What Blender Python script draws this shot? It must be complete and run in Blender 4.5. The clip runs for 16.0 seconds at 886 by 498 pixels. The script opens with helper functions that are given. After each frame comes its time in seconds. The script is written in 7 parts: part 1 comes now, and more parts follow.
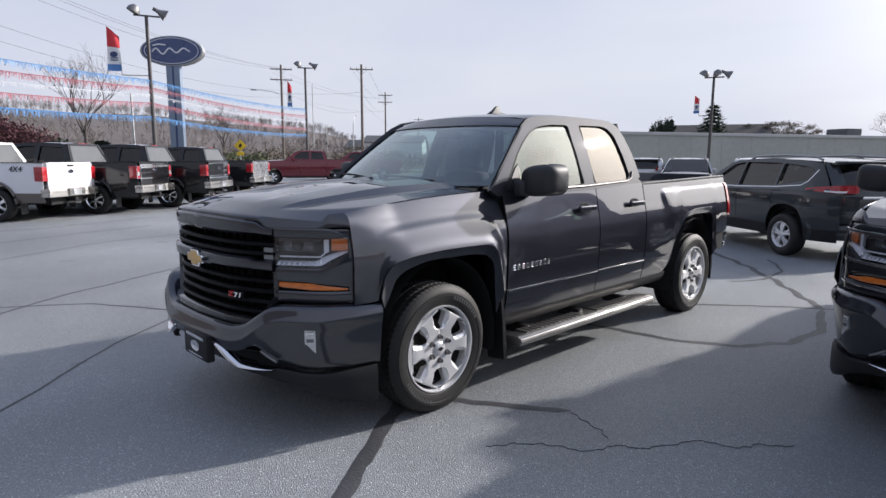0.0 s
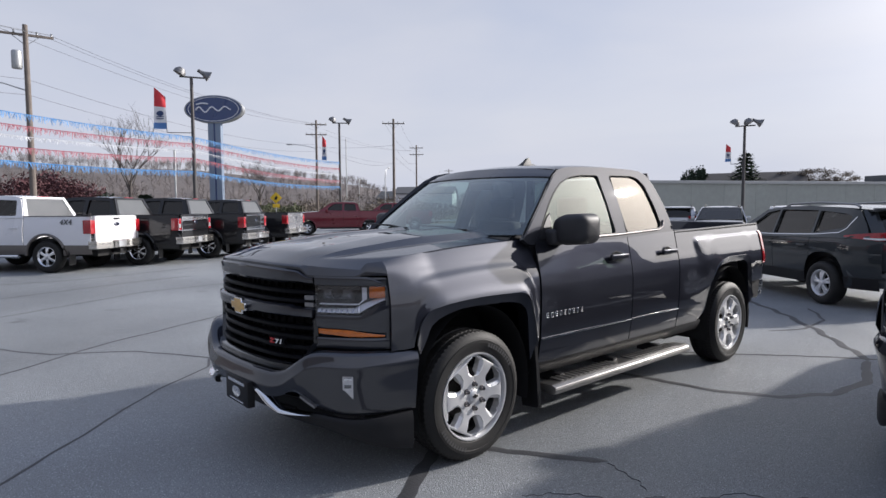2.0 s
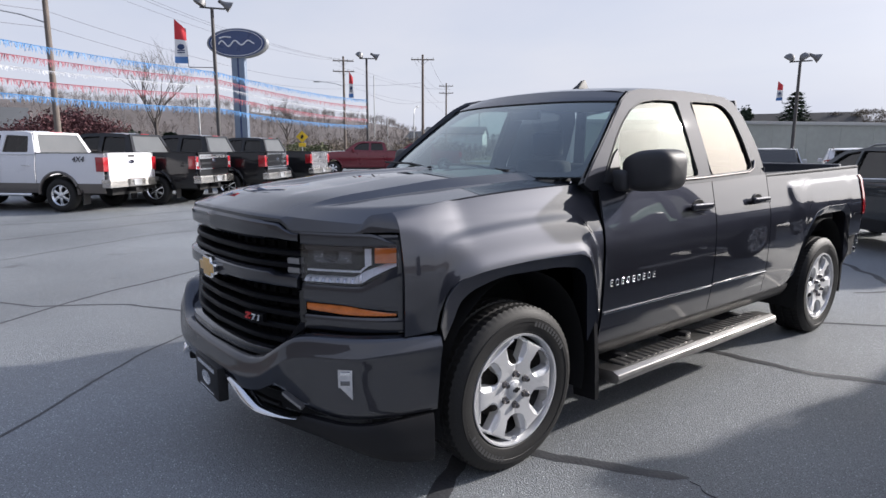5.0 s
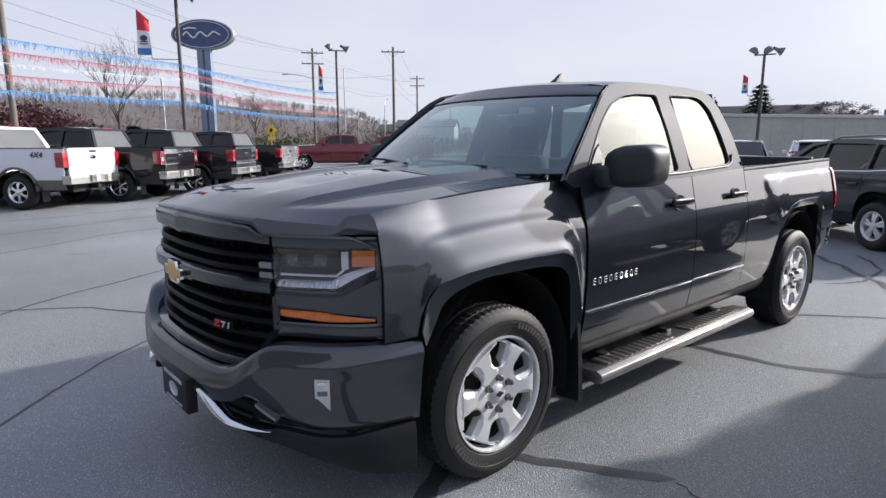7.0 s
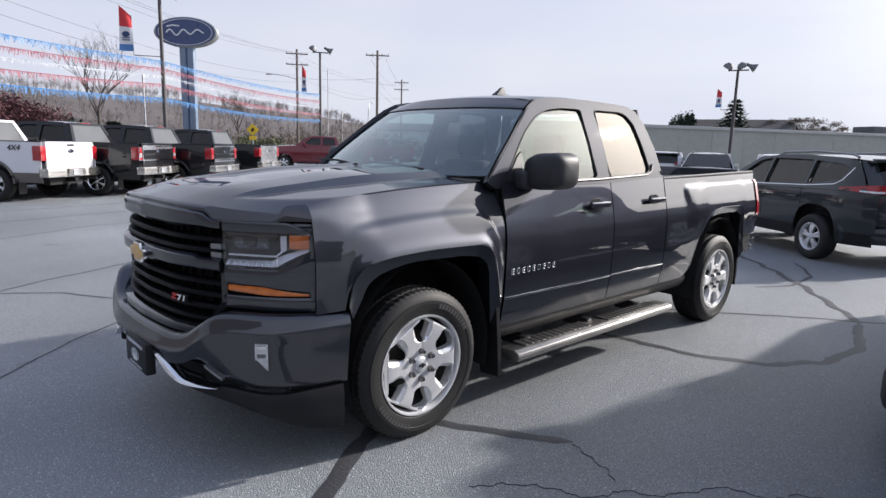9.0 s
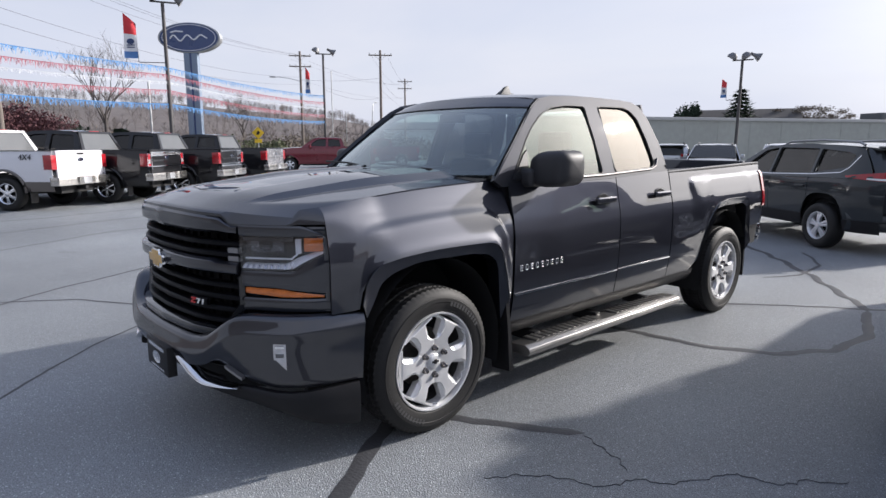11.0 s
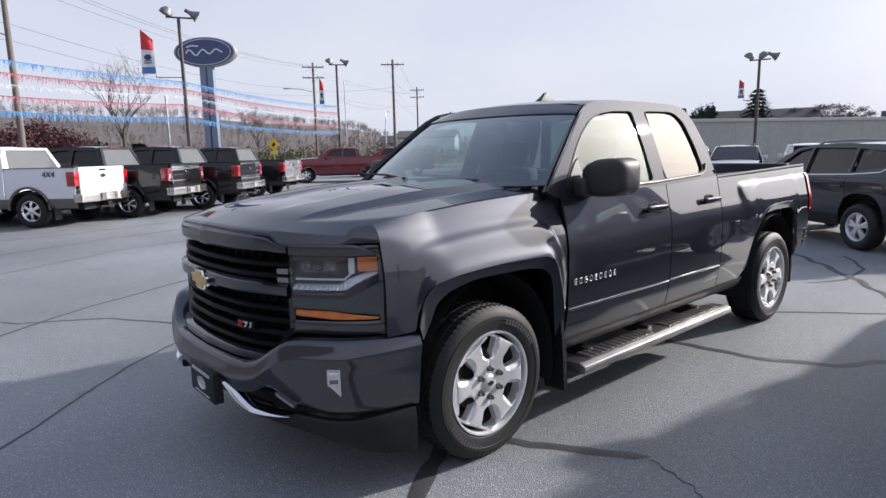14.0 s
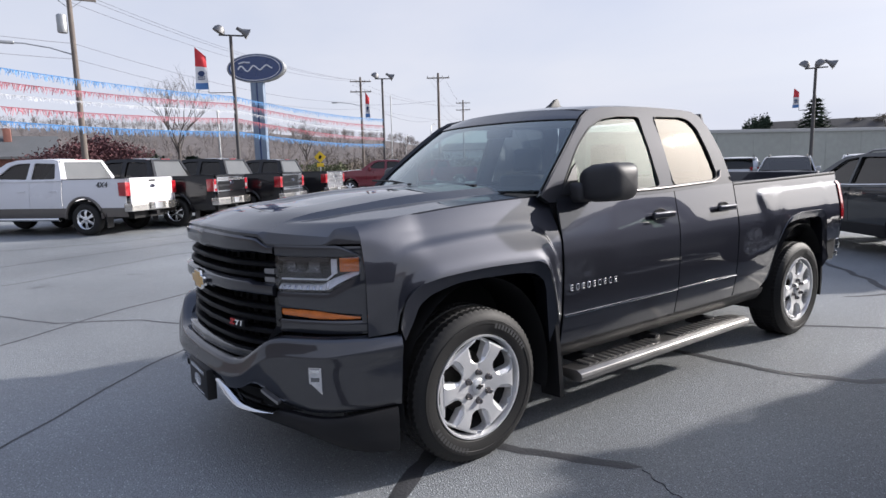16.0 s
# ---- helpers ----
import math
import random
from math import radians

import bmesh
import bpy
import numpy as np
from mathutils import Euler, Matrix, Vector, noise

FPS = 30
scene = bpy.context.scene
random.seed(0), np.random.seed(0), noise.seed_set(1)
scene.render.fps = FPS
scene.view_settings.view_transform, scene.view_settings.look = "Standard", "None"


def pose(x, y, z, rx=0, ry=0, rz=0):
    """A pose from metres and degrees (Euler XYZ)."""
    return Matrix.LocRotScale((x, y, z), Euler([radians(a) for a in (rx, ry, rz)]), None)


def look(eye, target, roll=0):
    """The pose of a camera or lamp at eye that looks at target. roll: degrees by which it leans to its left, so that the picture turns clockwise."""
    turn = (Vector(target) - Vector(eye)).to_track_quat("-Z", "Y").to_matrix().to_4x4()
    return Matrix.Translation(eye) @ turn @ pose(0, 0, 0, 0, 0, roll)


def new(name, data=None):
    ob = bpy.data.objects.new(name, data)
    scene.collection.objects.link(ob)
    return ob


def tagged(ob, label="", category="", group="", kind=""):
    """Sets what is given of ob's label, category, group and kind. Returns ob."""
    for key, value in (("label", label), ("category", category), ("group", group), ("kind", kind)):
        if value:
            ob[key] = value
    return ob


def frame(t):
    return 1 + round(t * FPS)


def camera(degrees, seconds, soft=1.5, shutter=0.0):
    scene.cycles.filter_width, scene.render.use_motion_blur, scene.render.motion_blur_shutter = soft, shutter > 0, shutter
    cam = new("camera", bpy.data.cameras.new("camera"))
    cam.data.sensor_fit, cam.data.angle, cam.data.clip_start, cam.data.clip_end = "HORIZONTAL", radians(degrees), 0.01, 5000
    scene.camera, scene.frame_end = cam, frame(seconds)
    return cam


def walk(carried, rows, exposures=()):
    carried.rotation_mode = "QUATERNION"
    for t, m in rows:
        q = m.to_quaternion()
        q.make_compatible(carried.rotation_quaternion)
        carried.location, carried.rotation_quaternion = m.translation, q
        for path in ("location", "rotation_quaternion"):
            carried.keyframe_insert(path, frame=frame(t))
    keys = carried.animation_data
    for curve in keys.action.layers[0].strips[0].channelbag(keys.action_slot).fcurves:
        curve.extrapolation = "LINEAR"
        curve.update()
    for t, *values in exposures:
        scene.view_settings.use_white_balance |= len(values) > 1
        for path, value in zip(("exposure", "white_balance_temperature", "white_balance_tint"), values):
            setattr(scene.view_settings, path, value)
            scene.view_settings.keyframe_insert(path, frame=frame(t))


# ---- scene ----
cam = camera(72.9, 16.0)
PATH = [
    (0, (3.601, -2.515, 1.594), (2.179, -1.141, 1.291), 0.2),
    (0.5, (3.625, -2.565, 1.615), (2.195, -1.18, 1.428), -2.1),
    (1, (3.635, -2.592, 1.61), (2.112, -1.307, 1.432), -0.8),
    (1.5, (3.657, -2.619, 1.615), (2.135, -1.329, 1.473), -0.3),
    (2, (3.655, -2.597, 1.595), (2.151, -1.285, 1.457), -0.3),
    (2.5, (3.537, -2.449, 1.562), (2.033, -1.137, 1.423), -0.5),
    (3, (3.42, -2.321, 1.564), (1.882, -1.053, 1.397), -0.9),
    (3.5, (3.401, -2.257, 1.587), (1.832, -1.036, 1.37), -0.7),
    (4, (3.249, -2.188, 1.559), (1.671, -0.987, 1.294), -0.1),
    (6.5, (2.684, -1.766, 1.547), (1.183, -0.497, 1.175), 0.1),
    (7, (2.801, -1.933, 1.565), (1.315, -0.641, 1.212), -0.1),
    (7.5, (2.941, -2.044, 1.607), (1.471, -0.732, 1.265), 0.2),
    (8, (3.066, -2.036, 1.601), (1.611, -0.706, 1.264), 1.0),
    (8.5, (3.273, -2.016, 1.568), (1.824, -0.679, 1.231), 1.6),
    (11, (3.352, -2.082, 1.586), (1.889, -0.763, 1.241), -0.0),
    (11.5, (3.372, -2.07, 1.587), (1.873, -0.79, 1.248), 0.0),
    (12, (3.394, -2.064, 1.578), (1.866, -0.816, 1.251), 0.1),
    (12.5, (3.402, -2.044, 1.572), (1.864, -0.807, 1.251), -0.0),
    (13, (3.336, -2.063, 1.58), (1.808, -0.814, 1.26), -0.3),
    (13.5, (3.166, -2.106, 1.605), (1.656, -0.834, 1.283), -0.9),
    (14, (3.095, -2.13, 1.607), (1.599, -0.843, 1.286), -1.3),
    (14.5, (3.102, -2.115, 1.599), (1.597, -0.836, 1.283), -1.5),
    (15, (3.151, -2.056, 1.583), (1.617, -0.809, 1.279), -1.6),
    (15.5, (3.253, -1.949, 1.556), (1.685, -0.741, 1.266), -1.4),
    (16, (3.307, -1.923, 1.558), (1.71, -0.751, 1.281), -1.4),
]
walk(cam, [(t, look(eye, target, roll)) for t, eye, target, roll in PATH], [(0.0, 1.0, 6000, 10), (0.6, 0.96, 6000, 10), (2.0, 0.86, 6000, 10), (4.0, 0.92, 6000, 10), (6.5, 1.08, 6000, 10), (8.5, 1.08, 6000, 10), (11.0, 1.08, 6000, 10), (16.0, 1.08, 6000, 10)])

# ---- world and sun ----
SUN_AZ, SUN_EL = 70.0, 24.5
sun_way = Vector((math.cos(radians(SUN_AZ)) * math.cos(radians(SUN_EL)), math.sin(radians(SUN_AZ)) * math.cos(radians(SUN_EL)), math.sin(radians(SUN_EL))))
world = bpy.data.worlds.new("sky")
scene.world = world
world.use_nodes = True
wt = world.node_tree
wt.nodes.clear()
w_out = wt.nodes.new("ShaderNodeOutputWorld")
w_bg = wt.nodes.new("ShaderNodeBackground")
w_sky = wt.nodes.new("ShaderNodeTexSky")
w_sky.sky_type = "NISHITA"
w_sky.sun_disc = False
w_sky.sun_elevation = radians(SUN_EL)
w_sky.sun_rotation = radians(90 - SUN_AZ)
w_sky.air_density, w_sky.dust_density, w_sky.ozone_density = 0.8, 2.2, 1.0
# thin high haze that whitens the sky, in soft streaks
w_map = wt.nodes.new("ShaderNodeTexCoord")
w_scale = wt.nodes.new("ShaderNodeMapping")
w_scale.inputs["Scale"].default_value = (1.2, 2.2, 6.0)
w_noise = wt.nodes.new("ShaderNodeTexNoise")
w_noise.inputs["Scale"].default_value = 1.6
w_noise.inputs["Detail"].default_value = 5.0
w_ramp = wt.nodes.new("ShaderNodeMapRange")
w_ramp.inputs["From Min"].default_value, w_ramp.inputs["From Max"].default_value = 0.35, 0.7
w_ramp.inputs["To Min"].default_value, w_ramp.inputs["To Max"].default_value = 0.88, 0.98
w_mix = wt.nodes.new("ShaderNodeMix")
w_mix.data_type = "RGBA"
# the veil itself is uneven: greyer rifts between brighter banks
w_veil = wt.nodes.new("ShaderNodeMix")
w_veil.data_type = "RGBA"
w_veil.inputs["A"].default_value, w_veil.inputs["B"].default_value = (4.65, 4.66, 5.15, 1), (5.4, 5.2, 5.35, 1)
w_bank = wt.nodes.new("ShaderNodeTexNoise")
w_bank.inputs["Scale"].default_value, w_bank.inputs["Detail"].default_value, w_bank.inputs["Distortion"].default_value = 1.1, 6.0, 0.4
w_soft = wt.nodes.new("ShaderNodeMapRange")
w_soft.inputs["From Min"].default_value, w_soft.inputs["From Max"].default_value = 0.3, 0.68
wt.links.new(w_scale.outputs["Vector"], w_bank.inputs["Vector"])
wt.links.new(w_bank.outputs["Fac"], w_soft.inputs["Value"])
wt.links.new(w_soft.outputs["Result"], w_veil.inputs["Factor"])
wt.links.new(w_veil.outputs["Result"], w_mix.inputs["B"])
wt.links.new(w_map.outputs["Generated"], w_scale.inputs["Vector"])
wt.links.new(w_scale.outputs["Vector"], w_noise.inputs["Vector"])
wt.links.new(w_noise.outputs["Fac"], w_ramp.inputs["Value"])
w_sep = wt.nodes.new("ShaderNodeSeparateXYZ")
w_up = wt.nodes.new("ShaderNodeMapRange")
w_up.inputs["From Min"].default_value, w_up.inputs["From Max"].default_value = 0.0, 0.9
w_up.inputs["To Min"].default_value, w_up.inputs["To Max"].default_value = 1.05, 0.5
w_mul = wt.nodes.new("ShaderNodeMath")
w_mul.operation = "MULTIPLY"
wt.links.new(w_map.outputs["Generated"], w_sep.inputs["Vector"])
wt.links.new(w_sep.outputs["Z"], w_up.inputs["Value"])
wt.links.new(w_ramp.outputs["Result"], w_mul.inputs[0])
wt.links.new(w_up.outputs["Result"], w_mul.inputs[1])
wt.links.new(w_mul.outputs[0], w_mix.inputs["Factor"])
wt.links.new(w_sky.outputs["Color"], w_mix.inputs["A"])
# the bright aureole that thin haze spreads round the sun
w_dir = wt.nodes.new("ShaderNodeVectorMath")
w_dir.operation = "NORMALIZE"
w_dot = wt.nodes.new("ShaderNodeVectorMath")
w_dot.operation = "DOT_PRODUCT"
w_dot.inputs[1].default_value = sun_way
w_pow = wt.nodes.new("ShaderNodeMath")
w_pow.operation, w_pow.inputs[1].default_value, w_pow.use_clamp = "POWER", 18.0, False
w_pos = wt.nodes.new("ShaderNodeMath")
w_pos.operation, w_pos.inputs[1].default_value = "MAXIMUM", 0.0
w_glow = wt.nodes.new("ShaderNodeVectorMath")
w_glow.operation = "SCALE"
w_glow.inputs[0].default_value = (28.0, 25.4, 22.4)
w_sum = wt.nodes.new("ShaderNodeVectorMath")
w_sum.operation = "ADD"
wt.links.new(w_map.outputs["Generated"], w_dir.inputs[0])
wt.links.new(w_dir.outputs["Vector"], w_dot.inputs[0])
wt.links.new(w_dot.outputs["Value"], w_pos.inputs[0])
wt.links.new(w_pos.outputs[0], w_pow.inputs[0])
wt.links.new(w_pow.outputs[0], w_glow.inputs["Scale"])
# the sky darkens towards the zenith
w_zen = wt.nodes.new("ShaderNodeMapRange")
w_zen.interpolation_type = "SMOOTHSTEP"
w_zen.inputs["From Min"].default_value, w_zen.inputs["From Max"].default_value = 0.42, 0.95
w_tint = wt.nodes.new("ShaderNodeMix")
w_tint.data_type = "RGBA"
w_tint.inputs["A"].default_value, w_tint.inputs["B"].default_value = (1, 1, 1, 1), (0.92, 1.02, 1.2, 1)
w_fade = wt.nodes.new("ShaderNodeVectorMath")
w_fade.operation = "MULTIPLY"
wt.links.new(w_sep.outputs["Z"], w_zen.inputs["Value"])
wt.links.new(w_zen.outputs["Result"], w_tint.inputs["Factor"])
wt.links.new(w_mix.outputs["Result"], w_fade.inputs[0])
wt.links.new(w_tint.outputs["Result"], w_fade.inputs[1])
# away from the sun the haze scatters less light
w_side = wt.nodes.new("ShaderNodeMapRange")
w_side.interpolation_type = "SMOOTHSTEP"
w_side.inputs["From Min"].default_value, w_side.inputs["From Max"].default_value = -1.0, -0.15
w_side.inputs["To Min"].default_value, w_side.inputs["To Max"].default_value = 0.55, 1.0
w_dim = wt.nodes.new("ShaderNodeVectorMath")
w_dim.operation = "SCALE"
wt.links.new(w_dot.outputs["Value"], w_side.inputs["Value"])
wt.links.new(w_fade.outputs["Vector"], w_dim.inputs[0])
wt.links.new(w_side.outputs["Result"], w_dim.inputs["Scale"])
wt.links.new(w_dim.outputs["Vector"], w_sum.inputs[0])
wt.links.new(w_glow.outputs["Vector"], w_sum.inputs[1])
wt.links.new(w_sum.outputs["Vector"], w_bg.inputs["Color"])
w_bg.inputs["Strength"].default_value = 0.075
wt.links.new(w_bg.outputs["Background"], w_out.inputs["Surface"])

sun = new("sun", bpy.data.lights.new("sun", "SUN"))
sun.data.energy, sun.data.angle, sun.data.color = 2.85, radians(1.5), (1.0, 0.9, 0.79)
sun.matrix_world = look(sun_way * 60, (0, 0, 0))

# ---- materials ----
def material(name, color, rough=0.5, metal=0.0, coat=0.0, vary=0.15, scale=6.0, fine=60.0, bump=0.0, spec=0.5, rough_vary=0.1, emit=0.0, second=None, piece=0.0, coat_ior=1.5, edge=1.0):
    """Principled material with variation at two scales, wear in the roughness and fine relief."""
    m = bpy.data.materials.new(name)
    m.use_nodes = True
    t = m.node_tree
    b = t.nodes["Principled BSDF"]
    co = t.nodes.new("ShaderNodeTexCoord")
    big, small = t.nodes.new("ShaderNodeTexNoise"), t.nodes.new("ShaderNodeTexNoise")
    for n, s in ((big, scale), (small, fine)):
        n.inputs["Scale"].default_value, n.inputs["Detail"].default_value = s, 6.0
        t.links.new(co.outputs["Object"], n.inputs["Vector"])
    add = t.nodes.new("ShaderNodeMath")
    add.operation = "ADD"
    t.links.new(big.outputs["Fac"], add.inputs[0])
    t.links.new(small.outputs["Fac"], add.inputs[1])
    rng = t.nodes.new("ShaderNodeMapRange")
    rng.inputs["From Min"].default_value, rng.inputs["From Max"].default_value = 0.6, 1.4
    t.links.new(add.outputs[0], rng.inputs["Value"])
    mix = t.nodes.new("ShaderNodeMix")
    mix.data_type = "RGBA"
    dark = [c * (1 - vary) for c in color]
    light = second if second else [min(1, c * (1 + vary)) for c in color]
    mix.inputs["A"].default_value, mix.inputs["B"].default_value = (*dark, 1), (*light, 1)
    t.links.new(rng.outputs["Result"], mix.inputs["Factor"])
    tint = mix.outputs["Result"]
    if piece:
        info = t.nodes.new("ShaderNodeObjectInfo")
        hsv = t.nodes.new("ShaderNodeHueSaturation")
        pr = t.nodes.new("ShaderNodeMapRange")
        pr.inputs["To Min"].default_value, pr.inputs["To Max"].default_value = 1 - piece, 1 + piece
        t.links.new(info.outputs["Random"], pr.inputs["Value"])
        t.links.new(pr.outputs["Result"], hsv.inputs["Value"])
        t.links.new(tint, hsv.inputs["Color"])
        tint = hsv.outputs["Color"]
    t.links.new(tint, b.inputs["Base Color"])
    rr = t.nodes.new("ShaderNodeMapRange")
    rr.inputs["To Min"].default_value, rr.inputs["To Max"].default_value = max(0.02, rough - rough_vary), min(1, rough + rough_vary)
    t.links.new(big.outputs["Fac"], rr.inputs["Value"])
    t.links.new(rr.outputs["Result"], b.inputs["Roughness"])
    b.inputs["Metallic"].default_value = metal
    b.inputs["Specular IOR Level"].default_value = spec
    b.inputs["Coat Weight"].default_value = coat
    b.inputs["Coat Roughness"].default_value = 0.02
    b.inputs["Coat IOR"].default_value = coat_ior
    b.inputs["Specular Tint"].default_value = (edge, edge, edge, 1)
    if bump:
        bp = t.nodes.new("ShaderNodeBump")
        bp.inputs["Strength"].default_value, bp.inputs["Distance"].default_value = bump, 0.01
        t.links.new(small.outputs["Fac"], bp.inputs["Height"])
        t.links.new(bp.outputs["Normal"], b.inputs["Normal"])
    if emit:
        t.links.new(tint, b.inputs["Emission Color"])
        b.inputs["Emission Strength"].default_value = emit
    return m


def pane(name, tint, gloss=0.02, least=0.09, power_=3.0, film=(1, 1, 1)):
    """Thin glass: clear or tinted, with a mirror-like gloss by Fresnel."""
    m = bpy.data.materials.new(name)
    m.use_nodes = True
    t = m.node_tree
    t.nodes.clear()
    out, mix, clear, glossy, fres, power, scale = (t.nodes.new(k) for k in ("ShaderNodeOutputMaterial", "ShaderNodeMixShader", "ShaderNodeBsdfTransparent", "ShaderNodeBsdfGlossy", "ShaderNodeLayerWeight", "ShaderNodeMath", "ShaderNodeMapRange"))
    power.operation, power.inputs[1].default_value = "POWER", power_
    scale.inputs["To Min"].default_value, scale.inputs["To Max"].default_value = least, 1.0
    clear.inputs["Color"].default_value = (*tint, 1)
    glossy.inputs["Roughness"].default_value = gloss
    glossy.inputs["Color"].default_value = (*film, 1)
    t.links.new(fres.outputs["Facing"], power.inputs[0])
    t.links.new(power.outputs[0], scale.inputs["Value"])
    t.links.new(scale.outputs["Result"], mix.inputs["Fac"])
    t.links.new(clear.outputs["BSDF"], mix.inputs[1])
    t.links.new(glossy.outputs["BSDF"], mix.inputs[2])
    t.links.new(mix.outputs["Shader"], out.inputs["Surface"])
    return m


PAINT = material("grey_metallic_paint", (0.038, 0.040, 0.052), 0.52, 1.0, coat=1.0, coat_ior=1.76, vary=0.06, scale=2.0, fine=900.0, rough_vary=0.03, edge=0.4)
PILLAR = material("grey_window_frame_paint", (0.036, 0.037, 0.043), 0.6, 1.0, coat=0.7, coat_ior=1.5, vary=0.08, scale=3, fine=200, edge=0.3)
FOG_GLASS = material("fog_lamp_glass", (0.62, 0.63, 0.66), 0.16, 0.7, vary=0.2, scale=25)
NUT = material("dark_chrome_nut", (0.16, 0.15, 0.15), 0.22, 0.9, vary=0.1)
PAINT_BLACK = material("black_paint", (0.008, 0.008, 0.01), 0.4, 0.0, coat=1.0, vary=0.1, scale=2.0, spec=0.1)
PAINT_DARK = material("dark_green_grey_paint", (0.027, 0.032, 0.037), 0.4, 0.2, coat=1.0, vary=0.06, scale=2.0, spec=0.2)
PAINT_WHITE = material("white_paint", (0.78, 0.78, 0.81), 0.3, 0.0, coat=0.5, vary=0.03, scale=1.5)
PAINT_RED = material("ruby_red_paint", (0.15, 0.006, 0.018), 0.3, 0.3, coat=1.0, vary=0.08, scale=2.0)
PAINT_SILVER = material("silver_paint", (0.5, 0.51, 0.53), 0.3, 0.6, coat=1.0, vary=0.05, scale=2.0)
PAINT_TAUPE = material("taupe_lower_paint", (0.13, 0.115, 0.105), 0.35, 0.3, coat=0.8, vary=0.06)
PLASTIC = material("black_plastic", (0.013, 0.013, 0.015), 0.48, vary=0.2, scale=8, fine=300, bump=0.03, spec=0.3)
GLOSS_BLACK = material("gloss_black_plastic", (0.01, 0.01, 0.012), 0.12, vary=0.1, coat=0.6)
DARK_CAVITY = material("dark_lining_and_shade", (0.008, 0.008, 0.009), 0.8, vary=0.2)
CHROME = material("chrome", (0.82, 0.83, 0.85), 0.08, 1.0, vary=0.03, rough_vary=0.04)
ALLOY = material("machined_alloy", (0.72, 0.72, 0.73), 0.32, 0.5, vary=0.06, fine=200, rough_vary=0.08)
# near-black alloy: the shadow inside the rim is put into its colour
BARREL = material("shade_dark_barrel", (0.06, 0.06, 0.062), 0.6, 0.4, vary=0.3, scale=12)
ALLOY_DARK = material("painted_alloy_pocket", (0.3, 0.3, 0.31), 0.4, 0.7, vary=0.08)
STEEL = material("brake_steel", (0.12, 0.11, 0.1), 0.5, 0.8, vary=0.3)
RUBBER = material("tyre_rubber", (0.017, 0.0165, 0.0165), 0.6, vary=0.3, scale=5, fine=120, bump=0.06, spec=0.35)
SIDEWALL = material("raised_sidewall_rubber", (0.05, 0.05, 0.052), 0.55, vary=0.2)
STEP = material("brushed_step_metal", (0.32, 0.31, 0.30), 0.36, 0.9, vary=0.15, fine=150)
STEP_PAD = material("black_step_tread", (0.02, 0.02, 0.021), 0.6, vary=0.3, bump=0.2)
GLASS = pane("windscreen_glass", (0.62, 0.74, 0.73), least=0.15, power_=2.7, film=(0.86, 0.93, 0.93))
GLASS_DARK = pane("privacy_glass", (0.12, 0.12, 0.115), least=0.06, power_=3.8, film=(1.0, 0.95, 0.88))
GLASS_SIDE = pane("side_glass", (0.52, 0.62, 0.56), least=0.06, power_=3.6, film=(0.97, 1.0, 0.95))
LENS = pane("clear_lens", (0.93, 0.93, 0.95), least=0.05)
GRILLE = material("black_grille_plastic", (0.006, 0.006, 0.008), 0.45, vary=0.2, scale=8, fine=300, spec=0.12)
LED_WHITE = material("frosted_white_lamp", (0.88, 0.9, 0.92), 0.3, vary=0.05, scale=30)
LAMP_DRL = material("clear_ribbed_lamp", (0.85, 0.87, 0.9), 0.15, 0.25, vary=0.12, scale=40)
MIRROR_SHELL = material("dark_satin_mirror_shell", (0.034, 0.034, 0.038), 0.5, vary=0.1, scale=4, fine=300, spec=0.4)
LAMP_GREY = material("smoked_lamp_reflector", (0.16, 0.165, 0.175), 0.25, 0.6, vary=0.2, scale=30)
AMBER = material("amber_lens", (0.72, 0.19, 0.025), 0.15, coat=1.0, vary=0.25, scale=30, fine=200)
RED_LENS = material("red_lens", (0.36, 0.012, 0.02), 0.15, coat=1.0, vary=0.2, scale=20)
LAMP_WHITE = material("lamp_reflector", (0.85, 0.86, 0.88), 0.12, 0.7, vary=0.1, scale=30)
GOLD = material("gold_badge", (0.72, 0.48, 0.2), 0.38, 0.5, vary=0.12, scale=30)
SEAT_CLOTH = material("dark_seat_cloth", (0.035, 0.035, 0.04), 0.85, vary=0.2, fine=300, bump=0.1)
TRIM_TAN = material("tan_headliner", (0.28, 0.26, 0.23), 0.85, vary=0.1)
RED_MARK = material("red_badge", (0.55, 0.03, 0.03), 0.3, vary=0.1)

# ---- mesh helpers ----
def mesh_of(name, bm, smooth=True, angle=40):
    bmesh.ops.recalc_face_normals(bm, faces=bm.faces)
    me = bpy.data.meshes.new(name)
    bm.to_mesh(me)
    bm.free()
    for p in me.polygons:
        p.use_smooth = smooth
    if smooth:
        me.set_sharp_from_angle(angle=radians(angle))
    return me


def part(name, bm, mat, parent, label="", smooth=True, angle=40):
    ob = new(name, mesh_of(name, bm, smooth, angle))
    ob.data.materials.append(mat)
    ob.parent = parent
    if label:
        tagged(ob, label)
    return ob


def thing(name, label, category, m=None, group="", kind=""):
    ob = new(name)
    ob.empty_display_size = 0.2
    if m is not None:
        ob.matrix_world = m
    return tagged(ob, label, category, group, kind)


def solid(name, bm, mat, label, category="", group="", kind="structure", smooth=True, angle=40):
    ob = new(name, mesh_of(name, bm, smooth, angle))
    ob.data.materials.append(mat)
    return tagged(ob, label, category, group, kind)


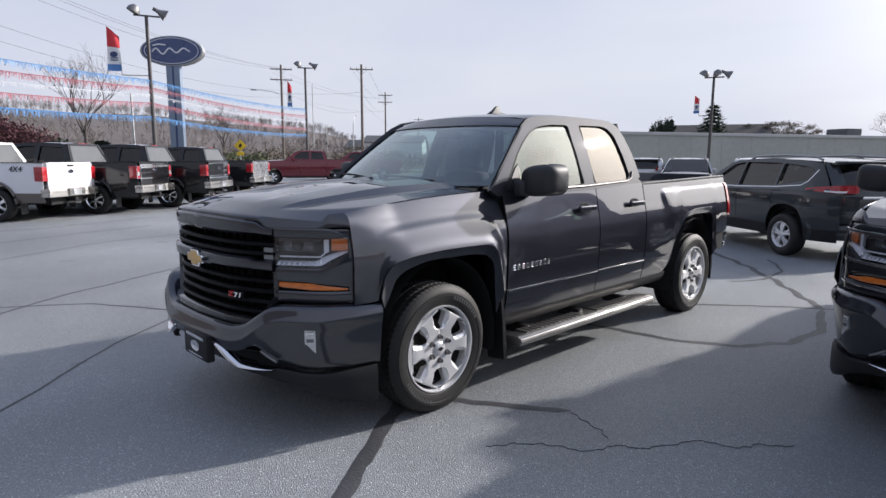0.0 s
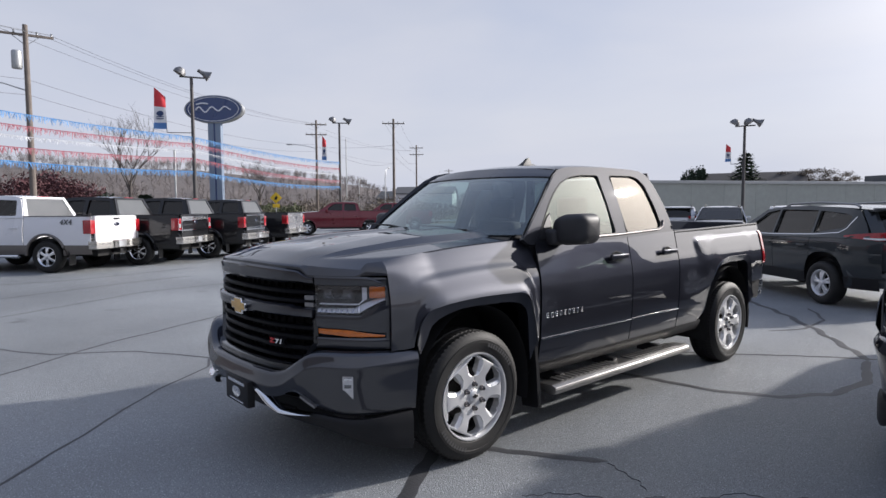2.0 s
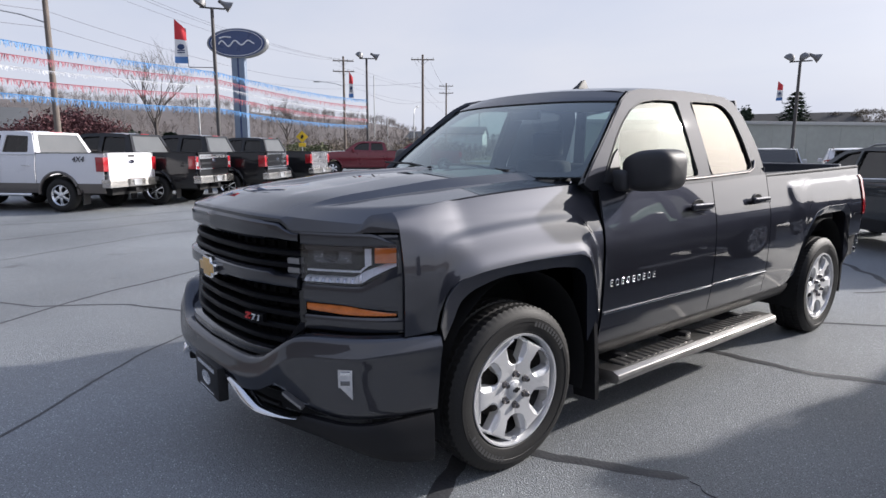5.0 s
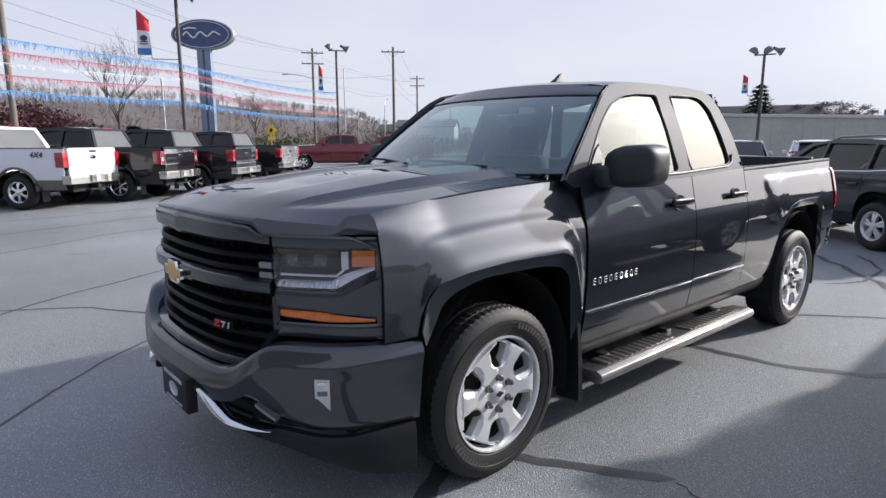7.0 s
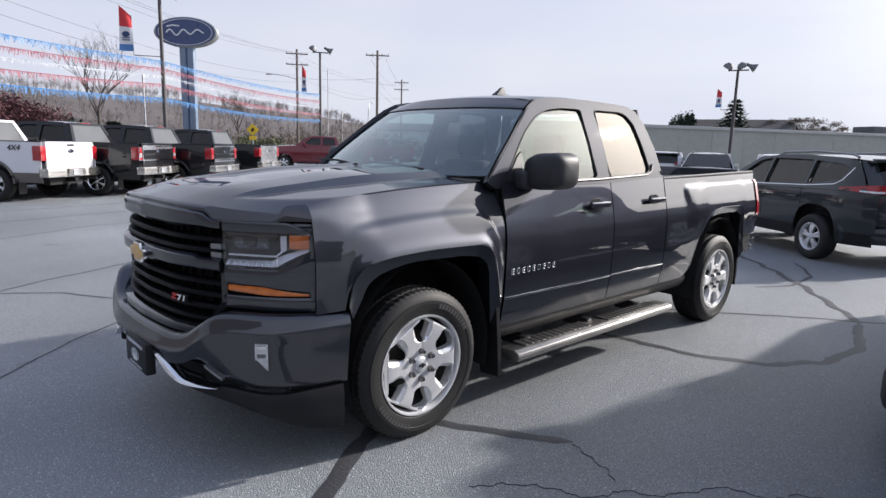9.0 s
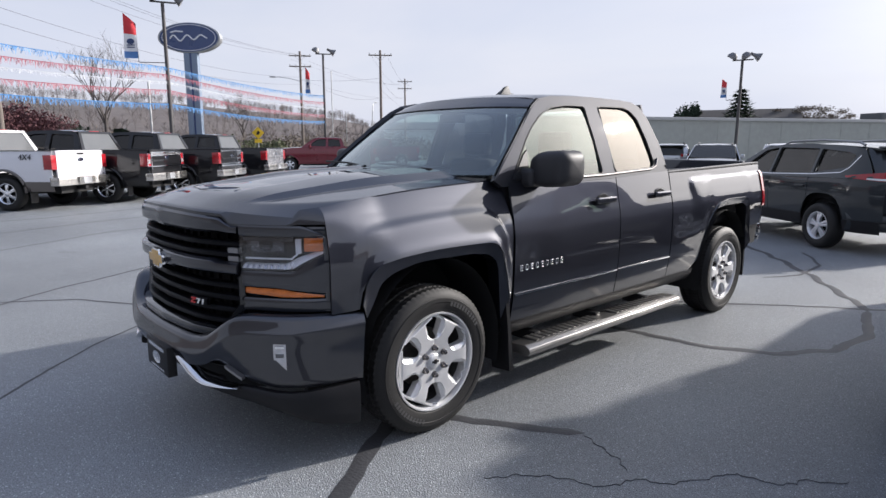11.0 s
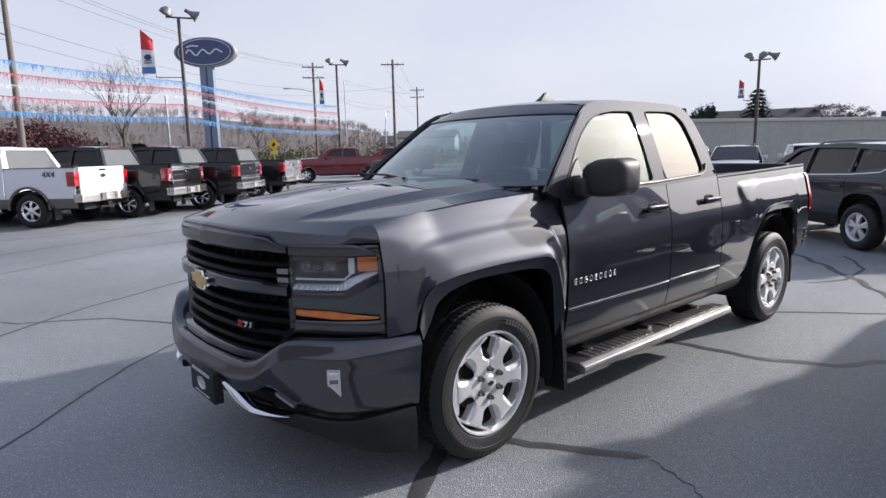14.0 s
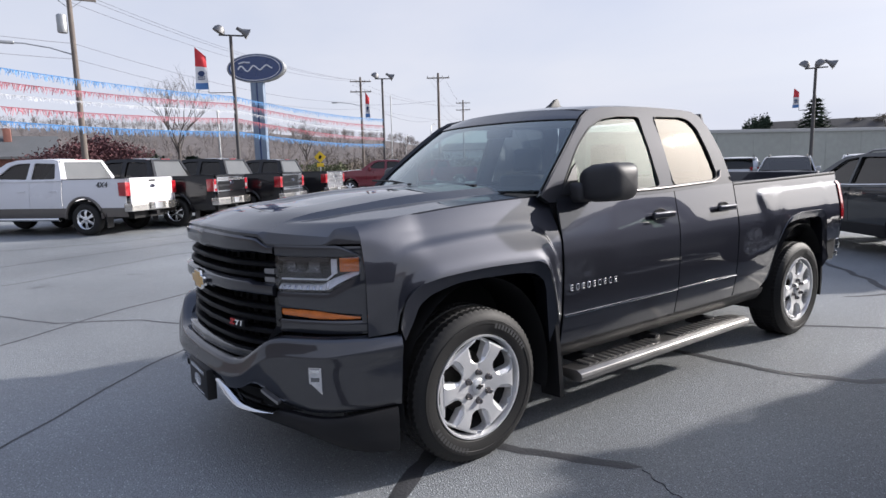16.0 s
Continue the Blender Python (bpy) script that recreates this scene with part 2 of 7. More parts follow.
def curve_of(xs, ys):
    """A smooth monotone curve through the given knots."""
    xs, ys = np.array(xs, float), np.array(ys, float)
    h, d = np.diff(xs), np.diff(ys) / np.diff(xs)
    m = np.zeros(len(xs))
    m[0], m[-1] = d[0], d[-1]
    for i in range(1, len(xs) - 1):
        m[i] = 0 if d[i - 1] * d[i] <= 0 else 2 * d[i - 1] * d[i] / (d[i - 1] + d[i])

    def f(x):
        x = min(max(x, xs[0]), xs[-1])
        i = min(int(np.searchsorted(xs, x, "right")) - 1, len(h) - 1)
        s = (x - xs[i]) / h[i]
        return float(ys[i] * (1 + 2 * s) * (1 - s) ** 2 + m[i] * h[i] * s * (1 - s) ** 2 + ys[i + 1] * s * s * (3 - 2 * s) + m[i + 1] * h[i] * s * s * (s - 1))

    return f


def grid(fn, nu, nv, bm=None, close_u=False):
    """A sheet of quads from fn(u, v), u and v from 0 to 1."""
    bm = bm or bmesh.new()
    rows = [[bm.verts.new(fn(i / nu, j / nv)) for j in range(nv + 1)] for i in range(nu if close_u else nu + 1)]
    for i in range(nu):
        for j in range(nv):
            a, b = rows[i], rows[(i + 1) % len(rows)]
            bm.faces.new((a[j], b[j], b[j + 1], a[j + 1]))
    return bm


def thicken(bm, t):
    bmesh.ops.recalc_face_normals(bm, faces=bm.faces)
    bmesh.ops.solidify(bm, geom=list(bm.faces), thickness=t)
    return bm


def shell(front, back, nu, nv):
    """A closed plate between two sheets."""
    bm = bmesh.new()
    a = [[bm.verts.new(front(i / nu, j / nv)) for j in range(nv + 1)] for i in range(nu + 1)]
    b = [[bm.verts.new(back(i / nu, j / nv)) for j in range(nv + 1)] for i in range(nu + 1)]
    for i in range(nu):
        for j in range(nv):
            bm.faces.new((a[i][j], a[i + 1][j], a[i + 1][j + 1], a[i][j + 1]))
            bm.faces.new((b[i][j], b[i][j + 1], b[i + 1][j + 1], b[i + 1][j]))
        bm.faces.new((a[i][0], b[i][0], b[i + 1][0], a[i + 1][0]))
        bm.faces.new((a[i][nv], a[i + 1][nv], b[i + 1][nv], b[i][nv]))
    for j in range(nv):
        bm.faces.new((a[0][j], a[0][j + 1], b[0][j + 1], b[0][j]))
        bm.faces.new((a[nu][j], b[nu][j], b[nu][j + 1], a[nu][j + 1]))
    return bm


def box(x0, y0, z0, x1, y1, z1, bevel=0.0, seg=2, bm=None, m=None):
    b = bmesh.new()
    bmesh.ops.create_cube(b, size=1)
    bmesh.ops.scale(b, vec=(abs(x1 - x0), abs(y1 - y0), abs(z1 - z0)), verts=b.verts)
    if bevel:
        bmesh.ops.bevel(b, geom=list(b.edges), offset=bevel, segments=seg, profile=0.6, affect="EDGES")
    bmesh.ops.translate(b, vec=((x0 + x1) / 2, (y0 + y1) / 2, (z0 + z1) / 2), verts=b.verts)
    if m is not None:
        bmesh.ops.transform(b, matrix=m, verts=b.verts)
    return join(bm, b)


def join(bm, b):
    if bm is None:
        return b
    me = bpy.data.meshes.new("tmp")
    b.to_mesh(me)
    b.free()
    bm.from_mesh(me)
    bpy.data.meshes.remove(me)
    return bm


def prism(pts, fn0, fn1, bm=None, bevel=0.0):
    """A solid between two copies of a flat outline: fn0 and fn1 map its points into space."""
    b = bmesh.new()
    lo, hi = [b.verts.new(fn0(*p)) for p in pts], [b.verts.new(fn1(*p)) for p in pts]
    b.faces.new(lo)
    b.faces.new(hi[::-1])
    for i in range(len(pts)):
        k = (i + 1) % len(pts)
        b.faces.new((lo[i], lo[k], hi[k], hi[i]))
    if bevel:
        bmesh.ops.recalc_face_normals(b, faces=b.faces)
        bmesh.ops.bevel(b, geom=list(b.edges), offset=bevel, segments=2, profile=0.6, affect="EDGES")
    return join(bm, b)


def tube(path, r, n=8, bm=None, cap=True, r1=None):
    """A round bar along the points of path; r tapers to r1."""
    b = bmesh.new()
    path = [Vector(p) for p in path]
    rings = []
    for i, p in enumerate(path):
        way = (path[min(i + 1, len(path) - 1)] - path[max(i - 1, 0)]).normalized()
        side = way.cross(Vector((0, 0, 1)) if abs(way.z) < 0.95 else Vector((1, 0, 0))).normalized()
        up = side.cross(way)
        rad = r if r1 is None else r + (r1 - r) * i / (len(path) - 1)
        rings.append([b.verts.new(p + rad * (math.cos(a) * side + math.sin(a) * up)) for a in [2 * math.pi * k / n for k in range(n)]])
    for a, c in zip(rings, rings[1:]):
        for k in range(n):
            b.faces.new((a[k], a[(k + 1) % n], c[(k + 1) % n], c[k]))
    if cap:
        b.faces.new(rings[0])
        b.faces.new(rings[-1][::-1])
    return join(bm, b)


def lathe(profile, n=48, bm=None, m=None):
    """Turns (radius, offset) points round the x axis."""
    b = bmesh.new()
    rings = [[b.verts.new((o, r * math.cos(2 * math.pi * k / n), r * math.sin(2 * math.pi * k / n))) for k in range(n)] for r, o in profile]
    for a, c in zip(rings, rings[1:]):
        for k in range(n):
            b.faces.new((a[k], a[(k + 1) % n], c[(k + 1) % n], c[k]))
    if m is not None:
        bmesh.ops.transform(b, matrix=m, verts=b.verts)
    return join(bm, b)


def holed(outer, holes, fn, t):
    """A sheet with openings: 2D outlines mapped into space by fn, then made t thick."""
    b = bmesh.new()
    edges = []
    for loop in [outer] + holes:
        vs = [b.verts.new((p[0], p[1], 0)) for p in loop]
        edges += [b.edges.new((vs[i], vs[(i + 1) % len(vs)])) for i in range(len(vs))]
    bmesh.ops.triangle_fill(b, use_beauty=True, use_dissolve=False, edges=edges)
    for _ in range(2):
        bmesh.ops.subdivide_edges(b, edges=[e for e in b.edges if e.calc_length() > 0.12], cuts=1, use_grid_fill=False)
        bmesh.ops.triangulate(b, faces=list(b.faces))
    for v in b.verts:
        v.co = Vector(fn(v.co.x, v.co.y))
    return thicken(b, t) if t else b


def rounded(pts, r=0.03, n=4):
    """An outline with its corners rounded off."""
    out = []
    for i, p in enumerate(pts):
        p, a, c = Vector(p), Vector(pts[i - 1]), Vector(pts[(i + 1) % len(pts)])
        ra, rc = min(r, (a - p).length * 0.45), min(r, (c - p).length * 0.45)
        s, e = p + (a - p).normalized() * ra, p + (c - p).normalized() * rc
        for k in range(n + 1):
            f = k / n
            q = s * (1 - f) ** 2 + p * 2 * f * (1 - f) + e * f * f
            out.append((q.x, q.y))
    return out

# ---- the grey pickup: y runs from nose to tail, x to its left, the front axle stands at y = 0 ----
side_profile = curve_of([0, 0.3, 0.45, 0.6, 0.68, 0.9, 1.0, 1.1, 1.2, 1.3, 1.37, 1.45], [0.93, 0.945, 0.965, 0.99, 1.0, 1.008, 1.008, 0.999, 0.979, 0.958, 0.943, 0.92])
nose = curve_of([0, 0.3, 0.6, 0.8, 0.9, 0.95, 1.0], [-1.08, -1.05, -0.94, -0.80, -0.69, -0.60, -0.45])
bumper_nose = curve_of([0, 0.3, 0.6, 0.8, 0.9, 0.98, 1.03], [-1.16, -1.14, -1.06, -0.93, -0.82, -0.66, -0.47])
front_arch = curve_of([-0.64, -0.505, -0.49, -0.45, -0.38, -0.24, 0.05, 0.37, 0.44, 0.48, 0.52, 0.55, 0.58, 0.61], [0.79, 0.80, 0.88, 0.96, 1.005, 1.03, 1.042, 1.035, 1.01, 0.96, 0.82, 0.69, 0.58, 0.5])
rear_arch = curve_of([2.55, 2.95, 3.06, 3.1, 3.15, 3.22, 3.3, 3.42, 3.6, 3.95, 4.02, 4.06, 4.09, 4.14, 4.2, 4.6], [0.5, 0.5, 0.56, 0.62, 0.76, 0.92, 1.01, 1.065, 1.085, 1.085, 1.06, 1.0, 0.9, 0.79, 0.79, 0.80])
fender_top = curve_of([-1.1, -0.93, -0.74, -0.62, -0.48, -0.3, -0.03, 0.3, 0.61], [1.25, 1.266, 1.285, 1.297, 1.312, 1.329, 1.350, 1.366, 1.376])
hood_crown = curve_of([0, 0.05, 0.2, 0.38, 0.62, 0.79, 1.0], [1.265, 1.283, 1.336, 1.367, 1.403, 1.414, 1.426])
flare_line = curve_of([-0.64, -0.5, -0.35, 0.0, 0.3, 0.42, 0.48, 0.52, 0.56, 0.61], [1.15, 1.18, 1.205, 1.23, 1.238, 1.232, 1.19, 1.13, 1.03, 0.8])
bed_top = curve_of([2.55, 4.5], [1.372, 1.412])
WHEELBASE, TYRE = 3.645, 1.035


def on_nose(x, z, off=0.0, line=nose):
    """A point on the nose's plan curve, moved outwards by off."""
    e = 1e-3
    a = abs(x)
    d = (line(a + e) - line(a - e)) / (2 * e) if a > e else 0.0
    n = Vector((d, -1.0)).normalized()
    s = 1 if x >= 0 else -1
    return (x + s * n.x * off, line(a) + n.y * off + 0.06 * min(0.0, x), z)


def slab(xa, xb, z0, z1, off, t, line=nose, nx=16, nz=6, edge=0.01, bm=None, lean=0.0):
    """A panel on the nose: z0 and z1 give its lower and upper edge over x."""
    f0 = z0 if callable(z0) else (lambda x: z0)
    f1 = z1 if callable(z1) else (lambda x: z1)

    def fn(u, v, back=0.0):
        x = xa + (xb - xa) * u
        z = f0(x) + (f1(x) - f0(x)) * v
        o = off - edge * ((2 * v - 1) ** 6) + lean * v
        return on_nose(x, z, o - back, line)

    return join(bm, shell(fn, lambda u, v: fn(u, v, t), nx, nz))


def samples(a, b, knots, step):
    ys = sorted({a, b, *[k for k in knots if a < k < b]})
    out = []
    for p, q in zip(ys, ys[1:]):
        n = max(1, int((q - p) / step))
        out += [p + (q - p) * i / n for i in range(n)]
    return out + [b]


def columns(ys, fn, nv):
    """A sheet whose columns stand at ys; fn(y, v) gives its points."""
    return grid(lambda u, v: fn(ys[round(u * (len(ys) - 1))], v), len(ys) - 1, nv)


ARCH_KNOTS = (-0.505, -0.49, -0.45, -0.38, -0.24, 0.05, 0.37, 0.44, 0.48, 0.52, 0.55, 0.58)
REAR_KNOTS = (2.85, 2.865, 2.88, 2.895, 2.91, 2.93, 2.95, 2.98, 3.02, 3.06, 3.1, 3.15, 3.22, 3.3, 3.42, 3.6, 3.95, 4.02, 4.06, 4.09, 4.14, 4.2)


def fender_point(y, v, s):
    z0, z1 = front_arch(y), fender_top(y)
    z = z0 + (z1 - z0) * (1 - (1 - v) ** 1.7)
    fw = min(1.0, max(0.0, (-0.3 - y) / 0.33))
    roll = (0.1 - 0.055 * fw) * max(0.0, 1 - (z1 - z) / (0.29 - 0.22 * fw)) ** 2.1
    lip = 0.022 * math.exp(-(((z - z0) / 0.05) ** 2)) if -0.6 < y < 0.56 else 0.0
    b = min(1.0, max(0.0, (flare_line(y) - z) / 0.045))
    bulge = 0.018 * b * b * (3 - 2 * b) * (1 - fw) * min(1.0, max(0.0, (0.6 - y) / 0.06))
    x = side_profile(min(z, 1.25)) - 0.006 - roll - 0.03 * fw ** 2 + lip * (1 - fw) + bulge
    return (s * x, y, z)


def bed_point(y, v, s):
    z0, z1 = rear_arch(y), bed_top(y)
    z = z0 + (z1 - z0) * v
    front = 2.87 + 0.4 * max(0.0, z - 1.27)
    w = min(1, max(0, (y - front) / (0.09 + 1.1 * max(0.0, 1.23 - z))))
    w = w * w * (3 - 2 * w)
    d = 1.305 + 0.012 * (y - 3.0) - z
    step, ease = min(1, max(0, d / 0.028)), min(1, max(0, d / 0.17))
    swell = w * (0.014 * step * step * (3 - 2 * step) + 0.005 * ease * (2 - ease)) * (1 if z > 1.08 else math.exp(-((1.08 - z) / 0.26) ** 2))
    tail = 0.018 * max(0, (y - 4.40) / 0.055) ** 2
    x = side_profile(z) + swell - 0.012 - tail
    return (s * x, y, z)


def door_point(y, z, s):
    return (s * (side_profile(z) + 0.004 * math.sin((y - 0.6) * 1.6)), y, z)


def glass_plane(y, z, s, off=0.0):
    h = z - 1.37
    return (s * (0.95 - 0.33 * h - 0.20 * h * abs(h) - 0.016 * (y - 1.6) ** 2 + off), y, z)


CAB_SIDE = [(0.50, 1.375), (0.60, 1.47), (0.95, 1.765), (1.04, 1.835), (1.14, 1.885), (1.28, 1.91), (1.5, 1.92), (1.77, 1.926), (2.15, 1.922), (2.33, 1.912), (2.42, 1.88), (2.48, 1.79), (2.53, 1.6), (2.545, 1.40), (2.545, 1.37), (1.7, 1.345), (0.9, 1.335), (0.56, 1.335)]
WINDOW_FRONT = [(0.668, 1.372), (0.728, 1.455), (0.865, 1.60), (0.965, 1.688), (1.09, 1.772), (1.23, 1.826), (1.40, 1.848), (1.63, 1.852), (1.605, 1.38)]
WINDOW_REAR = [(1.765, 1.385), (1.80, 1.857), (2.14, 1.862), (2.235, 1.845), (2.30, 1.785), (2.335, 1.60), (2.352, 1.43), (2.30, 1.405)]


# radius, half the pocket's width, height of the face
SPOKE_ROWS = ((0.055, 0.0, 0.106), (0.085, 0.0, 0.109), (0.110, 0.0, 0.112), (0.126, 0.0, 0.114), (0.130, 0.012, 0.115), (0.138, 0.020, 0.116), (0.155, 0.026, 0.118), (0.178, 0.032, 0.121), (0.203, 0.038, 0.123), (0.224, 0.044, 0.123), (0.236, 0.046, 0.122), (0.243, 0.041, 0.120), (0.248, 0.028, 0.118), (0.250, 0.0, 0.117), (0.260, 0.0, 0.112), (0.270, 0.0, 0.100))


def build_wheel(parent, y, s, name="wheel"):
    """A wheel with its tyre, six-spoke alloy rim, nuts and brake disc, set in the truck's own space."""
    x = s * 0.86
    face = 1 if s > 0 else -1
    m = Matrix.Translation((x, y, 0.403)) @ Matrix.Diagonal((face, 1, 1, 1))
    hub = new(name)
    hub.parent = parent
    hub.matrix_basis = m
    # tyre with shoulders, sidewall rings and tread blocks
    prof = [(0.256, 0.10), (0.266, 0.119), (0.276, 0.125), (0.279, 0.129), (0.302, 0.136), (0.325, 0.138), (0.327, 0.141), (0.345, 0.141), (0.347, 0.137), (0.368, 0.13), (0.384, 0.115), (0.392, 0.09), (0.394, 0.05), (0.395, 0.0), (0.394, -0.05), (0.392, -0.09), (0.384, -0.115), (0.36, -0.132), (0.30, -0.135), (0.24, -0.11)]
    bands = [(0.384, 0.115), (0.396, 0.105), (0.398, 0.072), (0.388, 0.069), (0.388, 0.062), (0.400, 0.059), (0.401, 0.018), (0.390, 0.015), (0.390, -0.015), (0.401, -0.018), (0.400, -0.059), (0.388, -0.062), (0.388, -0.069), (0.398, -0.072), (0.396, -0.105), (0.384, -0.115)]
    bm = bmesh.new()
    rings = []
    for i, (r, o) in enumerate(prof[:11] + bands[1:-1] + prof[16:]):
        tread = 11 <= i < 11 + len(bands) - 2
        shift = (0, 2, 1)[(i // 4) % 3]
        ring = []
        for k in range(216):
            g = (k + shift) % 3 == 0 and tread and r > 0.392
            a = 2 * math.pi * k / 216
            q = (r - (0.007 if g else 0.0)) * TYRE
            ring.append(bm.verts.new((o, q * math.cos(a), q * math.sin(a))))
        rings.append(ring)
    for p, q in zip(rings, rings[1:]):
        for k in range(216):
            bm.faces.new((p[k], p[(k + 1) % 216], q[(k + 1) % 216], q[k]))
    part("tyre", bm, RUBBER, hub, "black all-terrain tyre with blocky tread", angle=30)
    for k in range(22):
        a0 = 0.5 + k * 0.075 if k < 11 else 3.6 + (k - 11) * 0.075
        part("sidewall_mark", grid(lambda u, v: (0.1475, (0.318 + 0.026 * v) * math.cos(a0 + 0.045 * u), (0.318 + 0.026 * v) * math.sin(a0 + 0.045 * u)), 2, 1), SIDEWALL, hub)
    part("rim", lathe([(0.268, 0.085), (0.280, 0.122), (0.277, 0.130), (0.269, 0.129), (0.263, 0.111), (0.258, 0.08)], 72), ALLOY, hub, "silver alloy wheel rim")
    # split from the bright rim so its colour can carry the inner shadow
    part("rim_barrel", lathe([(0.258, 0.08), (0.252, 0.05), (0.235, -0.10), (0.26, -0.12)], 72), BARREL, hub, "inner barrel coloured dark for the shadow inside the rim")
    # six broad spokes: a raised middle with stepped shoulders, and open pockets between them
    for k in range(6):
        rot = Matrix.Rotation(2 * math.pi * k / 6 + math.pi / 6, 4, "X")
        bm = bmesh.new()
        rows = []
        for r, gap, top in SPOKE_ROWS:
            edge = math.pi / 6 * r - gap * 1.3
            inner = min(1.0, max(0.0, (r - 0.125) / 0.03))
            outer = min(1.0, max(0.0, (r - 0.205) / 0.04))
            wm = edge * (0.84 - 0.30 * inner + 0.32 * outer)
            row = []
            for c, drop in ((-edge, 0.06), (-edge, 0.021), (-edge + 0.002, 0.018), (-wm - 0.003, 0.008), (-wm, 0.0), (wm, 0.0), (wm + 0.003, 0.008), (edge - 0.002, 0.018), (edge, 0.021), (edge, 0.06)):
                c = max(-edge, min(edge, c))
                a = c / r
                row.append(bm.verts.new(rot @ Vector((top - (drop * (0.1 + 0.9 * inner) if r < 0.265 else drop * 0.3), r * math.sin(a), r * math.cos(a)))))
            rows.append(row)
        for p, q in zip(rows, rows[1:]):
            for n in range(len(p) - 1):
                bm.faces.new((p[n], p[n + 1], q[n + 1], q[n]))
        part("spoke", bm, ALLOY, hub, angle=9)
        part("lug_nut", lathe([(0.0, 0.139), (0.008, 0.138), (0.0135, 0.131), (0.0155, 0.112), (0.019, 0.110), (0.0195, 0.10)], 12, m=rot @ Matrix.Rotation(math.pi / 6, 4, "X") @ Matrix.Translation((0, 0, 0.078))), NUT, hub)
    part("hub_plate", lathe([(0.0, 0.106), (0.05, 0.106), (0.062, 0.106), (0.064, 0.06)], 42), ALLOY, hub)
    part("centre_cap", lathe([(0.0, 0.122), (0.034, 0.120), (0.042, 0.114), (0.044, 0.10)], 28), ALLOY, hub, "silver centre cap with a dark emblem")
    bm = box(0.119, -0.022, -0.006, 0.1245, 0.022, 0.006)
    part("cap_emblem", box(0.1192, -0.008, -0.013, 0.1248, 0.008, 0.013, bm=bm), PLASTIC, hub)
    part("brake_disc", lathe([(0.05, 0.02), (0.17, 0.02), (0.17, 0.0), (0.05, 0.0)], 40), STEEL, hub, "grey steel brake disc")
    # added black disc that stands for the shaded depth behind the spokes
    part("wheel_shade_disc", lathe([(0.0, -0.06), (0.245, -0.06)], 40), DARK_CAVITY, hub)
    return hub


def seat(parent, x, y, name="front_seat"):
    s = part(name, box(x - 0.26, y - 0.02, 0.75, x + 0.26, y + 0.5, 0.95, 0.06, 3), SEAT_CLOTH, parent, "dark cloth seat")
    part("backrest", box(x - 0.25, y + 0.42, 0.9, x + 0.25, y + 0.58, 1.46, 0.06, 3), SEAT_CLOTH, s)
    part("headrest", box(x - 0.14, y + 0.5, 1.49, x + 0.14, y + 0.6, 1.68, 0.04, 3), SEAT_CLOTH, s)
    return s


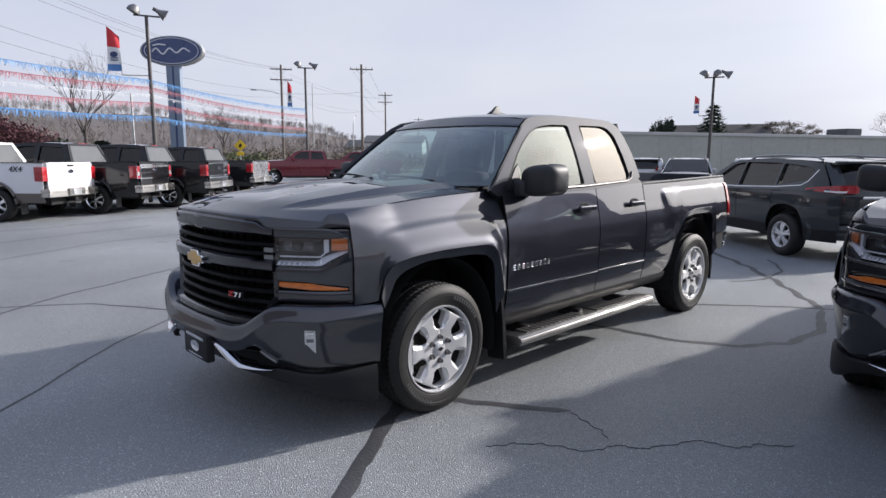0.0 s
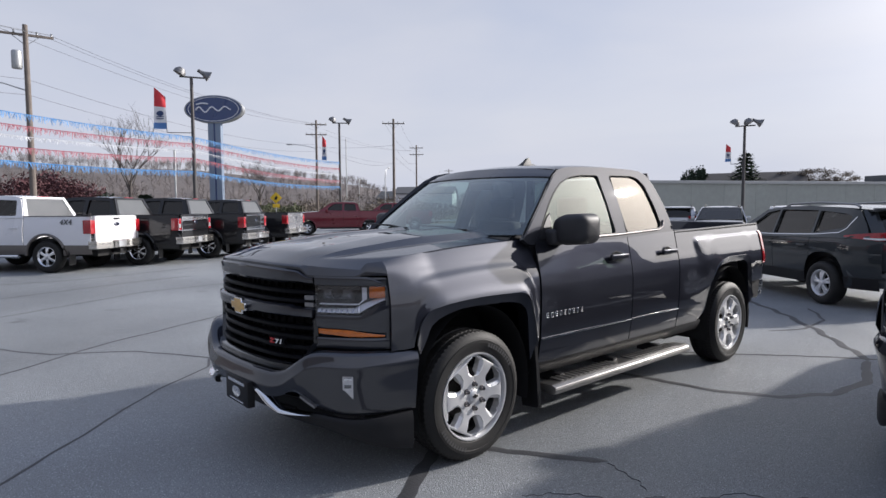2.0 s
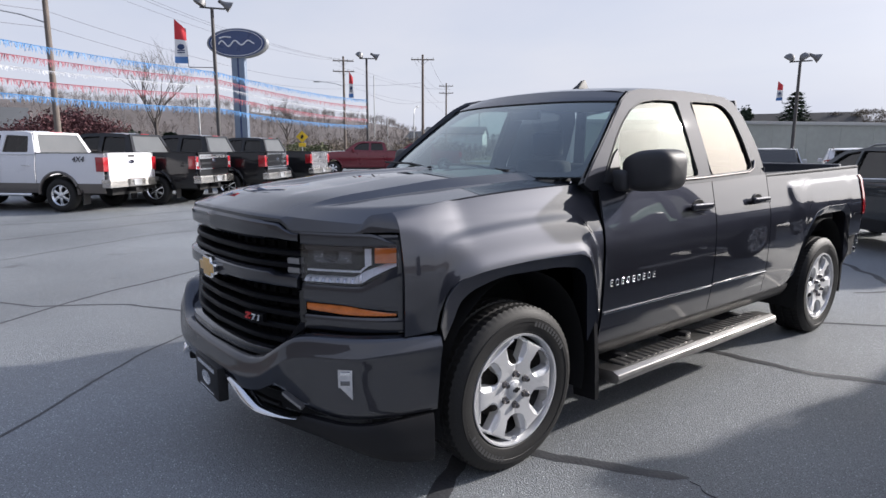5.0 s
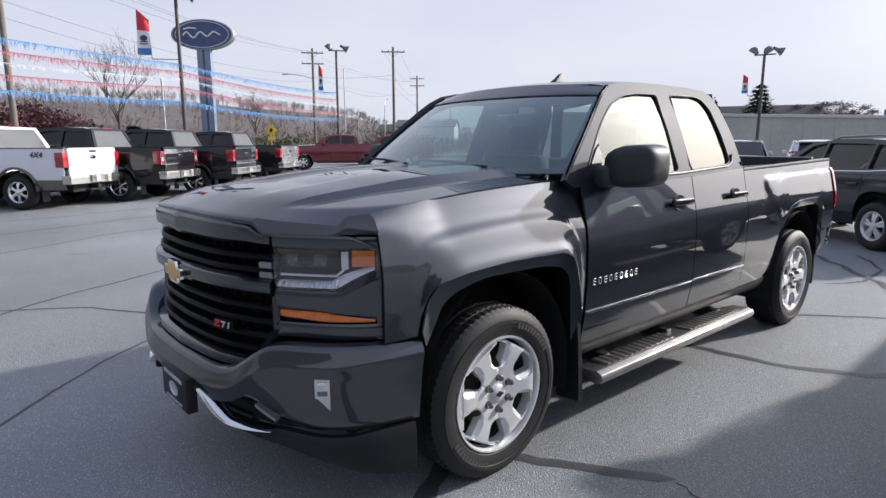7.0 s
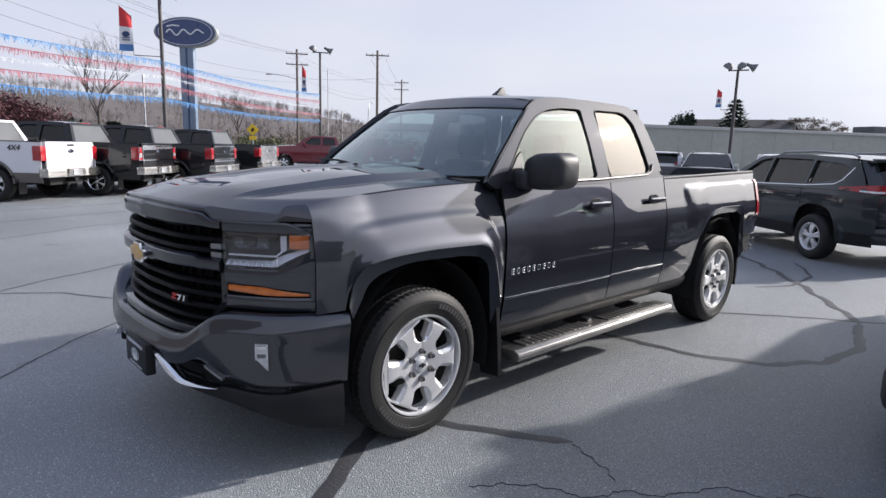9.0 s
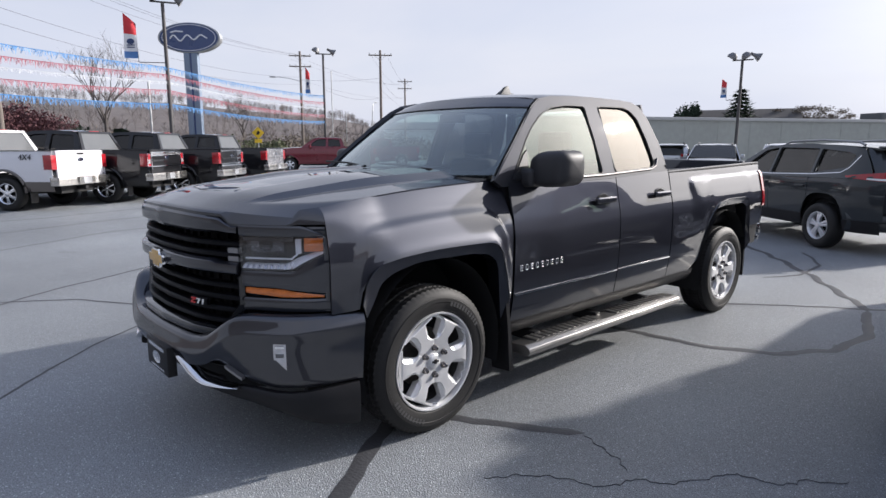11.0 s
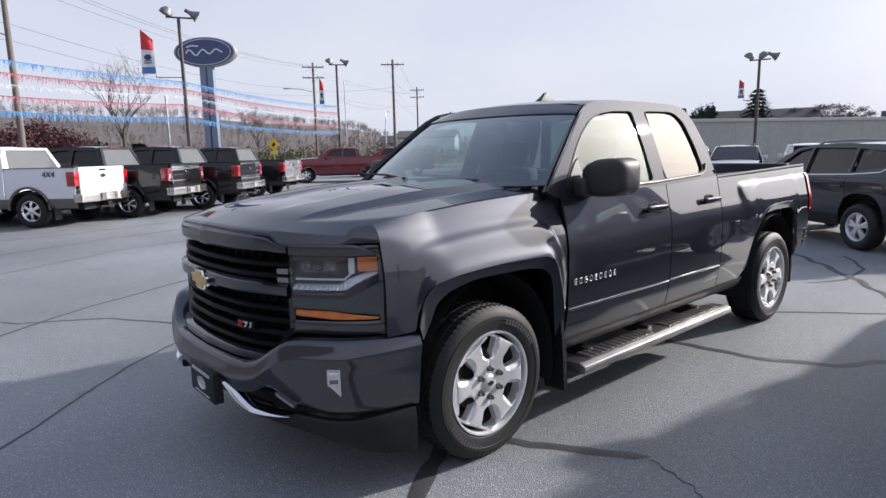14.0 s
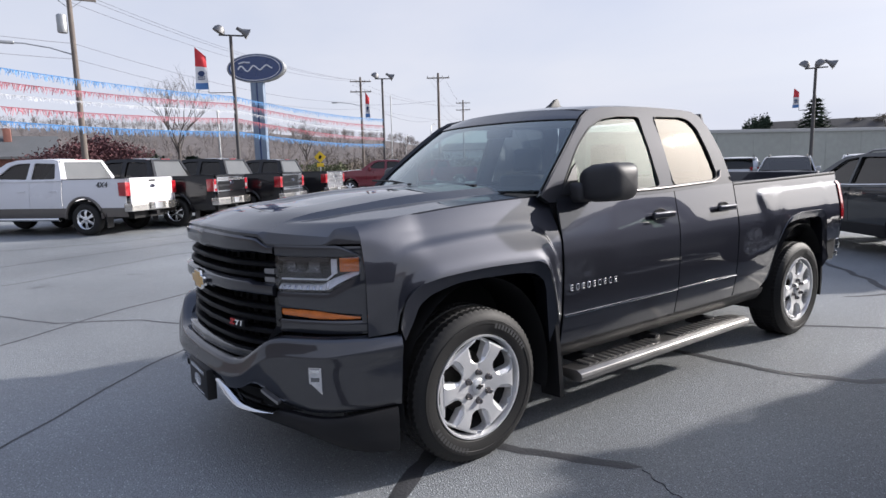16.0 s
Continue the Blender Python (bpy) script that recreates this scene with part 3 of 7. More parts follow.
def grey_pickup(name, label, m, chrome_lamp_trim=False, group=""):
    T = thing(name, label, "pickup truck", m, group)
    top_line = curve_of([0, 0.25, 0.5, 0.535, 0.58, 0.64], [1.270, 1.266, 1.254, 1.248, 1.214, 1.214])
    # hood with its raised centre

    def hood(u, v, down=0.0):
        # columns follow the creases: trough, dome edge, flank, outer flat
        c = 2 * u - 1
        sgn, a = (1 if c >= 0 else -1), abs(c)
        xe = 0.868
        xd, wd = 0.50 + 0.06 * v, 0.028 + 0.085 * v
        t0, t1 = 0.27 - 0.10 * v, 0.33 - 0.08 * v
        stops = ((0.0, 0.0), (0.15, t0), (0.23, t1), (0.5, xd), (0.54, xd + 0.12 * wd), (0.68, xd + 0.9 * wd), (0.72, xd + 1.05 * wd), (1.0, xe))
        for (p0, q0), (p1, q1) in zip(stops, stops[1:]):
            if a <= p1 + 1e-9:
                ax = q0 + (q1 - q0) * (a - p0) / (p1 - p0)
                break
        x = sgn * ax
        # the outer flat folds down to the front edge in a steep facet beside the lamps
        f = v / 0.06 if v < 0.06 else 1.0
        w = 0.014 * f if v < 0.06 else 0.014 + 0.986 * (v - 0.06) / 0.94
        if ax > 0.8 and f < 1.0:
            ax -= (ax - 0.8) / 0.068 * 0.05 * (1 - f)
            x = sgn * ax
        y0, y1 = nose(ax) + 0.06 * min(0.0, x) + 0.006, 0.34 + 0.25 * (x / 0.87) ** 2
        y = y0 + (y1 - y0) * w
        k = min(1, max(0, (ax - xd - 0.06 * wd) / wd))
        top = hood_crown(w) + 0.05 * (0.25 - ax * ax)
        low = fender_top(y) + 0.022 * (1 - min(1.0, ax / xe)) / 0.35
        valley = -0.017 * min(1, max(0, (t1 - ax) / (t1 - t0))) * min(1, max(0.0, (w - 0.14) / 0.25))
        z = top * (1 - k) + min(low, top) * k + valley
        g = min(1.0, max(0.0, (ax - 0.535) / 0.045))
        z -= (z - 1.220) * g * g * (3 - 2 * g) * (1 - f) + 0.006 * (1 - f) ** 2
        return (x, y, z - down)

    part("hood", shell(hood, lambda u, v: hood(u, v, 0.014), 100, 66), PAINT, T, "dark grey metallic hood with a raised centre", angle=16)
    part("hood_seam", slab(-0.86, 0.86, lambda x: 1.19 if abs(x) > 0.62 else 1.2, lambda x: 1.214 if abs(x) > 0.58 else top_line(abs(x)), -0.006, 0.02, nx=40, nz=2), DARK_CAVITY, T)
    part("cowl", grid(lambda u, v: ((2 * u - 1) * 0.84, 0.30 + 0.25 * ((2 * u - 1)) ** 2 + 0.16 * v, 1.385 - 0.02 * (2 * u - 1) ** 2 - 0.03 * v), 24, 3), PLASTIC, T, "black plastic cowl")
    # windscreen, roof, pillars
    rim_line = ((0.54, 1.405), (0.62, 1.485), (0.95, 1.765), (1.04, 1.832), (1.13, 1.878))

    def screen(u, v):
        c = 2 * u - 1
        k = min(v * 4, 3.999)
        i, f = int(k), k - int(k)
        y, z = (rim_line[i][n] + (rim_line[i + 1][n] - rim_line[i][n]) * f for n in (0, 1))
        ex = glass_plane(y, z, 1, -0.012)[0]
        h = (z - 1.405) / (1.878 - 1.405)
        mid = Vector((0, 0.36 + 0.71 * h - 0.02 * math.sin(math.pi * h), 1.392 + 0.52 * h + 0.03 * math.sin(math.pi * h)))
        return Vector((c * ex, mid.y + (y + 0.012 - mid.y) * abs(c) ** 2.4, mid.z + (z - mid.z) * abs(c) ** 2.4))

    seam = lambda u: 0.61 + 0.10 * (2 * u - 1) ** 2
    ws = part("windscreen", grid(lambda u, v: screen(u, v * (seam(u) + 0.01)), 32, 16), GLASS, T, "clear windscreen", angle=80)
    part("roof_header", thicken(grid(lambda u, v: screen(u, seam(u) + (1 - seam(u)) * v) + Vector((0, -0.003, 0.004)), 32, 8), 0.006), PAINT, T, angle=60)
    part("header_seal", grid(lambda u, v: screen(u, seam(u) - 0.022 + 0.024 * v) + Vector((0, -0.002, 0.003)), 32, 1), DARK_CAVITY, T)
    ws.visible_shadow = False
    inside = Vector((0, 0.006, -0.006))
    part("windscreen_frit", grid(lambda u, v: screen(u, 0.085 * v) + inside, 32, 3), PLASTIC, T, "black printed edge of the windscreen")
    for far in (0, 1):
        def corner(u, v):
            wide = 0.016 + 0.012 * (1 - v) + 0.11 * max(0.0, 1 - v / 0.3) ** 2.2
            return screen(abs(far - wide * u), v * seam(far)) + inside
        part("windscreen_frit", grid(corner, 6, 28), PLASTIC, T)
    roof_z = curve_of([1.03, 1.3, 1.7, 2.2, 2.42, 2.5], [1.908, 1.95, 1.966, 1.958, 1.93, 1.89])

    def roof(u, v, down=0.0):
        c = 2 * u - 1
        y = 1.07 + 0.06 * c * c + (2.47 - 1.07) * v
        w = 0.716 - 0.012 * min(1, v * 2) - 0.05 * max(0, v - 0.8)
        return (c * w, y, roof_z(y) - 0.035 * c * c - 0.012 * max(0, abs(c) - 0.9) / 0.1 - down)

    part("roof", shell(roof, lambda u, v: roof(u, v, 0.012), 32, 28), PAINT, T, angle=60)
    part("headliner", grid(lambda u, v: ((2 * u - 1) * 0.68, 1.15 + 1.28 * v, 1.875), 4, 4), TRIM_TAN, T)
    fin = prism([(1.48, 0.0), (1.53, 0.018), (1.57, 0.05), (1.605, 0.082), (1.64, 0.09), (1.648, 0.07), (1.655, 0.035), (1.70, 0.028), (1.75, 0.018), (1.77, 0.0)], lambda y, z: (-0.008 - 0.036 * (1 - z / 0.092) ** 2, y, 1.955 + z), lambda y, z: (0.008 + 0.036 * (1 - z / 0.092) ** 2, y, 1.955 + z), bevel=0.003)
    part("aerial_fin", fin, PLASTIC, T, "small shark-fin aerial on the roof")
    part("rear_window", grid(lambda u, v: ((2 * u - 1) * (0.80 - 0.16 * v), 2.53 - 0.09 * v, 1.42 + 0.44 * v), 4, 4), GLASS_SIDE, T).visible_shadow = False
    bm = thicken(grid(lambda u, v: ((2 * u - 1) * 0.93, 2.545, 0.6 + 0.82 * v), 4, 4), 0.02)
    part("cab_back", bm, PAINT, T)
    for a, b in ((-0.72, -0.62), (0.62, 0.72)):
        part("rear_pillar", thicken(grid(lambda u, v: ((a + (b - a) * u) * (1.12 - 0.12 * v), 2.54 - 0.08 * v, 1.40 + 0.5 * v), 2, 4), 0.02), PAINT, T)
    for s in (1, -1):
        part("cab_side", holed(CAB_SIDE, [rounded(WINDOW_FRONT, 0.035), rounded(WINDOW_REAR, 0.05)], lambda y, z: glass_plane(y, z, s), 0.03), PILLAR, T, "dark grey window frame", angle=30)
        def pillar(u, v):
            edge = [Vector(glass_plane(y, z, s)) for y, z in ((0.50, 1.375), (0.60, 1.47), (0.95, 1.765), (1.04, 1.835), (1.14, 1.89))]
            k = min(v * 4, 3.999)
            a = edge[int(k)].lerp(edge[int(k) + 1], k - int(k))
            b = Vector(screen(1.0 if s > 0 else 0.0, v))
            return a.lerp(b, u) + Vector((s * 0.012, -0.012, 0.0)) * math.sin(math.pi * u)
        sail = prism([(0.69, 1.378), (0.735, 1.45), (0.872, 1.592), (0.885, 1.52), (0.902, 1.378)], lambda y, z: glass_plane(y, z, s, -0.030), lambda y, z: glass_plane(y, z, s, -0.020))
        part("pillar_trim", sail, TRIM_TAN, T, "pale trim behind the window's front corner")
        part("windscreen_pillar", thicken(grid(pillar, 6, 12), 0.012), PILLAR, T, angle=60)
        for nm, outline, mat in (("front_door_window", WINDOW_FRONT, GLASS_SIDE), ("rear_door_window", WINDOW_REAR, GLASS_DARK)):
            w = part(nm, holed(rounded(outline, 0.035), [], lambda y, z: glass_plane(y, z, s, -0.012), 0), mat, T, angle=80)
            w.visible_shadow = False
            path = [Vector(glass_plane(y, z, s, 0.001)) for y, z in rounded(outline, 0.035)]
            part("window_seal", tube(path + [path[0]], 0.005, 6, cap=False), RUBBER, w)
        part("belt_moulding", tube([glass_plane(y, z, s, 0.008) for y, z in ((0.78, 1.362), (1.6, 1.372), (2.28, 1.395), (2.36, 1.42), (2.40, 1.47))], 0.0085, 8), CHROME if chrome_lamp_trim else NUT, T)
        # fender, arch trim, doors, bed
        ys = samples(-0.64, 0.607, ARCH_KNOTS, 0.03)
        part("front_fender", thicken(columns(ys, lambda y, v: fender_point(y, v, s), 34), 0.008), PAINT, T, "flared front fender", angle=60)
        def wrap(u, v):
            x = 0.822 + 0.116 * u
            top = min(1.222 + (x - 0.822) * 1.5, fender_top(nose(x)))
            z = 1.217 + (top - 1.217) * v
            p = Vector(on_nose(s * x, z, -0.004 - 0.018 * v * v))
            # its rear edge runs into the fender's own front edge
            z0, z1 = front_arch(-0.64), fender_top(-0.64)
            q = Vector(fender_point(-0.637, 1 - (1 - min(1.0, (1.217 + (z1 - 1.217) * v - z0) / (z1 - z0))) ** (1 / 1.7), s))
            f = min(1.0, max(0.0, (u - 0.3) / 0.7))
            return p.lerp(q, f * f * (3 - 2 * f))
        part("fender_wrap", grid(wrap, 18, 12), PAINT, T, angle=60)
        arch_in = curve_of([-0.47, -0.42, -0.38, -0.28, -0.08, 0.2, 0.364, 0.43, 0.462, 0.485, 0.53], [0.74, 0.83, 0.905, 0.955, 0.985, 0.982, 0.965, 0.93, 0.885, 0.70, 0.50])
        def trim(u, v):
            y = -0.50 + 1.05 * u
            yi = -0.465 + 0.985 * u
            o = Vector((s * (side_profile(front_arch(y)) + 0.026), y, front_arch(y) + 0.002))
            i = Vector((s * (side_profile(arch_in(yi)) + 0.004), yi, arch_in(yi)))
            p = o.lerp(i, min(1, v * 1.25))
            if v > 0.8:
                p.x -= s * 0.09 * (v - 0.8) / 0.2
            return p
        part("arch_trim", thicken(grid(trim, 56, 5), 0.006), PAINT, T, "dark flared wheel-arch moulding", angle=50)
        rin = curve_of([3.06, 3.12, 3.2, 3.28, 3.4, 3.6, 3.9, 3.97, 4.02, 4.06, 4.10], [0.50, 0.62, 0.86, 0.96, 1.015, 1.03, 1.03, 1.01, 0.95, 0.8, 0.55])
        rout = curve_of([4.0, 4.06, 4.09, 4.14, 4.2], [1.07, 1.0, 0.9, 0.7, 0.6])
        def rtrim(u, v):
            y, yi = 3.06 + 1.12 * u, 3.09 + 1.01 * u
            o = Vector((s * (bed_point(y, 0, 1)[0] + 0.006), y, (rear_arch(y) if y < 4.06 else rout(y)) + 0.002))
            i = Vector((s * (bed_point(y, 0, 1)[0] - 0.008), yi, rin(yi)))
            p = o.lerp(i, min(1, v * 1.25))
            if v > 0.8:
                p.x -= s * 0.1 * (v - 0.8) / 0.2
            return p
        part("arch_trim", thicken(grid(rtrim, 56, 5), 0.006), PAINT, T, angle=50)
        for nm, y0, y1 in (("front_door", 0.618, 1.757), ("rear_door", 1.767, 2.535)):
            d = part(nm, thicken(grid(lambda u, v: door_point(y0 + (y1 - y0) * u, 0.505 + (1.352 + 0.02 * (y0 > 1) * u - 0.505) * v, s), 24, 26), 0.012), PAINT, T, angle=60)
            hy = 1.548 if y0 < 1 else 2.335
            part("handle_recess", lathe([(0.0, 0.0015), (0.05, 0.0015), (0.062, 0.004), (0.066, 0.0)], 24, m=Matrix.Translation((s * (side_profile(1.19)), hy + 0.015, 1.195)) @ Matrix.Diagonal((s, 1.2, 0.75, 1))), PLASTIC, d)
            part("handle", box(-0.012, -0.115, -0.02, 0.02, 0.115, 0.022, 0.012, 3, m=Matrix.Translation((s * (side_profile(1.2) + 0.028), hy + 0.015, 1.2))), PAINT, d, "dark grey door handle")
            part("door_strip", box(-0.003, y0 + 0.006, -0.006, 0.006, y1 - 0.006, 0.006, 0.003, 2, m=Matrix.Translation((s * 1.004, 0, 0.678))), CHROME, d, "thin bright side strip")
            part("lower_crease", box(-0.004, y0 + 0.01, -0.012, 0.004, y1 - 0.01, 0.012, 0.004, 2, m=Matrix.Translation((s * 0.985, 0, 0.585))), PAINT, d)
        part("rocker_panel", thicken(grid(lambda u, v: (s * (0.955 - 0.05 * (1 - v) ** 2), 0.56 + 2.5 * u, 0.40 + 0.1 * v), 12, 4), 0.01), PLASTIC, T)
        ys = samples(2.572, 4.455, REAR_KNOTS, 0.04)
        part("bed_side", thicken(columns(ys, lambda y, v: bed_point(y, v, s), 56), 0.008), PAINT, T, "dark grey bed side with a square arch", angle=50)
        part("bed_rail", box(s * 0.86, 2.56, 1.345, s * 0.935, 4.40, 1.366, 0.008, 2, m=Matrix.Translation((0, 2.56, 1.366)) @ Matrix.Rotation(0.0215, 4, "X") @ Matrix.Translation((0, -2.56, -1.366))), PLASTIC if not chrome_lamp_trim else PAINT, T)
        part("bed_inner_wall", box(s * 0.80, 2.56, 0.85, s * 0.86, 4.4, 1.375), PLASTIC, T)
        def tail_lens(u, v):
            z = 0.975 + 0.35 * v
            y = 4.362 + 0.105 * min(1.0, u / 0.55)
            z0, z1 = rear_arch(y), bed_top(y)
            x = bed_point(y, (z - z0) / (z1 - z0), 1)[0] + 0.010
            turn = max(0.0, u - 0.55) / 0.45
            return (s * (x - 0.10 * turn), y + 0.022 * math.sin(turn * math.pi / 2), z)
        part("tail_lamp", thicken(grid(tail_lens, 14, 10), 0.006), RED_LENS, T, "red tail lamp")
        # mirror
        def housing(u, v):
            a = 2 * math.pi * u
            # a rounded box that narrows towards the door
            k = 0.5 - 0.5 * math.cos(math.pi * v)
            e = 2.0 / 4.6
            ca, sa = math.cos(a), math.sin(a)
            cy, cz = math.copysign(abs(ca) ** e, ca), math.copysign(abs(sa) ** e, sa)
            swell = (max(0.0, 1 - abs(2 * k - 1) ** 5.0)) ** 0.38
            full = 0.72 + 0.28 * min(1, k / 0.4)
            return (s * (0.935 + 0.305 * k), 0.87 + 0.02 * k + 0.125 * cy * swell * full, 1.447 - 0.02 * (1 - k) + 0.109 * cz * swell * full)
        mir = part("mirror", grid(housing, 28, 22, close_u=True), MIRROR_SHELL, T, "dark rounded door mirror", angle=60)
        part("mirror_arm", box(s * 0.90, 0.735, 1.325, s * 1.02, 0.93, 1.44, 0.04, 4), MIRROR_SHELL, mir)
        part("mirror_glass", box(s * 1.03, 1.006, 1.39, s * 1.18, 1.012, 1.50, 0.003), CHROME, mir)
        sail = prism([(0.66, 1.375), (0.80, 1.375), (0.845, 1.55), (0.80, 1.52)], lambda y, z: glass_plane(y, z, s, 0.0), lambda y, z: glass_plane(y, z, s, 0.014))
        part("mirror_sail", sail, PLASTIC, mir)
        # lettering on the door stands as small bright blocks
        fd = [c for c in T.children if c.name.startswith("front_door")][-1]
        for k in range(9):
            yk = 0.669 + 0.0496 * k if s > 0 else 1.06 - 0.0496 * k
            bm = box(-0.002, -0.015, -0.019, 0.004, 0.015, -0.012, 0.0015, 1)
            box(-0.002, -0.015, 0.012, 0.004, 0.015, 0.019, 0.0015, 1, bm=bm)
            box(-0.002, -0.015, -0.019, 0.004, -0.008, 0.019, 0.0015, 1, bm=bm)
            if k % 2:
                box(-0.002, 0.008, -0.019, 0.004, 0.015, 0.019, 0.0015, 1, bm=bm)
            else:
                box(-0.002, -0.012, -0.004, 0.004, 0.014, 0.004, 0.0015, 1, bm=bm)
            bmesh.ops.translate(bm, vec=(s * 1.007, yk + 0.01, 0.838), verts=bm.verts)
            part("door_letter", bm, CHROME, fd)
        # running board with two slotted treads
        rb = part("running_board", prism([(0.90, 0.335), (1.03, 0.345), (1.065, 0.33), (1.075, 0.305), (1.06, 0.28), (1.02, 0.272), (0.90, 0.285)], lambda x, z: (s * x, 0.70, z), lambda x, z: (s * x, 2.63, z), bevel=0.006), STEP, T, "brushed metal running board")
        for y0 in (0.82, 1.76):
            part("tread", box(s * 0.905, y0, 0.338, s * 1.018, y0 + 0.74, 0.347, 0.003), STEP_PAD, rb)
            bm = bmesh.new()
            for k in range(13):
                box(-0.052, -0.014, 0, 0.052, 0.014, 0.0035, 0.0, 1, bm=bm, m=Matrix.Translation((s * 0.962, y0 + 0.028 + k * 0.057, 0.347)))
            part("tread_ribs", bm, STEP, rb)
        for yb in (0.95, 1.65, 2.35):
            part("bracket", box(s * 0.72, yb - 0.03, 0.29, s * 0.93, yb + 0.03, 0.36, 0.01), PLASTIC, rb)
        flap = prism([(0.835, 0.69), (1.01, 0.69), (1.005, 0.45), (0.99, 0.19), (0.84, 0.175)], lambda x, z: (s * x, 0.535 + 0.14 * (0.69 - z), z), lambda x, z: (s * x, 0.56 + 0.16 * (0.69 - z), z))
        part("mud_flap", flap, PLASTIC, T, "black moulded mud flap")
        flap = prism([(0.82, 0.85), (0.985, 0.85), (0.98, 0.3), (0.82, 0.3)], lambda x, z: (s * x, 4.075 + 0.07 * (0.85 - z), z), lambda x, z: (s * x, 4.09 + 0.07 * (0.85 - z), z))
        part("mud_flap", flap, PLASTIC, T)
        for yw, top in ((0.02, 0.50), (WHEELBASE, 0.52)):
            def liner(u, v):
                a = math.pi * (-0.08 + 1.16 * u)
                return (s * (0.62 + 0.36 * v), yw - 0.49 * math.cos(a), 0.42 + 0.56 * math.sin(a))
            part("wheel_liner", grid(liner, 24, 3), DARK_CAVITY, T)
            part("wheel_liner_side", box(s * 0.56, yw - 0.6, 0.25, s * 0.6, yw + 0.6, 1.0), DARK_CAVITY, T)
        # head lamp unit: painted bezel, dark housing, reflectors, clear lens, amber parts
        sx = lambda a, b: (a, b) if s > 0 else (-b, -a)
        part("lamp_bezel", slab(*sx(0.628, 0.945), 0.80, 0.862, 0.0, 0.05, edge=0.006, nx=20), PAINT, T)
        sig_top = curve_of([0.628, 0.75, 0.83, 0.94], [0.914, 0.911, 0.902, 0.884])
        part("lamp_bezel", slab(*sx(0.628, 0.945), lambda x: sig_top(abs(x)) + 0.003, lambda x: 0.992 + max(0.0, abs(x) - 0.84) * 0.92, 0.0, 0.05, edge=0.006, nx=24), PAINT, T)
        part("lamp_bezel", slab(*sx(0.628, 0.925), 1.16, lambda x: 1.21 - max(0.0, abs(x) - 0.875) * 0.75, 0.0, 0.05, edge=0.004, nx=20), PAINT, T)
        part("lamp_bezel", slab(*sx(0.928, 0.952), 0.80, lambda x: 1.172 - (abs(x) - 0.928) * 1.5, -0.001, 0.05, edge=0.002, nx=4, nz=12), PAINT, T)
        part("lamp_bezel", slab(*sx(0.88, 0.952), 1.14, 1.204, -0.022, 0.04, edge=0.004, nx=6), PAINT, T)
        hl = part("head_lamp", slab(*sx(0.632, 0.93), 0.99, 1.165, -0.05, 0.02, nx=18), DARK_CAVITY, T, "clear head lamp with an amber corner")
        part("projector", lathe([(0.0, 0.012), (0.016, 0.01), (0.026, 0.0), (0.034, 0.006), (0.038, -0.02)], 20, m=Matrix.Translation(on_nose(s * 0.73, 1.115, -0.04)) @ Matrix.Rotation(radians(-90 + 38 * s), 4, "Z")), GLOSS_BLACK, hl)
        part("reflector", slab(*sx(0.66, 0.80), 1.078, 1.15, -0.04, 0.01, nx=8), LAMP_GREY, hl)
        part("lamp_shroud", slab(*sx(0.638, 0.842), 1.134, 1.158, -0.016, 0.02, nx=8, nz=3, edge=0.004), GLOSS_BLACK, hl)
        part("light_bar", slab(*sx(0.652, 0.838), 1.051, 1.058, -0.006, 0.012, nx=10, nz=2, edge=0.001), LED_WHITE, hl, "bright white lamp bar")
        part("light_bar", slab(*sx(0.836, 0.854), lambda x: 1.052 + (abs(x) - 0.836) * 1.1, lambda x: 1.062 + (abs(x) - 0.836) * 1.1, -0.006, 0.012, nx=4, nz=2, edge=0.001), LED_WHITE, hl)
        part("light_bar", slab(*sx(0.848, 0.866), lambda x: 1.075 + max(0.0, abs(x) - 0.855) * 0.6, 1.148, -0.014, 0.015, nx=6, nz=4, edge=0.003), LAMP_DRL, hl)
        drl0 = curve_of([0.64, 0.83, 0.87, 0.925], [1.006, 1.006, 1.036, 1.080])
        drl1 = curve_of([0.64, 0.81, 0.85, 0.925], [1.026, 1.029, 1.056, 1.094])
        part("daytime_lamp", slab(*sx(0.638, 0.926), lambda x: drl0(abs(x)), lambda x: drl1(abs(x)), 0.0, 0.02, nx=20, nz=3, edge=0.002, lean=-0.02), LAMP_DRL, hl, "white daytime lamp strip")
        for k in range(16):
            a0 = 0.646 + k * 0.0125
            part("lamp_facet", slab(*sx(a0, a0 + 0.007), lambda x: drl0(abs(x)) + 0.003, lambda x: drl1(abs(x)) - 0.004, 0.003, 0.008, nx=2, nz=2, edge=0.002, lean=-0.012), CHROME if k % 2 else LED_WHITE, hl)
        part("marker_lamp", slab(*sx(0.876, 0.926), 1.09, 1.153, -0.006, 0.03, nx=6, nz=4, edge=0.004), AMBER, hl, "amber corner marker")
        ln = part("lens", slab(*sx(0.632, 0.93), lambda x: 0.995 if abs(x) < 0.84 else 0.995 + (abs(x) - 0.84) * 0.9, 1.16, 0.004, 0.002, nx=20, edge=0.004), LENS, hl)
        ln.visible_shadow = False
        sg = part("turn_signal", slab(*sx(0.632, 0.93), lambda x: 0.862 + 0.006 * (abs(x) > 0.8), lambda x: sig_top(abs(x)), -0.02, 0.03, nx=18, nz=4), GLOSS_BLACK, T, "dark turn signal with amber bulb strip")
        am_top = curve_of([0.64, 0.78, 0.84, 0.93], [0.910, 0.906, 0.895, 0.876])
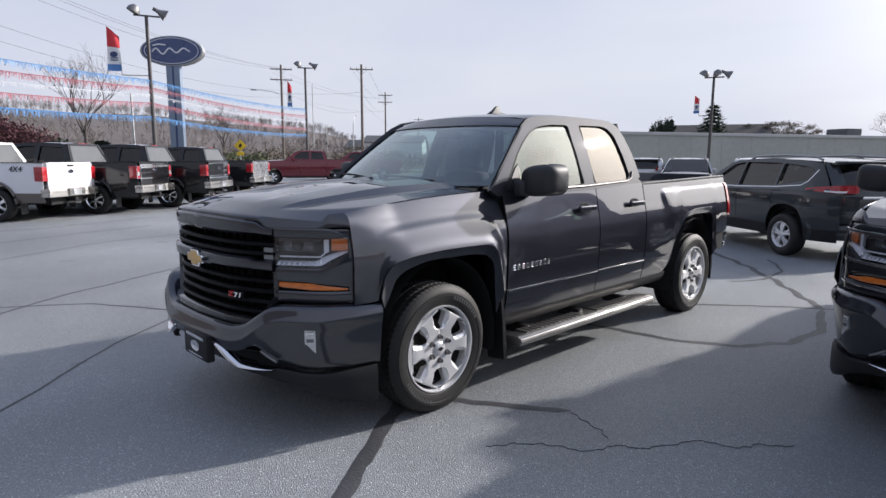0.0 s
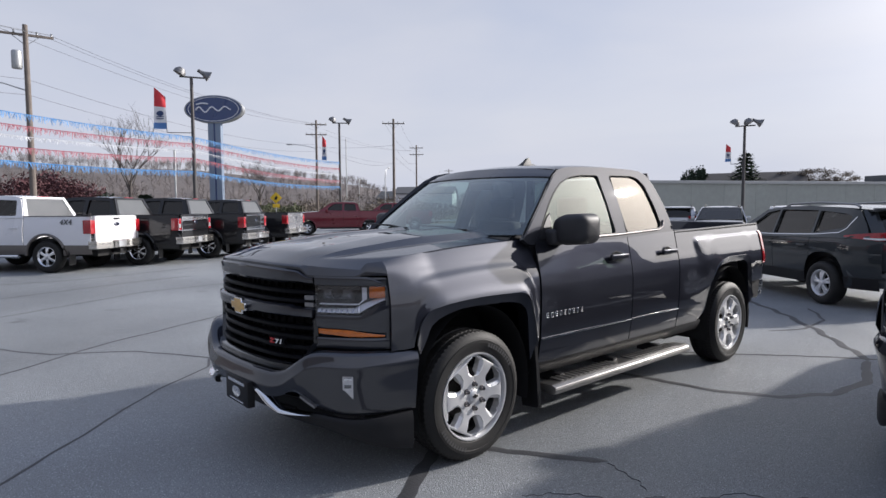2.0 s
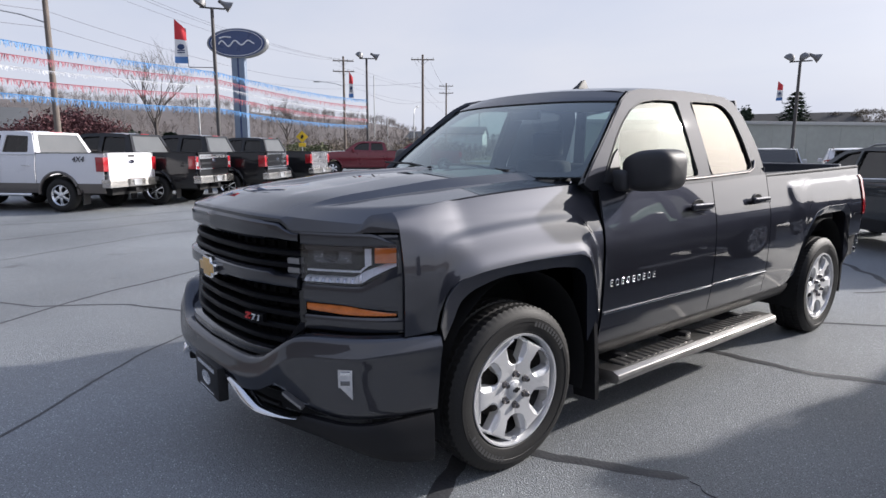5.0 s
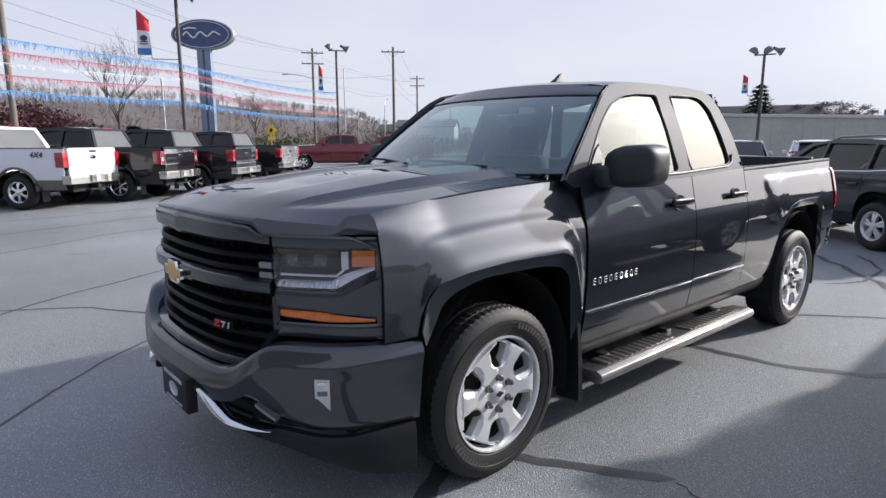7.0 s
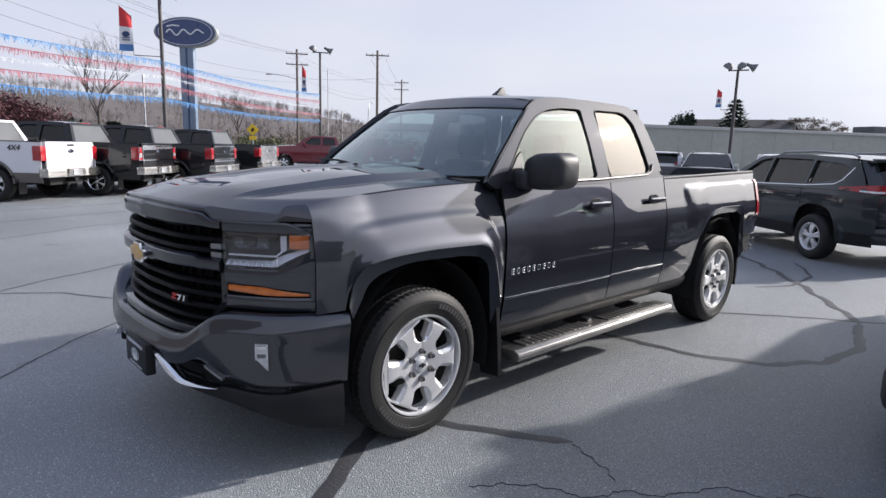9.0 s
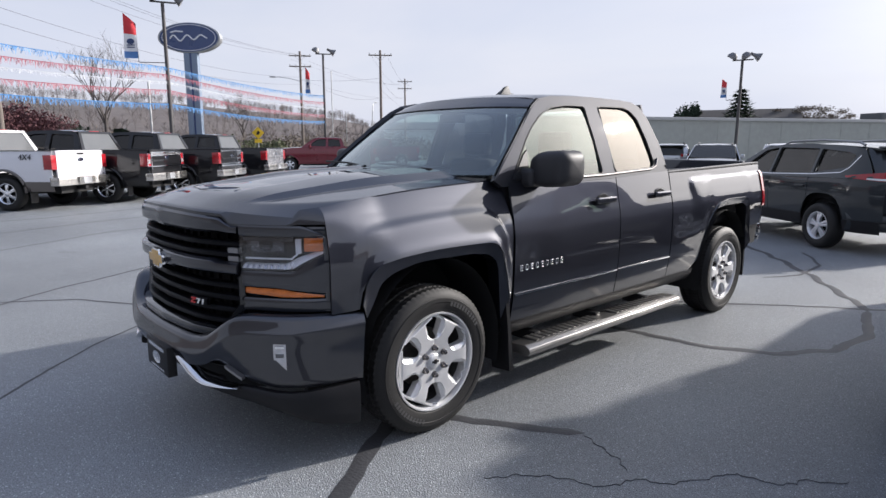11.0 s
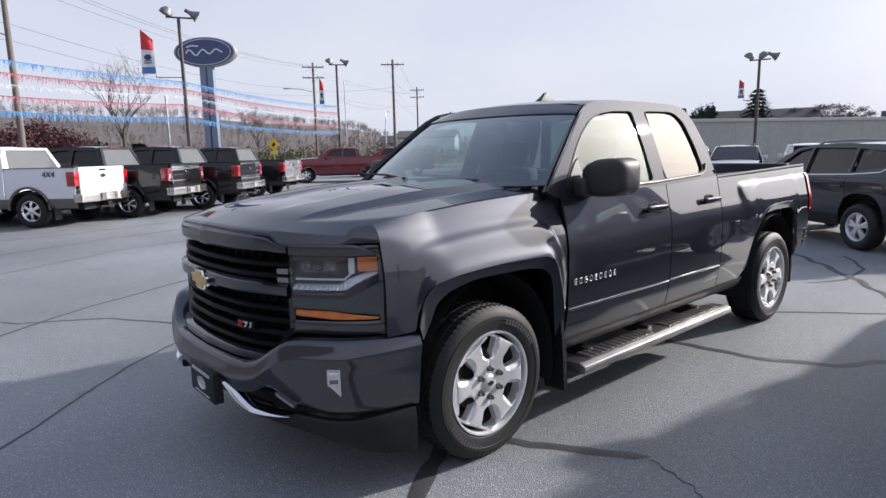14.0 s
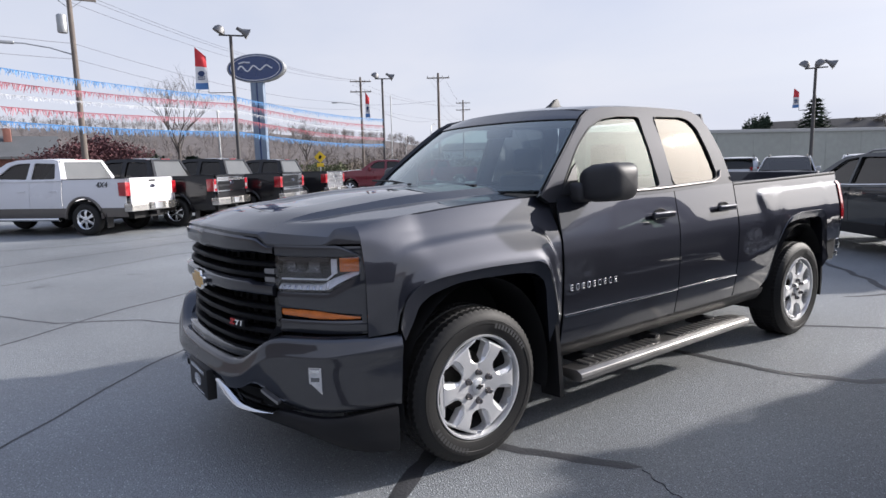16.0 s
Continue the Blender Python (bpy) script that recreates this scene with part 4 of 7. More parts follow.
        am_low = curve_of([0.64, 0.72, 0.80, 0.93], [0.882, 0.876, 0.868, 0.867])
        part("amber_strip", slab(*sx(0.64, 0.925), lambda x: am_low(abs(x)), lambda x: am_top(abs(x)), -0.012, 0.02, nx=18, nz=3, edge=0.003), AMBER, sg, "amber lamp strip")
        if chrome_lamp_trim:
            for zz in (0.985, 1.165):
                part("lamp_trim", slab(*sx(0.62, 0.95), zz - 0.008, zz + 0.008, 0.006, 0.01, nx=18, nz=2, edge=0.002), CHROME, T, "chrome lamp edge")
            part("lamp_trim", slab(*sx(0.62, 0.95), 0.838, 0.85, 0.006, 0.01, nx=18, nz=2, edge=0.002), CHROME, T)
        # fog lamp in the bumper
        fg = part("fog_lamp", slab(*sx(0.846, 0.884), lambda x: 0.590 - max(0, abs(x) - 0.852) * 1.6, 0.674, -0.006, 0.03, bumper_nose, nx=6, nz=6, edge=0.004), FOG_GLASS, T, "upright clear fog lamp")
        part("lamp_bowl", slab(*sx(0.853, 0.878), 0.596, 0.628, -0.004, 0.02, bumper_nose, nx=4, nz=4, edge=0.008), LAMP_GREY, fg, "dark round reflector")
        part("lamp_bowl", slab(*sx(0.853, 0.878), 0.640, 0.664, -0.004, 0.02, bumper_nose, nx=4, nz=4, edge=0.008), CHROME, fg)
    for s in (1, -1):
        build_wheel(T, 0.0, s)
        build_wheel(T, WHEELBASE, s)
    # grille
    part("grille_backing", slab(-0.66, 0.66, 0.62, 1.24, -0.13, 0.02, nx=24), DARK_CAVITY, T)
    top = curve_of([0, 0.25, 0.5, 0.535, 0.58, 0.64], [1.262, 1.258, 1.246, 1.240, 1.207, 1.205])
    part("grille_header", slab(-0.622, 0.622, lambda x: 1.165 if abs(x) < 0.5 else 1.165, lambda x: top(abs(x)), 0.008, 0.06, nx=40, edge=0.018), PAINT, T, "dark painted bar above the grille")
    part("grille_bar", slab(-0.622, 0.622, lambda x: 0.968 - 0.012 * (abs(x) < 0.16), lambda x: 1.03 + 0.012 * (abs(x) < 0.5), 0.022, 0.06, nx=44, edge=0.02), PAINT, T, "dark painted bar across the grille")
    for z, h, o in ((1.06, 0.012, -0.004), (1.112, 0.013, -0.012), (0.905, 0.013, -0.010), (0.845, 0.013, -0.012), (0.785, 0.013, -0.010), (0.728, 0.011, 0.0)):
        half = 0.62 if z > 0.84 else 0.62 - (0.84 - z) * 0.75
        part("grille_slat", slab(-half, half, z - h, z + h, o, 0.05, nx=40, nz=4, edge=0.008), GRILLE, T, "black grille slat", angle=30)
    for k in range(-7, 8):
        part("grille_rib", slab(k * 0.08 - 0.006, k * 0.08 + 0.006, 0.70, 1.17, -0.095, 0.02, nx=2, nz=6, edge=0.003), DARK_CAVITY, T)
    for s in (1, -1):
        def frame_edge(u, v):
            z = 0.655 + (0.965 - 0.655) * v
            x = 0.50 + min(1, max(0, (z - 0.66) / 0.17)) * 0.125
            return on_nose(s * (x + (0.035 - 0.02 * (z > 0.84)) * u), z, 0.012 - 0.02 * u)
        part("grille_surround", thicken(grid(frame_edge, 3, 14), 0.03), GLOSS_BLACK, T)
        for z in (1.085, 1.045):
            part("grille_end", slab(*((0.565, 0.62) if s > 0 else (-0.62, -0.565)), z - 0.012, z + 0.012, 0.0, 0.03, nx=4, nz=2, edge=0.003), ALLOY_DARK, T)
    part("grille_sill", slab(-0.53, 0.53, 0.648, 0.70, 0.03, 0.08, nx=30, edge=0.016), GLOSS_BLACK, T)
    # badge: a plain cross in gold with a bright edge
    cross = [(-0.095, -0.022), (-0.045, -0.022), (-0.042, -0.045), (0.05, -0.045), (0.047, -0.022), (0.10, -0.022), (0.093, 0.022), (0.045, 0.022), (0.042, 0.045), (-0.05, 0.045), (-0.047, 0.022), (-0.10, 0.022)]
    bd = part("badge_edge", prism([(x * 1.07, z * 1.12) for x, z in cross], lambda x, z: (x, -1.092, 0.992 + z), lambda x, z: (x, -1.118, 0.992 + z), bevel=0.003), CHROME, T, "chrome-edged gold badge")
    part("badge_face", prism([(x * 0.96, z * 0.9) for x, z in cross], lambda x, z: (x, -1.112, 0.992 + z), lambda x, z: (x, -1.122, 0.992 + z), bevel=0.002), GOLD, bd, "gold badge face")
    mb = part("model_badge", slab(0.318, 0.432, 0.800, 0.834, 0.012, 0.02, nx=6, nz=3, edge=0.003), GRILLE, T, "small red and silver slanted badge")
    for x0, pts, mat in ((0.322, ((0, 0), (0.036, 0), (0.036, 0.008), (0.013, 0.008), (0.04, 0.026), (0.04, 0.033), (0.004, 0.033), (0.004, 0.025), (0.023, 0.025), (0, 0.008)), RED_MARK), (0.365, ((0.004, 0), (0.016, 0), (0.034, 0.033), (0.004, 0.033), (0.003, 0.025), (0.018, 0.025)), CHROME), (0.403, ((0, 0), (0.011, 0), (0.019, 0.033), (0.008, 0.033), (0.003, 0.027), (0.007, 0.026)), CHROME)):
        part("badge_mark", prism(pts, lambda x, z: on_nose(x0 + x, 0.803 + z * 0.85, 0.01), lambda x, z: on_nose(x0 + x, 0.803 + z * 0.85, 0.018)), mat, mb)
    # bumper: top shelf, ridge and face, dipping under the grille
    dip = curve_of([0, 0.40, 0.50, 0.60, 0.70, 0.76, 1.03], [0.648, 0.650, 0.668, 0.73, 0.79, 0.80, 0.79])
    low = curve_of([0, 0.24, 0.36, 0.52, 0.70, 0.85, 1.03], [0.565, 0.56, 0.53, 0.545, 0.47, 0.43, 0.425])

    def bumper(u, v):
        x = (2 * u - 1)
        x = 1.025 * math.sin(x * math.pi / 2 * 0.94) / math.sin(math.pi / 2 * 0.94)
        a = abs(x)
        zt, zl = dip(a), low(a)
        zr = zt - 0.085 + 0.03 * max(0, (a - 0.9) / 0.13)
        rows = [(-0.10, zt - 0.005), (-0.045, zt + 0.002), (-0.022, zt - 0.008), (-0.004, zr + 0.02), (0.004, zr), (-0.001, zr - 0.02), (-0.013, zr - 0.06), (-0.033, (zr + zl) / 2 - 0.03), (-0.052, zl + 0.012), (-0.066, zl), (-0.11, zl - 0.004)]
        k = v * (len(rows) - 1)
        i = min(int(k), len(rows) - 2)
        o = rows[i][0] + (rows[i + 1][0] - rows[i][0]) * (k - i)
        z = rows[i][1] + (rows[i + 1][1] - rows[i][1]) * (k - i)
        return on_nose(x, z, o, bumper_nose)

    part("front_bumper", thicken(grid(bumper, 72, 30), 0.006), PAINT, T, "dark grey front bumper", angle=50)
    part("bumper_intake", slab(-0.76, 0.76, 0.40, 0.60, -0.13, 0.02, bumper_nose, nx=24), DARK_CAVITY, T)
    part("intake_bar", slab(-0.72, 0.72, 0.50, 0.515, -0.08, 0.03, bumper_nose, nx=24, nz=2), PLASTIC, T)
    for s in (1, -1):
        sx = lambda a, b: (a, b) if s > 0 else (-b, -a)
        h0 = curve_of([0.24, 0.30, 0.42, 0.50, 0.70], [0.535, 0.51, 0.445, 0.425, 0.44])
        h1 = curve_of([0.24, 0.30, 0.42, 0.50, 0.70], [0.548, 0.545, 0.485, 0.455, 0.452])
        part("tow_hook_trim", slab(*sx(0.25, 0.70), lambda x: h0(abs(x)), lambda x: h1(abs(x)) - 0.008, 0.008, 0.03, bumper_nose, nx=20, nz=3, edge=0.006, lean=-0.024), CHROME, T, "bright chrome tow-hook trim")
        g0 = curve_of([0.62, 0.72], [0.545, 0.48])
        part("tow_hook_edge", slab(*sx(0.635, 0.715), lambda x: g0(abs(x)) - 0.006, lambda x: g0(abs(x)) + 0.008, -0.012, 0.03, bumper_nose, nx=6, nz=2, edge=0.002), ALLOY_DARK, T)
        v0 = curve_of([0.45, 0.69, 0.855, 0.97, 1.02], [0.40, 0.372, 0.315, 0.235, 0.208])
        v1 = curve_of([0.45, 0.69, 0.91, 1.02], [0.44, 0.438, 0.408, 0.425])
        part("air_dam", slab(*sx(0.45, 1.02), lambda x: v0(abs(x)), lambda x: v1(abs(x)), -0.03, 0.03, bumper_nose, nx=24, edge=0.012), PLASTIC, T, "black plastic lower air dam")
    part("skid_plate", slab(-0.5, 0.5, 0.36, 0.43, -0.12, 0.04, bumper_nose, nx=20, edge=0.02), PLASTIC, T)
    pl = part("plate_bracket", box(-0.075, -1.178, 0.405, 0.255, -1.13, 0.565, 0.008), PLASTIC, T, "black dealer plate under the bumper")
    part("plate_text_bar", box(-0.03, -1.181, 0.528, 0.21, -1.177, 0.546), LAMP_WHITE, pl)
    part("plate_text_bar", box(-0.01, -1.181, 0.42, 0.19, -1.177, 0.428), LAMP_WHITE, pl)
    part("plate_oval", lathe([(0.0, 0.0), (0.036, 0.0), (0.04, 0.002), (0.046, 0.002), (0.046, 0.0)], 32, m=Matrix.Translation((0.09, -1.179, 0.478)) @ Matrix.Rotation(radians(-90), 4, "Z") @ Matrix.Diagonal((1, 1.3, 0.7, 1))), LAMP_WHITE, pl)
    # bed, tail, chassis, cabin
    part("bed_floor", box(-0.82, 2.56, 0.82, 0.82, 4.42, 0.87), PLASTIC, T)
    part("bed_front_wall", box(-0.86, 2.57, 0.85, 0.86, 2.60, 1.365, 0.005), PAINT, T)
    part("tailgate", box(-0.78, 4.40, 0.80, 0.78, 4.46, 1.415, 0.012), PAINT, T)
    part("rear_bumper", prism(rounded([(-0.93, 0.0), (-0.88, 0.14), (0.88, 0.14), (0.93, 0.0), (0.9, -0.02), (-0.9, -0.02)], 0.03), lambda x, y: (x, 4.45 + y, 0.56), lambda x, y: (x, 4.45 + y, 0.74), bevel=0.012), CHROME, T, "chrome step bumper")
    for s in (1, -1):
        cap = prism(rounded([(0.80, 4.17), (0.955, 4.17), (0.968, 4.22), (0.962, 4.44), (0.93, 4.475), (0.80, 4.48)], 0.02), lambda x, y: (s * x * 0.985, y, 0.585), lambda x, y: (s * x, y, 0.785), bevel=0.01)
        part("rear_bumper_cap", cap, PLASTIC, T, "black bumper end under the bed corner")
        for z0, z1, out in ((0.60, 0.655, 0.0), (0.68, 0.775, 0.012)):
            end = prism(rounded([(0.78, 4.455), (0.945, 4.455), (0.958 + out, 4.48), (0.945 + out, 4.545), (0.90, 4.585), (0.78, 4.60)], 0.02), lambda x, y: (s * x, y, z0), lambda x, y: (s * x, y, z1), bevel=0.012)
            part("rear_bumper_corner", end, CHROME, T, "chrome bumper corner")
    part("chassis", box(-0.56, -0.75, 0.34, 0.56, 4.4, 0.62, 0.02), DARK_CAVITY, T)
    part("engine_bay", box(-0.60, -0.80, 0.6, 0.60, 0.5, 1.16), DARK_CAVITY, T)
    part("cabin_floor", box(-0.90, 0.55, 0.46, 0.90, 2.54, 0.62), DARK_CAVITY, T)
    for s in (1, -1):
        part("door_card", box(s * 0.86, 0.6, 0.6, s * 0.9, 2.53, 1.33), SEAT_CLOTH, T)
    part("dashboard", box(-0.86, 0.52, 0.95, 0.86, 0.98, 1.33, 0.06, 3), SEAT_CLOTH, T)
    bm = bmesh.new()
    ring = [Vector((0.40 + 0.19 * math.cos(a), 1.16 - 0.06 * math.sin(a), 1.22 + 0.17 * math.sin(a))) for a in [2 * math.pi * k / 24 for k in range(25)]]
    tube(ring, 0.016, 8, bm=bm, cap=False)
    tube([(0.22, 1.16, 1.22), (0.58, 1.16, 1.22)], 0.014, 6, bm=bm)
    tube([(0.40, 1.16, 1.22), (0.40, 0.95, 1.16)], 0.03, 8, bm=bm)
    part("steering_wheel", bm, PLASTIC, T)
    seat(T, 0.42, 1.18)
    seat(T, -0.42, 1.18)
    part("rear_bench", box(-0.78, 2.2, 0.75, 0.78, 2.42, 1.42, 0.06, 3), SEAT_CLOTH, T)
    part("rear_mirror", box(-0.13, 1.02, 1.74, 0.13, 1.05, 1.80, 0.012, 3), PLASTIC, T)
    for x in (0.45, -0.25):
        bm = tube([(x, 0.42, 1.425), (x - 0.3, 0.455, 1.447), (x - 0.62, 0.47, 1.45)], 0.008, 6)
        part("wiper", box(x - 0.02, 0.40, 1.39, x + 0.02, 0.43, 1.436, 0.006, bm=bm), PLASTIC, T)
    return T


grey_pickup("pickup_truck", "dark grey metallic extended-cab pickup truck parked on the asphalt", pose(0, 0, 0))

# ---- ground ----
def asphalt_material():
    """Weathered asphalt: stone grain, lighter worn lanes, dark oil spots."""
    m = material("asphalt", (0.162, 0.172, 0.181), 0.6, vary=0.22, scale=0.6, fine=120.0, bump=0.9, spec=0.65, rough_vary=0.12)
    t = m.node_tree
    b = t.nodes["Principled BSDF"]
    co = t.nodes.new("ShaderNodeTexCoord")
    patch, grit, spots = (t.nodes.new("ShaderNodeTexNoise"), t.nodes.new("ShaderNodeTexVoronoi"), t.nodes.new("ShaderNodeTexNoise"))
    patch.inputs["Scale"].default_value, patch.inputs["Detail"].default_value = 0.16, 3.0
    grit.inputs["Scale"].default_value = 150.0
    spots.inputs["Scale"].default_value, spots.inputs["Detail"].default_value = 1.7, 2.0
    for n in (patch, grit, spots):
        t.links.new(co.outputs["Object"], n.inputs["Vector"])
    base = b.inputs["Base Color"].links[0].from_socket
    hsv = t.nodes.new("ShaderNodeHueSaturation")
    t.links.new(base, hsv.inputs["Color"])
    mul = t.nodes.new("ShaderNodeMath")
    mul.operation = "MULTIPLY"
    r1, r2, r3 = (t.nodes.new("ShaderNodeMapRange") for _ in range(3))
    for r, lo, hi, a, c in ((r1, 0.32, 0.68, 0.68, 1.24), (r2, 0.05, 0.6, 0.5, 1.5), (r3, 0.70, 0.76, 1.0, 0.55)):
        r.inputs["From Min"].default_value, r.inputs["From Max"].default_value, r.inputs["To Min"].default_value, r.inputs["To Max"].default_value = lo, hi, a, c
    t.links.new(patch.outputs["Fac"], r1.inputs["Value"])
    t.links.new(grit.outputs["Distance"], r2.inputs["Value"])
    t.links.new(spots.outputs["Fac"], r3.inputs["Value"])
    t.links.new(r1.outputs["Result"], mul.inputs[0])
    t.links.new(r2.outputs["Result"], mul.inputs[1])
    mul2 = t.nodes.new("ShaderNodeMath")
    mul2.operation = "MULTIPLY"
    t.links.new(mul.outputs[0], mul2.inputs[0])
    t.links.new(r3.outputs["Result"], mul2.inputs[1])
    # scattered pale stones worn out of the binder
    stone, r4 = t.nodes.new("ShaderNodeTexVoronoi"), t.nodes.new("ShaderNodeMapRange")
    stone.inputs["Scale"].default_value, stone.inputs["Randomness"].default_value = 55.0, 1.0
    r4.inputs["From Min"].default_value, r4.inputs["From Max"].default_value, r4.inputs["To Min"].default_value, r4.inputs["To Max"].default_value = 0.10, 0.24, 2.5, 1.0
    mul3 = t.nodes.new("ShaderNodeMath")
    mul3.operation = "MULTIPLY"
    t.links.new(co.outputs["Object"], stone.inputs["Vector"])
    t.links.new(stone.outputs["Distance"], r4.inputs["Value"])
    t.links.new(mul2.outputs[0], mul3.inputs[0])
    t.links.new(r4.outputs["Result"], mul3.inputs[1])
    t.links.new(mul3.outputs[0], hsv.inputs["Value"])
    t.links.new(hsv.outputs["Color"], b.inputs["Base Color"])
    return m


ASPHALT = asphalt_material()
TAR = material("crack_sealant", (0.052, 0.053, 0.058), 0.55, vary=0.3, scale=4, fine=60, bump=0.3)
bm = bmesh.new()
bm.faces.new([bm.verts.new(p) for p in ((-42, -60, 0), (60, -60, 0), (60, 90, 0), (-42, 90, 0))])
solid("pavement", bm, ASPHALT, "worn blue-grey asphalt of the sales lot", "asphalt")
GRASS = material("dry_grass", (0.13, 0.115, 0.06), 0.95, vary=0.35, scale=0.3, fine=8.0, bump=0.3)
bm = bmesh.new()
bm.faces.new([bm.verts.new(p) for p in ((-1500, -1500, -0.05), (1500, -1500, -0.05), (1500, 1500, -0.05), (-1500, 1500, -0.05))])
solid("ground", bm, GRASS, "dry grass and fields reaching the horizon", "ground")
bm = bmesh.new()
bm.faces.new([bm.verts.new(p) for p in ((-58, -200, -0.02), (-50, -200, -0.02), (-50, 300, -0.02), (-58, 300, -0.02))])
solid("road", bm, ASPHALT, "grey asphalt road beyond the lot", "road")


def crack(points, width, label="dark sealed crack across the asphalt", wobble=0.25):
    """A ribbon of sealant with an uneven edge, a few millimetres proud of the ground."""
    pts = []
    for a, b in zip(points, points[1:]):
        a, b = Vector((*a, 0)), Vector((*b, 0))
        n = max(2, int((b - a).length / (0.07 if width > 0.02 else 0.022)))
        pts += [a.lerp(b, k / n) for k in range(n)]
    pts.append(Vector((*points[-1], 0)))
    bm = bmesh.new()
    rows = []
    for i, p in enumerate(pts):
        way = (pts[min(i + 2, len(pts) - 1)] - pts[max(i - 2, 0)]).normalized()
        side = Vector((-way.y, way.x, 0))
        stray = width * 0.9 * noise.noise(p * 2.3) if width > 0.02 else 0.05 * noise.noise(p * 5) + 0.03 * noise.noise(p * 17) + 0.012 * noise.noise(p * 47)
        q = p + side * stray
        w0 = width * (0.5 + wobble * noise.noise(p * 9 + Vector((3, 0, 0))))
        w1 = width * (0.5 + wobble * noise.noise(p * 9 + Vector((0, 7, 0))))
        if i in (0, len(pts) - 1):
            w0 = w1 = width * 0.08
        rows.append([bm.verts.new(q - side * w0 + Vector((0, 0, 0.0015))), bm.verts.new(q + Vector((0, 0, 0.005))), bm.verts.new(q + side * w1 + Vector((0, 0, 0.0015)))])
    for a, b in zip(rows, rows[1:]):
        bm.faces.new((a[0], b[0], b[1], a[1]))
        bm.faces.new((a[1], b[1], b[2], a[2]))
    return solid("crack_seal", bm, TAR, label, "crack", group="sealed cracks")


crack([(-3.0, -2.7), (-3.81, -1.63), (-4.39, -0.85), (-5.05, 0.41), (-6.0, 2.2)], 0.042)
crack([(-5.2, -2.2), (-4.09, -1.59), (-3.89, -1.2), (-3.62, -0.83), (-2.8, -0.32), (-2.2, 0.4)], 0.034)
crack([(-0.3, -2.6), (-0.89, -2.04), (-1.32, -1.64), (-1.91, -1.11), (-2.42, -0.46), (-2.8, -0.32)], 0.026)
crack([(1.75, -1.6), (1.38, -1.04), (1.16, -0.75), (0.98, -0.46), (0.79, -0.26), (0.4, 0.1)], 0.095, "wide dark sealant strip beside the front tyre")
crack([(0.6, -0.05), (0.99, 0.18), (1.3, 0.4), (1.57, 0.58)], 0.075)
crack([(1.57, 0.58), (1.71, 0.53), (1.84, 0.5), (1.95, 0.4)], 0.004, "thin open crack in the asphalt", 0.9)
crack([(1.5, -0.15), (1.66, 0.05), (1.93, 0.22), (2.01, 0.37), (2.17, 0.45), (2.27, 0.72), (2.45, 0.83), (2.7, 1.1)], 0.0045, "thin open crack in the asphalt", 0.9)
crack([(0.3, 3.5), (0.93, 3.96), (1.4, 4.38), (1.99, 4.8), (3.2, 5.7)], 0.05)
crack([(0.3, 2.38), (0.7, 2.42), (1.24, 2.47), (1.77, 2.73), (2.09, 3.14), (2.14, 3.81), (1.94, 4.68)], 0.085)
crack([(1.94, 4.68), (1.41, 5.5), (0.52, 6.75), (-0.35, 7.71), (-1.2, 8.6)], 0.09)
crack([(0.43, 7.74), (0.91, 6.84), (0.95, 6.01), (0.7, 5.5)], 0.045)
crack([(-9.3, -2.4), (-9.94, -0.79), (-10.58, 0.75), (-11.0, 2.2)], 0.06)
crack([(-12.2, -3.0), (-12.0, 0.0), (-13.0, 3.0)], 0.05)
crack([(-6.5, -4.0), (-7.4, -1.6), (-8.8, 0.6), (-9.2, 3.5)], 0.035)

# ---- other vehicles: x runs forwards from the rear axle, y to the left ----
def plain_wheel(parent, x, y, r, face, spokes=6, rim=CHROME, pairs=False):
    m = Matrix.Translation((x, y, r)) @ Matrix.Rotation(radians(90 if face > 0 else -90), 4, "Z")
    hub = new("wheel")
    hub.parent = parent
    hub.matrix_basis = m
    part("tyre", lathe([(r * 0.58, 0.09), (r * 0.66, 0.115), (r * 0.85, 0.12), (r * 0.95, 0.10), (r, 0.06), (r, -0.06), (r * 0.95, -0.1), (r * 0.6, -0.11)], 40), RUBBER, hub)
    part("rim", lathe([(r * 0.57, 0.09), (r * 0.61, 0.108), (r * 0.59, 0.11), (r * 0.54, 0.09), (r * 0.5, 0.02), (r * 0.5, -0.09)], 36), rim, hub)
    for k in range(spokes * (2 if pairs else 1)):
        turn = 2 * math.pi * (k // 2) / spokes + (0.17 if k % 2 else -0.17) if pairs else 2 * math.pi * k / spokes
        rot = Matrix.Rotation(turn, 4, "X")
        w = r * (0.62 / spokes) * (0.55 if pairs else 1.0)
        part("spoke", prism([(-w, r * 0.10), (-w * 0.75, r * 0.3), (-w * 1.1, r * 0.57), (w * 1.1, r * 0.57), (w * 0.75, r * 0.3), (w, r * 0.10)], lambda a, b: rot @ Vector((0.05, a, b)), lambda a, b: rot @ Vector((0.092 - 0.02 * (b > r * 0.5), a, b)), bevel=0.004), rim, hub)
    part("hub_cap", lathe([(0.0, 0.105), (r * 0.12, 0.102), (r * 0.17, 0.085), (r * 0.17, 0.05)], 20), rim, hub)
    # flat black disc that closes the rim behind the spokes
    part("rim_backing_disc", lathe([(0.0, 0.0), (r * 0.56, 0.0)], 24), DARK_CAVITY, hub)
    return hub


